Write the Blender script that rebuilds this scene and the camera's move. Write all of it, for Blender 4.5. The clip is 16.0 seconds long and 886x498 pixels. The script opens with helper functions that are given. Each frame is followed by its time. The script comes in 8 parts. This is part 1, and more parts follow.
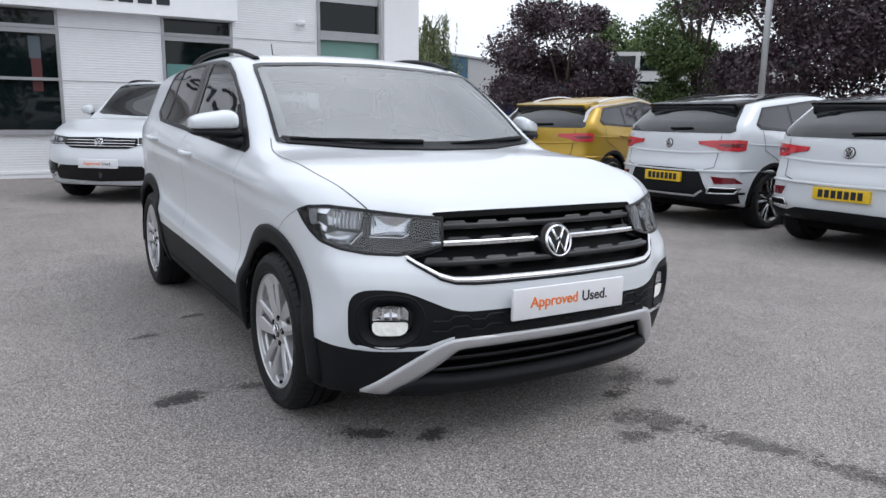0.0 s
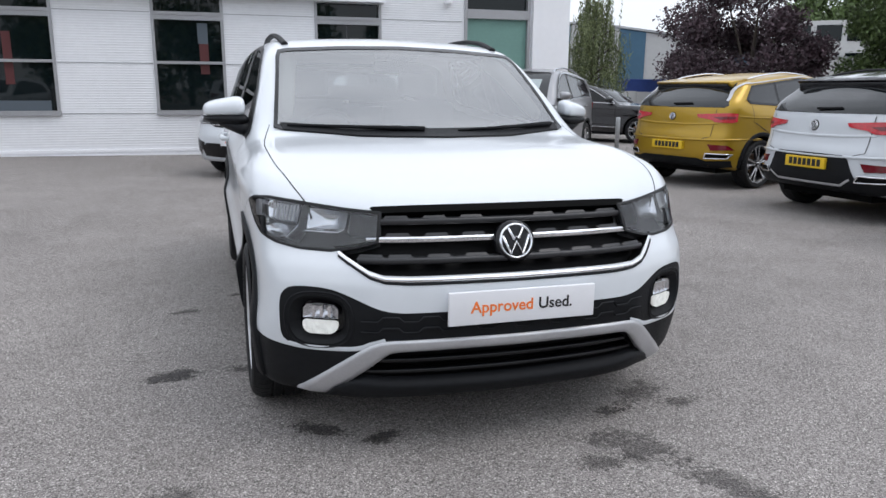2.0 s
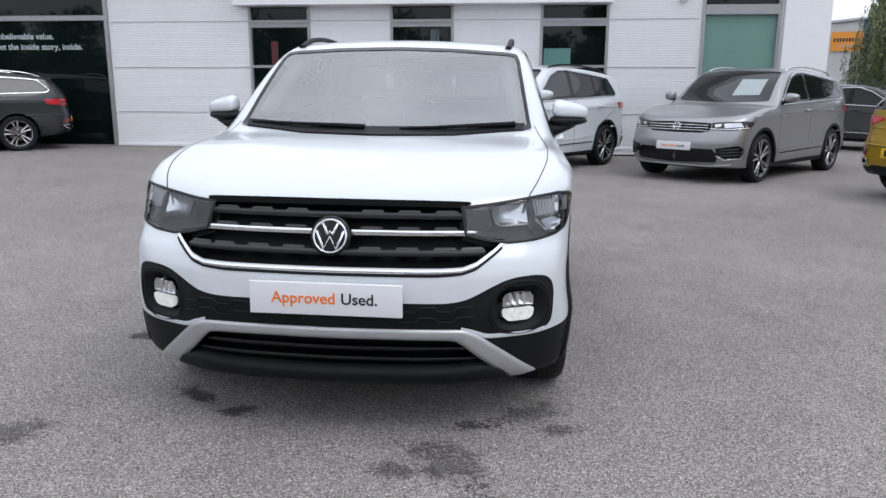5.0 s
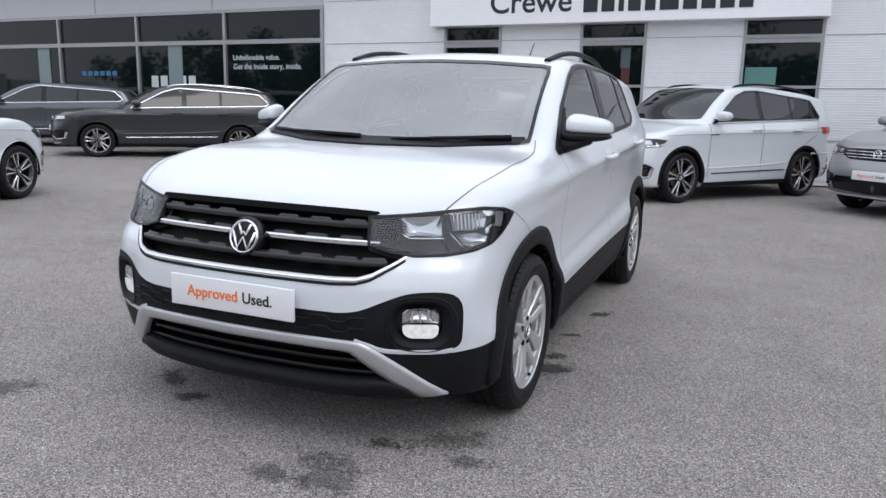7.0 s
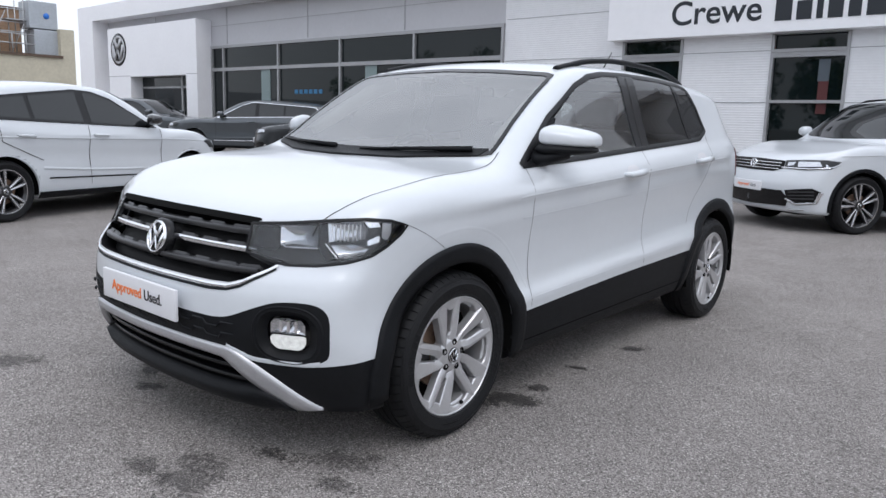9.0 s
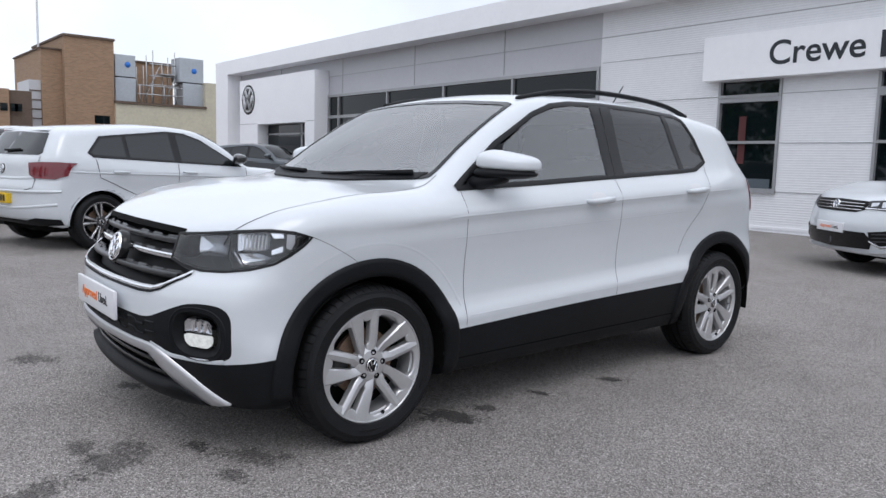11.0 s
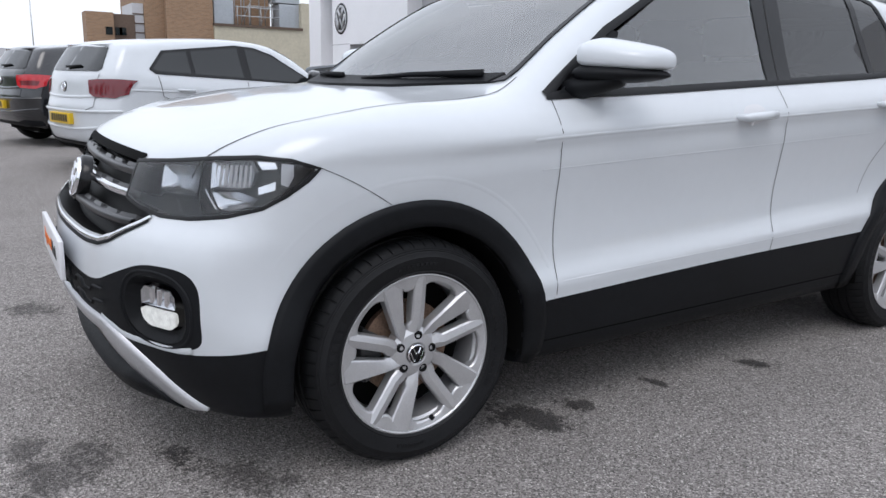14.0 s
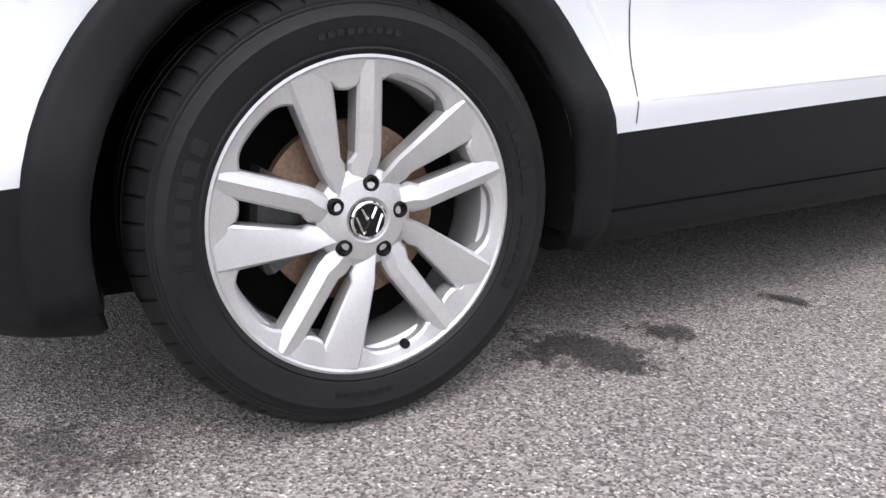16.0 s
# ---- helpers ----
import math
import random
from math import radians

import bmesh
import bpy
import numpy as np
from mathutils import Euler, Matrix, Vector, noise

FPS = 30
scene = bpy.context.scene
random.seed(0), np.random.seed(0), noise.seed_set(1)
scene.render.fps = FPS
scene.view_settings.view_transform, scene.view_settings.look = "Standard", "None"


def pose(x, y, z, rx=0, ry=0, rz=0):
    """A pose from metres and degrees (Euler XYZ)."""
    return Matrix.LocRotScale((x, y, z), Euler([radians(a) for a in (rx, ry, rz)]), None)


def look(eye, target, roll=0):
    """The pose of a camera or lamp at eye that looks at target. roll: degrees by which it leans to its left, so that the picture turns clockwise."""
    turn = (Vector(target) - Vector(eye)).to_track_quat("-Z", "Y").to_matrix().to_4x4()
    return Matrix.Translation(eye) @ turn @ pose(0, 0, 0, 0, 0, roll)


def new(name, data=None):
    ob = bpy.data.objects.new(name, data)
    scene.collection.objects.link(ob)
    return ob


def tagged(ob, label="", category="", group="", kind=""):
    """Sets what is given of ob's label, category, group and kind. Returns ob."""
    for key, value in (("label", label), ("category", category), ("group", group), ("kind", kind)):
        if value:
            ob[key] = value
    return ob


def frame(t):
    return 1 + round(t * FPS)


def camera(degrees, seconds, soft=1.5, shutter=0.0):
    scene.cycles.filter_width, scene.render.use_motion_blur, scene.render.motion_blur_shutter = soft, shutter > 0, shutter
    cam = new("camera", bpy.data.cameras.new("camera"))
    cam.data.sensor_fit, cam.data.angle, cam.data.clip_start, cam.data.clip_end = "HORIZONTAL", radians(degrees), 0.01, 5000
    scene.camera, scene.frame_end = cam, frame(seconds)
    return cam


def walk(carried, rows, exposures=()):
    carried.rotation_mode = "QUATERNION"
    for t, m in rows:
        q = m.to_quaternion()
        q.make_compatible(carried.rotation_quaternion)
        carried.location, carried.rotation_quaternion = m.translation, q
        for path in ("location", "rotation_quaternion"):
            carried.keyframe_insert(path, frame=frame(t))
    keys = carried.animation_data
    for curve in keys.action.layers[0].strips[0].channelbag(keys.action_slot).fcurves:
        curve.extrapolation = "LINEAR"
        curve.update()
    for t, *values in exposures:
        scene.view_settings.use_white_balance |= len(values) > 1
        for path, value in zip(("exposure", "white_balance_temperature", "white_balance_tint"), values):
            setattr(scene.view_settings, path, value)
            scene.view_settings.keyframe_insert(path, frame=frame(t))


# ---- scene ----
cam = camera(61.8, 16.0)
PATH = [
    (0, (-1.795, -2.833, 1.193), (-0.763, -1.156, 0.842), 1.2),
    (0.5, (-1.625, -2.928, 1.209), (-0.68, -1.205, 0.839), 1.1),
    (1, (-1.412, -3.042, 1.226), (-0.577, -1.265, 0.842), 0.9),
    (1.5, (-1.212, -3.04, 1.22), (-0.491, -1.218, 0.821), 0.8),
    (2, (-0.981, -3.009, 1.241), (-0.389, -1.145, 0.824), 0.8),
    (2.5, (-0.772, -3.07, 1.236), (-0.311, -1.173, 0.803), 0.7),
    (3, (-0.513, -3.16, 1.238), (-0.191, -1.236, 0.796), 0.6),
    (3.5, (-0.281, -3.143, 1.229), (-0.081, -1.203, 0.786), 0.7),
    (4, (-0.025, -3.128, 1.246), (0.046, -1.177, 0.813), 0.7),
    (4.5, (0.291, -3.201, 1.247), (0.244, -1.247, 0.821), 0.7),
    (7, (1.664, -2.832, 1.223), (0.892, -1.026, 0.843), 1.7),
    (7.5, (1.882, -2.669, 1.218), (0.966, -0.931, 0.843), 2.0),
    (8, (2.194, -2.512, 1.222), (1.138, -0.854, 0.852), 2.1),
    (8.5, (2.383, -2.32, 1.206), (1.214, -0.739, 0.841), 2.1),
    (9, (2.558, -2.113, 1.222), (1.286, -0.611, 0.87), 2.0),
    (11.5, (3.288, -1.611, 1.146), (1.733, -0.376, 0.91), 1.8),
    (12, (3.285, -1.588, 1.142), (1.708, -0.383, 0.889), 1.6),
    (12.5, (3.19, -1.535, 1.123), (1.599, -0.357, 0.837), 1.6),
    (13, (2.944, -1.412, 1.127), (1.336, -0.273, 0.787), 1.6),
    (13.5, (2.739, -1.249, 1.087), (1.112, -0.153, 0.698), 1.7),
    (14, (2.524, -0.987, 1.072), (0.877, 0.055, 0.625), 1.6),
    (14.5, (2.252, -0.809, 0.977), (0.591, 0.19, 0.486), 1.3),
    (15, (2.011, -0.636, 0.813), (0.337, 0.323, 0.285), 1.0),
    (15.5, (1.869, -0.487, 0.642), (0.186, 0.454, 0.109), 0.6),
    (16, (1.804, -0.412, 0.572), (0.121, 0.523, 0.03), 0.1),
]
walk(cam, [(t, look(eye, target, roll)) for t, eye, target, roll in PATH], exposures=[(0.0, 0.32, 6500, 12), (9.0, 0.26, 6420, 13), (12.0, 0.16, 6420, 13), (13.5, 0.2, 6420, 13), (14.5, 0.34, 6450, 13), (15.2, 0.7, 6500, 13), (16.0, 1.22, 6800, 16)])

# ---- world and light: a bright overcast sky ----
world = bpy.data.worlds.new("world")
scene.world = world
world.use_nodes = True
wn, wl = world.node_tree.nodes, world.node_tree.links
bg = wn["Background"]
sky = wn.new("ShaderNodeTexSky")
sky.sky_type, sky.sun_disc = "NISHITA", False
sky.sun_elevation, sky.sun_rotation = radians(58), radians(122)
sky_scale = wn.new("ShaderNodeMixRGB")
sky_scale.blend_type, sky_scale.inputs[0].default_value = "MULTIPLY", 1.0
sky_scale.inputs[2].default_value = (0.10, 0.10, 0.10, 1)
cloud_noise = wn.new("ShaderNodeTexNoise")
cloud_noise.inputs["Scale"].default_value, cloud_noise.inputs["Detail"].default_value = 2.2, 6.0
cloud_ramp = wn.new("ShaderNodeValToRGB")
cloud_ramp.color_ramp.elements[0].position, cloud_ramp.color_ramp.elements[1].position = 0.32, 0.72
cloud_ramp.color_ramp.elements[0].color = (0.605, 0.655, 0.715, 1)
cloud_ramp.color_ramp.elements[1].color = (0.875, 0.93, 1.0, 1)
sky_mix = wn.new("ShaderNodeMixRGB")
sky_mix.inputs[0].default_value = 0.88
wl.new(sky.outputs[0], sky_scale.inputs[1])
wl.new(cloud_noise.outputs["Fac"], cloud_ramp.inputs[0])
wl.new(sky_scale.outputs[0], sky_mix.inputs[1])
wl.new(cloud_ramp.outputs[0], sky_mix.inputs[2])
# an overcast sky is brightest overhead
sky_dir, sky_xyz, sky_rise, sky_gain = wn.new("ShaderNodeTexCoord"), wn.new("ShaderNodeSeparateXYZ"), wn.new("ShaderNodeMapRange"), wn.new("ShaderNodeMixRGB")
sky_gain.blend_type, sky_gain.inputs[0].default_value = "MULTIPLY", 1.0
for i, v in ((1, 0.12), (2, 0.9), (3, 1.17), (4, 1.60)):
    sky_rise.inputs[i].default_value = v
wl.new(sky_dir.outputs["Generated"], sky_xyz.inputs[0])
wl.new(sky_xyz.outputs[2], sky_rise.inputs[0])
wl.new(sky_dir.outputs["Generated"], cloud_noise.inputs["Vector"])
wl.new(sky_mix.outputs[0], sky_gain.inputs[1])
wl.new(sky_rise.outputs[0], sky_gain.inputs[2])
wl.new(sky_gain.outputs[0], bg.inputs[0])
bg.inputs[1].default_value = 1.0
sun = new("sun", bpy.data.lights.new("sun", "SUN"))
sun.data.energy, sun.data.angle, sun.data.color = 0.65, radians(30), (1.0, 0.98, 0.95)
sun.matrix_world = look((16, -10, 30), (0, 0, 0))


# ---- materials ----
def material(name, color, rough=0.5, metal=0.0, coat=0.0, spec=0.5, vary=0.0, scale=8.0, bump=0.0, bump_scale=60.0, tone=None):
    """Principled surface with mottled colour at two scales and fine relief."""
    m = bpy.data.materials.new(name)
    m.use_nodes = True
    n, l = m.node_tree.nodes, m.node_tree.links
    b = n["Principled BSDF"]
    b.inputs["Base Color"].default_value = (*color, 1)
    b.inputs["Roughness"].default_value, b.inputs["Metallic"].default_value = rough, metal
    b.inputs["Coat Weight"].default_value, b.inputs["Coat Roughness"].default_value = coat, 0.04
    b.inputs["Specular IOR Level"].default_value = spec
    if vary or bump:
        tc = n.new("ShaderNodeTexCoord")
    if vary:
        big, fine = n.new("ShaderNodeTexNoise"), n.new("ShaderNodeTexNoise")
        big.inputs["Scale"].default_value, big.inputs["Detail"].default_value = scale, 5
        fine.inputs["Scale"].default_value, fine.inputs["Detail"].default_value = scale * 9, 4
        add = n.new("ShaderNodeMath")
        add.operation = "ADD"
        ramp = n.new("ShaderNodeMapRange")
        ramp.inputs[1].default_value, ramp.inputs[2].default_value = 0.7, 1.3
        mix = n.new("ShaderNodeMixRGB")
        dark = tone or tuple(c * (1 - vary) for c in color)
        lite = tuple(min(1, c * (1 + vary)) for c in color)
        mix.inputs[1].default_value, mix.inputs[2].default_value = (*dark, 1), (*lite, 1)
        for t in (big, fine):
            l.new(tc.outputs["Object"], t.inputs["Vector"])
        l.new(big.outputs["Fac"], add.inputs[0])
        l.new(fine.outputs["Fac"], add.inputs[1])
        l.new(add.outputs[0], ramp.inputs[0])
        l.new(ramp.outputs[0], mix.inputs[0])
        l.new(mix.outputs[0], b.inputs["Base Color"])
    if bump:
        bn, bp = n.new("ShaderNodeTexNoise"), n.new("ShaderNodeBump")
        bn.inputs["Scale"].default_value, bn.inputs["Detail"].default_value = bump_scale, 4
        bp.inputs["Strength"].default_value, bp.inputs["Distance"].default_value = bump, 0.01
        l.new(tc.outputs["Object"], bn.inputs["Vector"])
        l.new(bn.outputs["Fac"], bp.inputs["Height"])
        l.new(bp.outputs[0], b.inputs["Normal"])
    return m


def glass_material(name, tint, gloss=1.0, ior=1.9):
    """Thin tinted pane: transparent with a mirror sheen that grows at grazing angles."""
    m = bpy.data.materials.new(name)
    m.use_nodes = True
    n, l = m.node_tree.nodes, m.node_tree.links
    n.remove(n["Principled BSDF"])
    tr, gl, mix, fr = n.new("ShaderNodeBsdfTransparent"), n.new("ShaderNodeBsdfGlossy"), n.new("ShaderNodeMixShader"), n.new("ShaderNodeFresnel")
    tr.inputs[0].default_value = (*tint, 1)
    gl.inputs["Roughness"].default_value = 0.02
    gl.inputs["Color"].default_value = (gloss, gloss, gloss, 1)
    fr.inputs["IOR"].default_value = ior
    l.new(fr.outputs[0], mix.inputs[0])
    l.new(tr.outputs[0], mix.inputs[1])
    l.new(gl.outputs[0], mix.inputs[2])
    l.new(mix.outputs[0], n["Material Output"].inputs[0])
    return m


WHITE = material("white_paint", (0.622, 0.650, 0.678), 0.28, coat=0.8, vary=0.012, scale=3)
YELLOW = material("mustard_paint", (0.40, 0.245, 0.014), 0.32, metal=0.45, coat=0.45, vary=0.03, scale=3)
SILVER = material("silver_paint", (0.30, 0.30, 0.31), 0.32, metal=0.6, coat=0.8, vary=0.02, scale=3)
GREY = material("grey_paint", (0.075, 0.085, 0.095), 0.3, metal=0.4, coat=0.8, vary=0.03, scale=3)
DARKGREY = material("dark_grey_paint", (0.022, 0.025, 0.028), 0.3, metal=0.3, coat=0.8, vary=0.03, scale=3)
BLACKPAINT = material("black_paint", (0.008, 0.008, 0.01), 0.2, coat=1.0)
CLAD = material("black_plastic", (0.0052, 0.0059, 0.0074), 0.56, spec=0.22, vary=0.25, scale=5, bump=0.12, bump_scale=900)
GLOSSBLACK = material("gloss_black", (0.004, 0.004, 0.005), 0.2, spec=0.35)
GRILLE = material("grille_plastic", (0.004, 0.004, 0.0045), 0.55, spec=0.15, vary=0.2, scale=9)
SLAT = material("slat_plastic", (0.020, 0.020, 0.022), 0.32, spec=0.5, vary=0.1, scale=9)
CHROME = material("chrome", (0.80, 0.80, 0.82), 0.08, metal=1.0)
SATIN = material("satin_silver", (0.50, 0.50, 0.515), 0.36, metal=0.6, vary=0.06, scale=14)
ALLOY = material("alloy", (0.56, 0.56, 0.57), 0.38, metal=0.62, vary=0.06, scale=20)
DARKALLOY = material("dark_alloy", (0.02, 0.02, 0.022), 0.3, coat=0.4)
RUBBER = material("tyre_rubber", (0.0078, 0.0081, 0.0092), 0.58, spec=0.26, vary=0.3, scale=12, bump=0.15, bump_scale=500)
CALIPER = material("cast_caliper", (0.10, 0.10, 0.10), 0.5, metal=0.5, vary=0.3, scale=30)
RUST = material("brake_disc", (0.26, 0.17, 0.12), 0.5, metal=0.4, vary=0.4, scale=16)
LINER = material("arch_liner", (0.004, 0.004, 0.004), 0.9, spec=0.1)
CABIN = material("cabin_trim", (0.075, 0.078, 0.082), 0.8, vary=0.2, scale=10)
LIGHTCABIN = material("cabin_lining", (0.35, 0.35, 0.34), 0.8, vary=0.08, scale=10)
SEAM = material("seam_shadow_gap", (0.03, 0.03, 0.03), 0.8)
PLATEW = material("plate_white", (0.74, 0.74, 0.76), 0.35, vary=0.02, scale=20)
SHEET = material("sheet_behind_glass", (0.33, 0.38, 0.385), 0.25, vary=0.08, scale=14)
PLATEY = material("plate_yellow", (0.72, 0.47, 0.02), 0.35, vary=0.03, scale=20)
ORANGE = material("orange_print", (0.82, 0.18, 0.02), 0.5)
INK = material("black_print", (0.01, 0.01, 0.012), 0.5)
REDLENS = material("red_lens", (0.52, 0.016, 0.026), 0.12, coat=0.7, vary=0.25, scale=25)
DARKRED = material("dark_red_lens", (0.15, 0.007, 0.014), 0.12, coat=0.7)
REFLECTOR = material("lamp_reflector", (0.56, 0.57, 0.59), 0.14, metal=0.95)
LAMPDARK = material("lamp_housing", (0.016, 0.017, 0.019), 0.3, vary=0.3, scale=20)
WSGLASS = glass_material("windscreen_glass", (0.58, 0.65, 0.65), 0.98, ior=3.45)
SIDEGLASS = glass_material("side_glass", (0.76, 0.86, 0.85), 0.96, 2.5)
PRIVACY = glass_material("privacy_glass", (0.07, 0.07, 0.075), 1.0, 1.65)
REARGLASS = glass_material("rear_glass", (0.42, 0.44, 0.44), 1.0, 1.6)
CLEAR = glass_material("lamp_cover", (0.93, 0.94, 0.95), 0.9, 1.62)
CARGLASS = material("dark_car_glass", (0.008, 0.010, 0.011), 0.04, spec=0.5)
CARGLASS.node_tree.nodes["Principled BSDF"].inputs["IOR"].default_value = 1.58


# ---- mesh helpers ----
def part(name, bm, mat, parent=None, label="", smooth=True, kind=""):
    """Links a bmesh (or a mesh) as one object under its thing."""
    if isinstance(bm, bmesh.types.BMesh):
        me = bpy.data.meshes.new(name)
        bm.normal_update()
        bm.to_mesh(me)
        bm.free()
    else:
        me = bm
    if mat is not None and not me.materials:
        me.materials.append(mat)
    if smooth:
        me.polygons.foreach_set("use_smooth", [True] * len(me.polygons))
    if "surface_normal" in me.attributes:
        nv = np.empty(len(me.vertices) * 3)
        me.attributes["surface_normal"].data.foreach_get("vector", nv)
        me.normals_split_custom_set_from_vertices(nv.reshape(-1, 3).tolist())
        me.attributes.remove(me.attributes["surface_normal"])
    ob = new(name, me)
    ob.parent = parent
    return tagged(ob, label=label, kind=kind)


def sharp(ob, angle=35):
    ob.data.set_sharp_from_angle(angle=radians(angle))
    return ob


def empty(name, m, label, category, group=""):
    ob = new(name)
    ob.empty_display_size = 0.2
    ob.matrix_world = m
    return tagged(ob, label=label, category=category, group=group)


def box(bm, x0, x1, y0, y1, z0, z1, bevel=0.0, m=None):
    r = bmesh.ops.create_cube(bm, size=1)
    vs = r["verts"]
    for v in vs:
        v.co = Vector(((x0 + x1) / 2 + v.co.x * (x1 - x0), (y0 + y1) / 2 + v.co.y * (y1 - y0), (z0 + z1) / 2 + v.co.z * (z1 - z0)))
    if bevel:
        es = list({e for v in vs for e in v.link_edges})
        r2 = bmesh.ops.bevel(bm, geom=es, offset=bevel, segments=2, affect="EDGES", profile=0.6)
        vs = list({v for f in r2["faces"] for v in f.verts} | {v for v in vs if v.is_valid})
    if m is not None:
        bmesh.ops.transform(bm, matrix=m, verts=vs)
    return bm


def boxes(*items, bevel=0.0):
    bm = bmesh.new()
    for it in items:
        box(bm, *it, bevel=bevel)
    return bm


def prism(poly, a0, a1, axis="y", bevel=0.0):
    """A flat polygon drawn out along an axis. axis y: poly in (x, z); axis x: (y, z); axis z: (x, y)."""
    bm = bmesh.new()
    put = {"y": lambda u, v, a: (u, a, v), "x": lambda u, v, a: (a, u, v), "z": lambda u, v, a: (u, v, a)}[axis]
    lo = [bm.verts.new(put(u, v, a0)) for u, v in poly]
    hi = [bm.verts.new(put(u, v, a1)) for u, v in poly]
    n = len(poly)
    bm.faces.new(lo)
    bm.faces.new(hi[::-1])
    for i in range(n):
        bm.faces.new((lo[i], hi[i], hi[(i + 1) % n], lo[(i + 1) % n]))
    bmesh.ops.recalc_face_normals(bm, faces=bm.faces)
    if bevel:
        bmesh.ops.bevel(bm, geom=list(bm.edges), offset=bevel, segments=1, affect="EDGES")
    return bm


def tube(bm, pts, radius, sides=8, flat=1.0, cap=True):
    """A round bar along points; radius may be a list. flat squashes it vertically."""
    pts = [Vector(p) for p in pts]
    rs = radius if isinstance(radius, (list, tuple)) else [radius] * len(pts)
    rings = []
    for i, p in enumerate(pts):
        d = (pts[min(i + 1, len(pts) - 1)] - pts[max(i - 1, 0)]).normalized()
        u = d.cross(Vector((0, 0, 1)))
        u = u.normalized() if u.length > 1e-4 else Vector((1, 0, 0))
        w = u.cross(d).normalized()
        rings.append([bm.verts.new(p + u * rs[i] * math.cos(k / sides * math.tau) + w * rs[i] * flat * math.sin(k / sides * math.tau)) for k in range(sides)])
    for a, b in zip(rings, rings[1:]):
        for k in range(sides):
            bm.faces.new((a[k], a[(k + 1) % sides], b[(k + 1) % sides], b[k]))
    if cap:
        bm.faces.new(rings[0][::-1])
        bm.faces.new(rings[-1])
    return bm


def lathe(bm, profile, seg=48, closed=False):
    """Turns (r, x) pairs about the x axis."""
    rings = [[bm.verts.new((x, r * math.cos(k / seg * math.tau), r * math.sin(k / seg * math.tau))) for k in range(seg)] for r, x in profile]
    pairs = list(zip(rings, rings[1:])) + ([(rings[-1], rings[0])] if closed else [])
    for a, b in pairs:
        for k in range(seg):
            bm.faces.new((a[k], b[k], b[(k + 1) % seg], a[(k + 1) % seg]))
    return bm


def text_mesh(words, size, depth, name="text"):
    """Letters of Blender's own font as a mesh in the x-y plane, centred."""
    cu = bpy.data.curves.new(name, "FONT")
    cu.body, cu.size, cu.extrude, cu.align_x, cu.align_y = words, size, depth, "CENTER", "CENTER"
    cu.offset = size * 0.012
    ob = new(name, cu)
    me = bpy.data.meshes.new_from_object(ob.evaluated_get(bpy.context.evaluated_depsgraph_get()))
    bpy.data.objects.remove(ob)
    bpy.data.curves.remove(cu)
    return me


# ---- smooth closed bodies from crossing outlines ----
def curve(*pts):
    """A smooth function through (u, v) pairs with no overshoot."""
    p = np.array(pts, float)
    x, y = p[:, 0], p[:, 1]
    h, d = np.diff(x), np.diff(y) / np.diff(x)
    m = np.zeros(len(x))
    m[0], m[-1] = d[0], d[-1]
    for i in range(1, len(x) - 1):
        if d[i - 1] * d[i] > 0:
            w1, w2 = 2 * h[i] + h[i - 1], h[i] + 2 * h[i - 1]
            m[i] = (w1 + w2) / (w1 / d[i - 1] + w2 / d[i])
    u = np.linspace(x[0], x[-1], 3000)
    k = np.clip(np.searchsorted(x, u) - 1, 0, len(h) - 1)
    t = (u - x[k]) / h[k]
    v = (1 + 2 * t) * (1 - t) ** 2 * y[k] + t * (1 - t) ** 2 * h[k] * m[k] + t * t * (3 - 2 * t) * y[k + 1] + t * t * (t - 1) * h[k] * m[k + 1]
    return lambda q: np.interp(q, u, v)


def smax(a, b, k):
    h = np.maximum(k - np.abs(a - b), 0) / k
    return np.maximum(a, b) + h * h * k * 0.25


def inside_poly(poly, u, v):
    """Signed distance to a polygon in the plane, negative inside."""
    p = np.array(poly, float)
    d2 = np.full(u.shape, 1e9)
    s = np.zeros(u.shape, bool)
    for (ax, ay), (bx, by) in zip(p, np.roll(p, -1, 0)):
        ex, ey = bx - ax, by - ay
        t = np.clip(((u - ax) * ex + (v - ay) * ey) / (ex * ex + ey * ey + 1e-12), 0, 1)
        d2 = np.minimum(d2, (u - ax - t * ex) ** 2 + (v - ay - t * ey) ** 2)
        if ay != by:
            c = ((ay > v) != (by > v)) & (u < (bx - ax) * (v - ay) / (by - ay) + ax)
            s ^= c
    return np.where(s, -1, 1) * np.sqrt(d2)


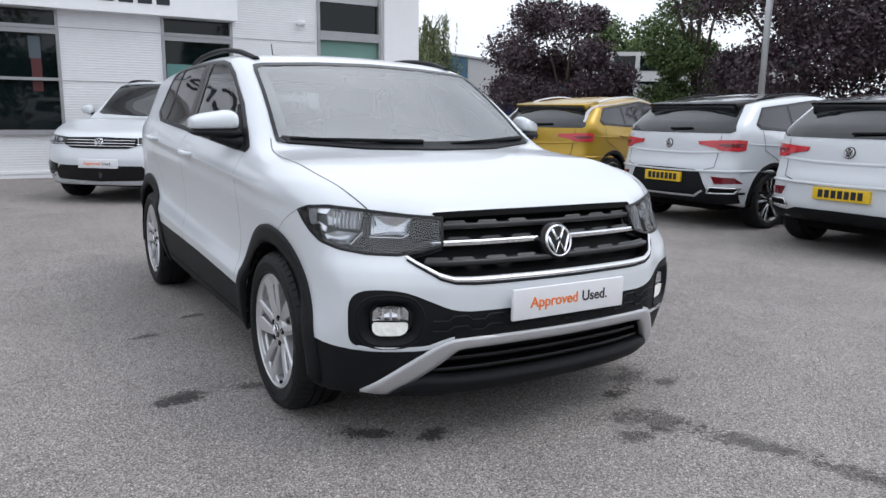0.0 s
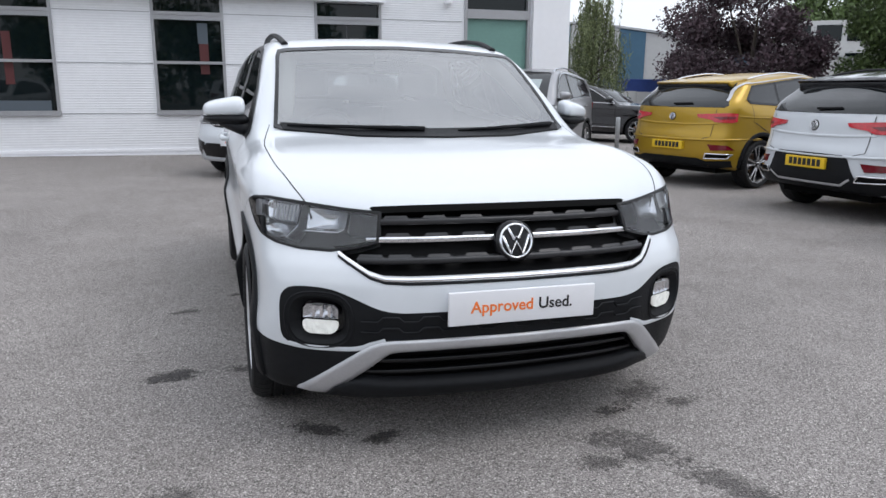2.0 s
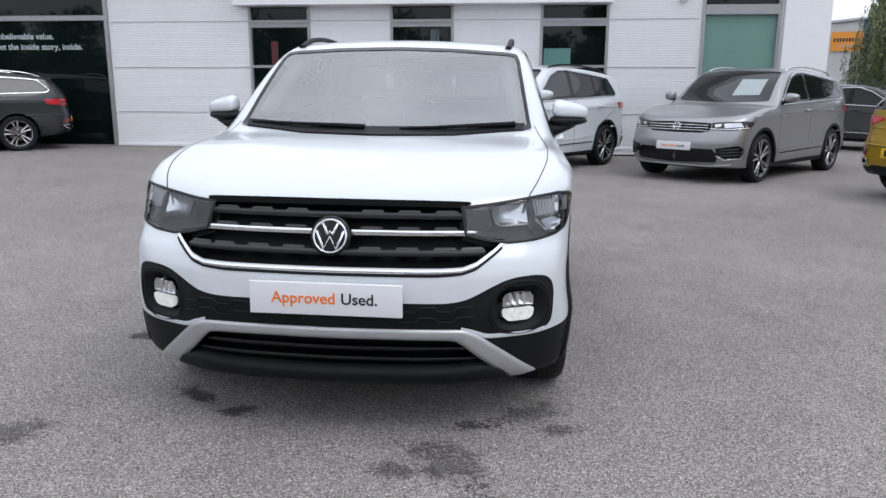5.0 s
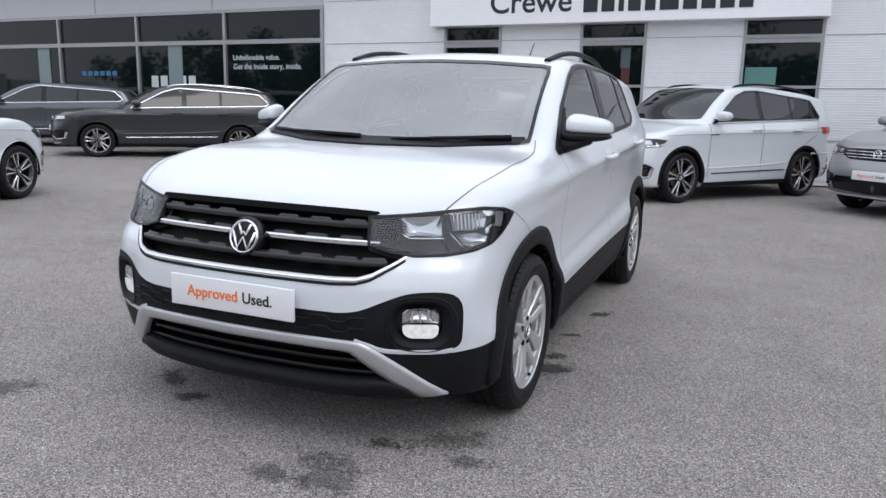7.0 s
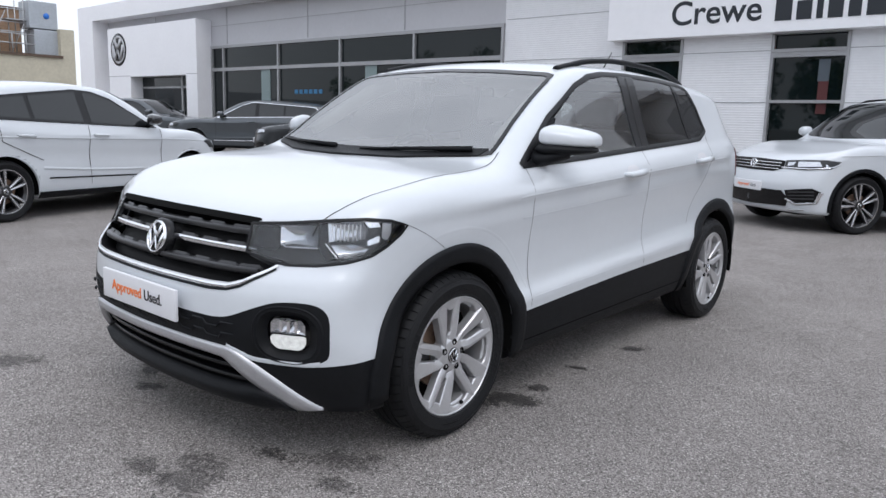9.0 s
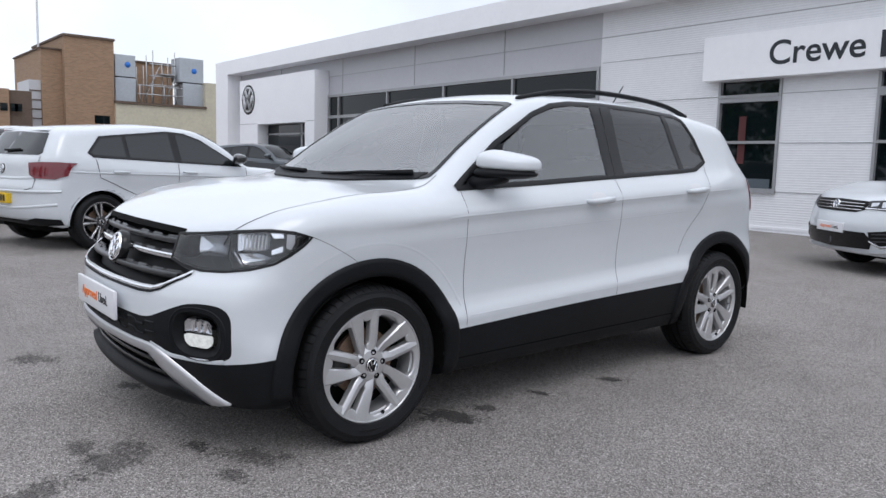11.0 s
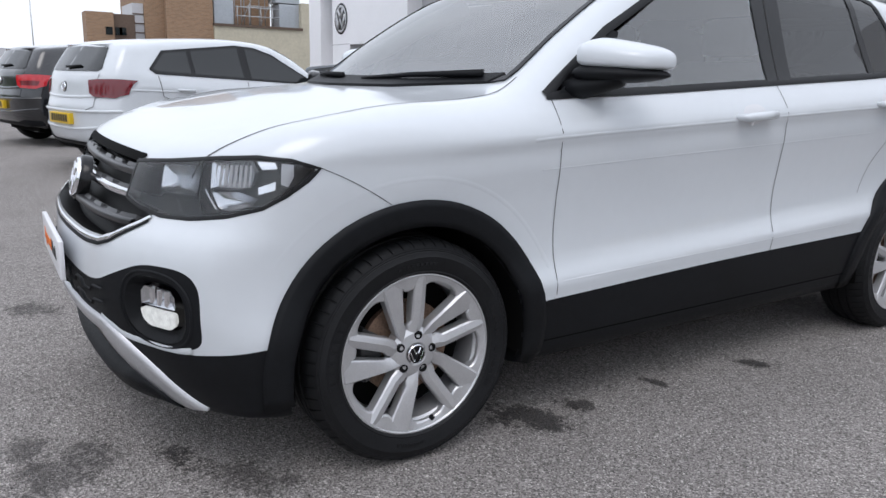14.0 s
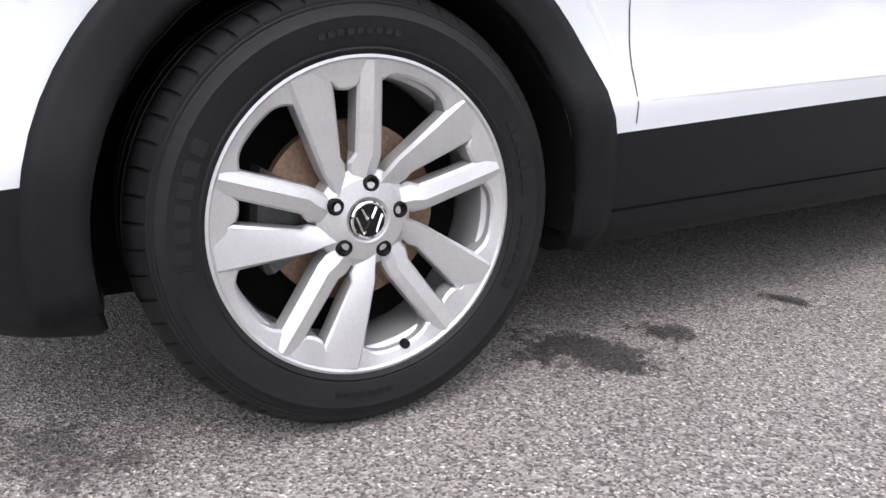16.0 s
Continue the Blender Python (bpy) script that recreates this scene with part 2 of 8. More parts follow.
class Shell:
    """A car body as the rounded meeting of its side, front, rear and top outlines.
    x to the car's left, y rearwards from the front axle, z up."""

    def __init__(self, top, front, nose, rear, tail, plan, flank, bottom, crown, lift=0.055, bend=0.0, arch=(0.37, 0.37), wheelbase=2.55, axle=0.322, round_top=0.07, round_end=0.06):
        self.top, self.front, self.nose, self.rear, self.tail = curve(*top), curve(*front), curve(*nose), curve(*rear), curve(*tail)
        self.plan, self.flank, self.bottom, self.crown = curve(*plan), curve(*flank), curve(*bottom), curve(*crown)
        self.lift, self.bend, self.arch, self.wheelbase, self.axle = lift, curve(*bend), arch, wheelbase, axle
        self.round_top, self.round_end, self.recesses, self.lift_panels = round_top, round_end, [], 0.0

    def base(self, x, y, z):
        ax = np.abs(x)
        yb = y - self.bend(y) * (ax / 0.7) ** 2
        e = 0.01
        zt = self.top(yb)
        slope = (self.top(yb + e) - self.top(yb - e)) / (2 * e)
        g_top = (z - zt + self.crown(y) * ax * ax) / np.sqrt(1 + slope * slope)
        g_side = ax - self.plan(y) + self.flank(z - self.lift * (y - 0.9))
        dn = (self.nose(ax + e) - self.nose(ax - e)) / (2 * e)
        dz = (self.front(z + e) - self.front(z - e)) / (2 * e)
        g_front = (self.front(z) + self.nose(ax) - y) / np.sqrt(1 + dn * dn + dz * dz)
        dt = (self.tail(ax + e) - self.tail(ax - e)) / (2 * e)
        dr = (self.rear(z + e) - self.rear(z - e)) / (2 * e)
        g_rear = (y - self.rear(z) + self.tail(ax)) / np.sqrt(1 + dt * dt + dr * dr)
        f = smax(g_top, g_side, self.round_top)
        f = smax(f, g_front, self.round_end)
        f = smax(f, g_rear, self.round_end)
        return smax(f, self.bottom(y) - z, 0.05)

    def skin(self, x, y, z):
        """The body with its recessed openings."""
        f = self.base(x, y, z)
        for poly, depth, soft, slant in self.recesses:
            near = (y < -0.1) & (z < 0.95)
            ax = np.abs(x[near])
            d = inside_poly(poly, (ax + y[near]) * 0.70711 if slant else ax, z[near])
            f[near] += depth * np.clip(0.5 - d / soft, 0, 1)
        return f

    def body(self, x, y, z, shrink=0.0):
        f = self.skin(x, y, z) + shrink
        for yc, r in ((0, self.arch[0]), (self.wheelbase, self.arch[1])):
            cyl = np.maximum(np.hypot(y - yc, z - self.axle) - r, 0.52 - np.abs(x))
            f = np.maximum(f, -cyl)
        return f

    def gradient(self, fn, p, e=0.002):
        g = np.empty_like(p)
        for i in range(3):
            q = p.copy()
            q[:, i] += e
            r = p.copy()
            r[:, i] -= e
            g[:, i] = (fn(*q.T) - fn(*r.T)) / (2 * e)
        return g

    def mesh(self, name, step, lo, hi, shrink=0.0, cuts=(), pieces=()):
        """Surface-net mesh of the body. cuts: tests of face centres that leave openings.
        pieces: (name, signed distance function) splits the skin along clean borders; returns a dict then."""
        axes = [np.arange(a, b + step, step) for a, b in zip(lo, hi)]
        axes[0] = axes[0] - axes[0].mean()
        X, Y, Z = np.meshgrid(*axes, indexing="ij")
        fn = lambda x, y, z: self.body(x, y, z, shrink)
        F = fn(X.ravel(), Y.ravel(), Z.ravel()).reshape(X.shape)
        P = np.stack((X, Y, Z), -1)
        shp = np.array(F.shape) - 1
        acc, cnt = np.zeros((*shp, 3)), np.zeros(shp)
        corner = [(i, j, k) for i in (0, 1) for j in (0, 1) for k in (0, 1)]
        sl = lambda c: tuple(slice(c[a], c[a] + shp[a]) for a in range(3))
        for c in corner:
            for a in range(3):
                if c[a]:
                    continue
                d = list(c)
                d[a] = 1
                fa, fb = F[sl(c)], F[sl(d)]
                hit = (fa < 0) != (fb < 0)
                t = np.where(hit, fa / np.where(hit, fa - fb, 1), 0)[..., None]
                acc += np.where(hit[..., None], P[sl(c)] * (1 - t) + P[sl(d)] * t, 0)
                cnt += hit
        live = cnt > 0
        index = np.full(shp, -1)
        index[live] = np.arange(live.sum())
        V = acc[live] / cnt[live][:, None]
        for _ in range(3):
            g = self.gradient(fn, V)
            s = -fn(*V.T)[:, None] * g / np.maximum((g * g).sum(1), 0.2)[:, None]
            V = V + np.clip(s, -step * 0.5, step * 0.5)
        quads = []
        for a in range(3):
            b, c = (a + 1) % 3, (a + 2) % 3
            n = list(F.shape)
            n[a] -= 1
            s0 = [slice(0, F.shape[i]) for i in range(3)]
            s1 = list(s0)
            s0[a], s1[a] = slice(0, -1), slice(1, None)
            fa, fb = F[tuple(s0)], F[tuple(s1)]
            hit = np.argwhere((fa < 0) != (fb < 0))
            hit = hit[(hit[:, b] > 0) & (hit[:, c] > 0) & (hit[:, b] < shp[b]) & (hit[:, c] < shp[c])]
            eb, ec = np.eye(3, dtype=int)[b], np.eye(3, dtype=int)[c]
            q = np.stack([index[tuple((hit - o).T)] for o in (eb + ec, ec, 0 * eb, eb)], 1)
            flip = fa[tuple(hit.T)] > 0
            q[flip] = q[flip][:, ::-1]
            quads.append(q)
        Q = np.concatenate(quads)
        Q = Q[(Q >= 0).all(1)]
        for cut in cuts:
            m = V[Q].mean(1)
            Q = Q[~cut(m)]
        owner = np.zeros(len(Q), int)
        for k, (_, dist) in enumerate(pieces, 1):
            inn = (owner == 0) & (dist(*V[Q].mean(1).T) < 0)
            rest = (owner == 0) & ~inn
            owner[inn] = k
            flag_a, flag_b = np.zeros(len(V), bool), np.zeros(len(V), bool)
            flag_a[Q[inn].ravel()], flag_b[Q[rest].ravel()] = True, True
            edge = np.flatnonzero(flag_a & flag_b)
            if not len(edge):
                continue
            P0 = V[edge]
            P = P0.copy()
            for _i in range(4):
                g, d = self.gradient(fn, P), self.gradient(dist, P, 0.001)
                g /= np.maximum(np.linalg.norm(g, axis=1), 1e-6)[:, None]
                d -= (d * g).sum(1)[:, None] * g
                P = P - np.clip(dist(*P.T)[:, None] * d / np.maximum((d * d).sum(1), 0.15)[:, None], -step, step)
                P = P - np.clip(fn(*P.T), -step * 0.4, step * 0.4)[:, None] * g
            ok = np.linalg.norm(P - P0, axis=1) < step * 1.3
            V[edge[ok]] = P[ok]
        g = self.gradient(fn, V, 0.009)
        g /= np.maximum(np.linalg.norm(g, axis=1), 1e-6)[:, None]
        out = {}
        for k in range(len(pieces) + 1):
            q = Q[owner == k]
            used, local = np.unique(q, return_inverse=True)
            nm = pieces[k - 1][0] if k else name
            me = bpy.data.meshes.new(nm)
            me.from_pydata(V[used].tolist(), [], local.reshape(-1, 4).tolist())
            me.attributes.new("surface_normal", "FLOAT_VECTOR", "POINT").data.foreach_set("vector", g[used].ravel())
            out[nm] = me
        return out if pieces else out[name]

    def well(self, poly, axis, depth, deep=None, flare=0.0):
        """The side walls of an opening: a skirt from the skin down to a depth."""
        ring = []
        for (u0, v0), (u1, v1) in zip(poly, list(poly[1:]) + [poly[0]]):
            k = max(1, int(math.hypot(u1 - u0, v1 - v0) / 0.03))
            ring += [(u0 + (u1 - u0) * i / k, v0 + (v1 - v0) * i / k) for i in range(k)]
        p, n, ok = self.project(ring, axis, self.base, deep)
        p2, n2 = p, n
        if flare:
            p2, n2, _ = self.project(inset(ring, flare), axis, self.base, deep)
        bm = bmesh.new()
        a = [bm.verts.new(Vector(q + m * 0.001)) for q, m in zip(p, n)]
        b = [bm.verts.new(Vector(q - m * depth)) for q, m in zip(p2, n2)]
        for i in range(len(ring)):
            j = (i + 1) % len(ring)
            bm.faces.new((a[i], a[j], b[j], b[i]))
        return bm

    def dish(self, poly, axis, rim, depth, deep=None, rings=3):
        """A faceted bowl inside an outline, its rim and floor measured from the skin."""
        cu, cv = sum(u for u, v in poly) / len(poly), sum(v for u, v in poly) / len(poly)
        uv = [(cu + (u - cu) * (1 - k / rings), cv + (v - cv) * (1 - k / rings)) for k in range(rings) for u, v in poly] + [(cu, cv)]
        p, n, ok = self.project(uv, axis, self.base, deep)
        m, bm = len(poly), bmesh.new()
        vs = []
        for i, (q, w) in enumerate(zip(p, n)):
            t = 1 - (i // m) / rings if i < m * rings else 0.0
            vs.append(bm.verts.new(Vector(q + w * (rim - depth * (1 - t * t)))))
        for k in range(rings - 1):
            for i in range(m):
                j = (i + 1) % m
                bm.faces.new((vs[k * m + i], vs[k * m + j], vs[k * m + m + j], vs[k * m + m + i]))
        for i in range(m):
            bm.faces.new((vs[(rings - 1) * m + i], vs[(rings - 1) * m + (i + 1) % m], vs[-1]))
        bmesh.ops.recalc_face_normals(bm, faces=bm.faces)
        return bm

    def project(self, uv, axis, fn=None, deep=None):
        """Points of the plane dropped on the body from outside. Returns places and outward normals."""
        fn = fn or self.skin
        uv = np.asarray(uv, float)
        n = len(uv)
        out, inn = {"left": (1.15, 0.3), "right": (-1.15, -0.3), "front": (-1.4, 1.2), "rear": (4.4, 1.5), "top": (2.0, 0.55), "corner": (1.7, 0.15)}[axis]
        if deep is not None:
            inn = deep
        a, b = np.full(n, out), np.full(n, inn)
        mk = {"left": lambda s: (s, uv[:, 0], uv[:, 1]), "right": lambda s: (s, uv[:, 0], uv[:, 1]), "front": lambda s: (uv[:, 0], s, uv[:, 1]), "rear": lambda s: (uv[:, 0], s, uv[:, 1]), "top": lambda s: (uv[:, 0], uv[:, 1], s), "corner": lambda s: ((uv[:, 0] + s) * 0.70711, (uv[:, 0] - s) * 0.70711, uv[:, 1])}[axis]
        grid = np.linspace(0, 1, 32)
        found = np.zeros(n, bool)
        lo, hi = np.zeros(n), np.ones(n)
        prev = np.zeros(n)
        for g in grid[1:]:
            v = fn(*mk(a + (b - a) * g))
            new_hit = (v < 0) & ~found
            lo[new_hit], hi[new_hit] = prev[new_hit], g
            found |= new_hit
            prev = np.full(n, g)
        for _ in range(22):
            mid = (lo + hi) / 2
            neg = fn(*mk(a + (b - a) * mid)) < 0
            hi = np.where(neg, mid, hi)
            lo = np.where(neg, lo, mid)
        p = np.stack(np.broadcast_arrays(*mk(a + (b - a) * hi)), 1).astype(float)
        g = self.gradient(fn, p, 0.010)
        return p, g / np.maximum(np.linalg.norm(g, axis=1), 1e-6)[:, None], found

    def panel(self, poly, axis, off=0.003, step=0.04, thick=0.01, fn=None, deep=None, hole=None):
        """A sheet with thickness that follows the body inside a polygon. hole: an inner polygon left open."""
        off, thick = off + self.lift_panels, thick + self.lift_panels
        bm = bmesh.new()
        if hole is None:
            bm.faces.new([bm.verts.new((u, v, 0)) for u, v in poly])
        else:
            o, i = [bm.verts.new((u, v, 0)) for u, v in poly], [bm.verts.new((u, v, 0)) for u, v in hole]
            for k in range(len(o)):
                j = (k + 1) % len(o)
                bm.faces.new((o[k], o[j], i[j], i[k]))
        bmesh.ops.recalc_face_normals(bm, faces=bm.faces)
        if bm.faces[:][0].normal.z < 0:
            bmesh.ops.reverse_faces(bm, faces=bm.faces)
        bmesh.ops.triangulate(bm, faces=bm.faces)
        us, vs = [u for u, v in poly], [v for u, v in poly]
        for lo, hi, no in ((min(us), max(us), (1, 0, 0)), (min(vs), max(vs), (0, 1, 0))):
            k = max(1, int((hi - lo) / step))
            for i in range(1, k):
                c = lo + (hi - lo) * i / k
                bmesh.ops.bisect_plane(bm, geom=bm.verts[:] + bm.edges[:] + bm.faces[:], plane_co=(no[0] * c, no[1] * c, 0), plane_no=no)
        verts = bm.verts[:]
        p, nrm, ok = self.project([(v.co.x, v.co.y) for v in verts], axis, fn, deep)
        lay = bm.verts.layers.float_vector.new("surface_normal")
        verts = bm.verts[:]
        for v, q, n, good in zip(verts, p, nrm, ok):
            v.co = Vector(q + n * off)
            v[lay] = Vector(n)
        bm.verts.index_update()
        bad = [v for v, good in zip(verts, ok) if not good]
        border = [e for e in bm.edges if e.is_boundary]
        lowered = {}
        for e in border:
            for v in e.verts:
                if v not in lowered:
                    i = v.index
                    lowered[v] = bm.verts.new(Vector(p[i] + nrm[i] * (off - thick)))
                    lowered[v][lay] = Vector(nrm[i])
        for e in border:
            a, b = e.verts
            f = e.link_faces[0]
            li = [l for l in f.loops if l.edge == e][0]
            a, b = li.vert, li.link_loop_next.vert
            bm.faces.new((b, a, lowered[a], lowered[b]))
        if bad:
            bmesh.ops.delete(bm, geom=bad, context="VERTS")
        bm.normal_update()
        c = Vector((0, 1.3, 0.8))
        s = sum((f.normal.dot(f.calc_center_median() - c)) * f.calc_area() for f in bm.faces)
        if s < 0:
            bmesh.ops.reverse_faces(bm, faces=bm.faces)
        return bm

    def sheet(self, lower, upper, axis, off, nu=48, nv=16, deep=None, edge=0.0):
        """A pane between two lines of the plane, as an even grid on the body."""
        def along(pts, n):
            seg = [math.dist(a, b) for a, b in zip(pts, pts[1:])]
            acc = [0.0]
            for d in seg:
                acc.append(acc[-1] + d)
            q = np.linspace(0, acc[-1], n + 1)
            return np.stack((np.interp(q, acc, [p[0] for p in pts]), np.interp(q, acc, [p[1] for p in pts])), 1)
        lo, hi = along(lower, nu), along(upper, nu)
        uv = np.concatenate([lo + (hi - lo) * (j / nv) for j in range(nv + 1)])
        p, n, ok = self.project(uv, axis, self.base, deep)
        g = self.gradient(self.base, p, 0.03)
        g /= np.linalg.norm(g, axis=1)[:, None]
        bm = bmesh.new()
        lay = bm.verts.layers.float_vector.new("surface_normal")
        vs = []
        for q, w, sm in zip(p, n, g):
            v = bm.verts.new(Vector(q + w * off))
            v[lay] = Vector(sm)
            vs.append(v)
        for j in range(nv):
            for i in range(nu):
                a = j * (nu + 1) + i
                bm.faces.new((vs[a], vs[a + 1], vs[a + nu + 2], vs[a + nu + 1]))
        bm.normal_update()
        if sum(f.normal.dot(f.verts[0][lay]) for f in bm.faces) < 0:
            bmesh.ops.reverse_faces(bm, faces=bm.faces)
        return bm

    def line(self, pts, axis, width=0.005, off=0.0015, step=0.03, fn=None, deep=None, closed=False, height=0.0):
        """A narrow strip along a line on the body; height raises its middle."""
        off += self.lift_panels * (0.6 if off < 0.002 else 1.0)
        q = [Vector((u, v)) for u, v in pts]
        if closed:
            q.append(q[0])
        fine = []
        for a, b in zip(q, q[1:]):
            k = max(1, int((b - a).length / step))
            fine += [a.lerp(b, i / k) for i in range(k)]
        fine.append(q[-1])
        uv = []
        for i, p in enumerate(fine):
            d = (fine[min(i + 1, len(fine) - 1)] - fine[max(i - 1, 0)]).normalized()
            w = Vector((-d.y, d.x)) * width / 2
            uv += [p + w, p, p - w]
        p, n, ok = self.project([(u.x, u.y) for u in uv], axis, fn, deep)
        bm = bmesh.new()
        vs = []
        for i, (a, b) in enumerate(zip(p, n)):
            vs.append(bm.verts.new(Vector(a + b * (off + (height if i % 3 == 1 else 0)))))
        for i in range(len(fine) - 1):
            if ok[3 * i : 3 * i + 6].all():
                for k in (0, 1):
                    bm.faces.new((vs[3 * i + k], vs[3 * i + 3 + k], vs[3 * i + 4 + k], vs[3 * i + 1 + k]))
        bmesh.ops.recalc_face_normals(bm, faces=bm.faces)
        f0 = bm.faces[:]
        if f0 and sum(f.normal.dot(Vector(n[3 * 0 + 1])) for f in f0[:1]) < 0:
            bmesh.ops.reverse_faces(bm, faces=bm.faces)
        return bm


def flipped(bm):
    """The same mesh mirrored to the car's other side."""
    lay = bm.verts.layers.float_vector.get("surface_normal")
    for v in bm.verts:
        v.co.x = -v.co.x
        if lay is not None:
            v[lay] = Vector((-v[lay].x, v[lay].y, v[lay].z))
    bmesh.ops.reverse_faces(bm, faces=bm.faces)
    return bm


def smooth_poly(pts, n=4):
    """Rounds a closed outline by a Catmull-Rom spline."""
    out = []
    k = len(pts)
    for i in range(k):
        p0, p1, p2, p3 = (Vector(pts[(i + j) % k]) for j in (-1, 0, 1, 2))
        for s in range(n):
            t = s / n
            q = 0.5 * ((2 * p1) + (p2 - p0) * t + (2 * p0 - 5 * p1 + 4 * p2 - p3) * t * t + (3 * p1 - p0 - 3 * p2 + p3) * t ** 3)
            out.append((q.x, q.y))
    return out


def smooth_line(pts, n=5):
    out = []
    for i in range(len(pts) - 1):
        p0, p1, p2, p3 = (Vector(pts[min(max(i + j, 0), len(pts) - 1)]) for j in (-1, 0, 1, 2))
        for s in range(n):
            t = s / n
            q = 0.5 * ((2 * p1) + (p2 - p0) * t + (2 * p0 - 5 * p1 + 4 * p2 - p3) * t * t + (3 * p1 - p0 - 3 * p2 + p3) * t ** 3)
            out.append(tuple(q))
    out.append(tuple(pts[-1]))
    return out


def round_poly(pts, r=0.02, n=4):
    """Cuts the corners of an outline with small arcs."""
    out = []
    k = len(pts)
    for i in range(k):
        a, p, b = (Vector(pts[(i + j) % k]) for j in (-1, 0, 1))
        da, db = (a - p), (b - p)
        s = min(r, da.length * 0.45, db.length * 0.45)
        p1, p2 = p + da.normalized() * s, p + db.normalized() * s
        for j in range(n + 1):
            t = j / n
            q = p1 * (1 - t) ** 2 + p * 2 * t * (1 - t) + p2 * t * t
            out.append((q.x, q.y))
    return out


def inset(pts, d):
    """An outline moved inwards by d."""
    k = len(pts)
    area = sum(pts[i][0] * pts[(i + 1) % k][1] - pts[(i + 1) % k][0] * pts[i][1] for i in range(k))
    sgn = 1 if area > 0 else -1
    out = []
    for i in range(k):
        a, p, b = (Vector(pts[(i + j) % k]) for j in (-1, 0, 1))
        n1, n2 = Vector((-(p - a).y, (p - a).x)).normalized(), Vector((-(b - p).y, (b - p).x)).normalized()
        n = n1 + n2
        n = n / max(n.length, 0.3)
        out.append(tuple(p + n * d * sgn / max(0.5, n.dot(n1))))
    return out


def mirror(pts):
    return [(-u, v) for u, v in pts]


# ---- wheels ----
def polar(r, a):
    return r * math.cos(radians(a)), r * math.sin(radians(a))


def twin_spoke(bm, a, k):
    """A swept pair of spokes: a broad tilted blade and a slim one that part from a valley at the hub.
    a is the pair's angle at the hub, k the rim's radius."""
    f = k / 0.232
    def line(*pts):
        ps = [Vector(polar(r * f, a + q)) for r, q in pts]
        return ps[:3] + [ps[2].lerp(ps[3], t) for t in (0.25, 0.5, 0.75, 1.0)]
    el = line((0.046, 28), (0.074, 18.5), (0.096, 14.5), (0.226, 2.5))
    eb = line((0.044, 2), (0.086, -10), (0.098, -7.0), (0.226, -15.5))
    en = line((0.044, 2), (0.086, -12), (0.098, -20.0), (0.226, -25.2))
    er = line((0.046, -40), (0.078, -45), (0.096, -44), (0.226, -34.7))
    top = (-0.017, -0.0135, -0.011, -0.0075, -0.0045, -0.002, 0.0006)
    cut = (0.010, 0.014, 0.036, 0.040, 0.040, 0.040, 0.036)
    for left, right, shape in ((el, eb, ((0.0, -1, 0), (0.0, -0.006, 0), (0.10, 0.001, 0), (0.55, -0.0025, 0), (0.93, -0.007, 1), (1.0, -0.010, 1), (1.0, -1, 1))),
                               (en, er, ((0.0, -1, 1), (0.0, -0.009, 1), (0.10, -0.0045, 1), (0.58, 0.001, 0), (0.90, -0.004, 0), (1.0, -0.008, 0), (1.0, -1, 0)))):
        rows = []
        for i, (p, q) in enumerate(zip(left, right)):
            row = []
            for t, dx, slot in shape:
                d = -(cut[i] if slot else 0.038) if dx == -1 else dx * (1.0 if not slot or i > 1 else 1.5)
                v = p.lerp(q, t)
                row.append(bm.verts.new((top[i] + d, v.x, v.y)))
            rows.append(row)
        for u, w in zip(rows, rows[1:]):
            for j in range(len(u) - 1):
                bm.faces.new((u[j], w[j], w[j + 1], u[j + 1]))
        bm.faces.new(rows[0])
        bm.faces.new(rows[-1][::-1])


def spoke(bm, hub, rim, a_hub, a_rim, x_hub, x_rim, depth=0.03, split=0.3, ridge=0.005):
    """One straight-edged, faceted spoke from the hub to the rim; angles are (start, end) pairs in degrees."""
    h0, h1, r0, r1 = (Vector(polar(r, a)) for r, a in ((hub, a_hub[0]), (hub, a_hub[1]), (rim, a_rim[0]), (rim, a_rim[1])))
    rows = []
    for i in range(5):
        t = i / 4
        e0, e1 = h0.lerp(r0, t), h1.lerp(r1, t)
        x = x_hub + (x_rim - x_hub) * t
        row = []
        for s, dx in ((0.0, -depth), (0.0, -0.005), (0.06, -0.0015), (split, ridge * (1 - 0.75 * t)), (0.94, -0.0015), (1.0, -0.005), (1.0, -depth)):
            q = e0.lerp(e1, s)
            row.append(bm.verts.new((x + dx, q.x, q.y)))
        rows.append(row)
    for a, b in zip(rows, rows[1:]):
        for k in range(6):
            bm.faces.new((a[k], b[k], b[k + 1], a[k + 1]))
    bm.faces.new(rows[0])
    bm.faces.new(rows[-1][::-1])


WHEEL_DATA = {}


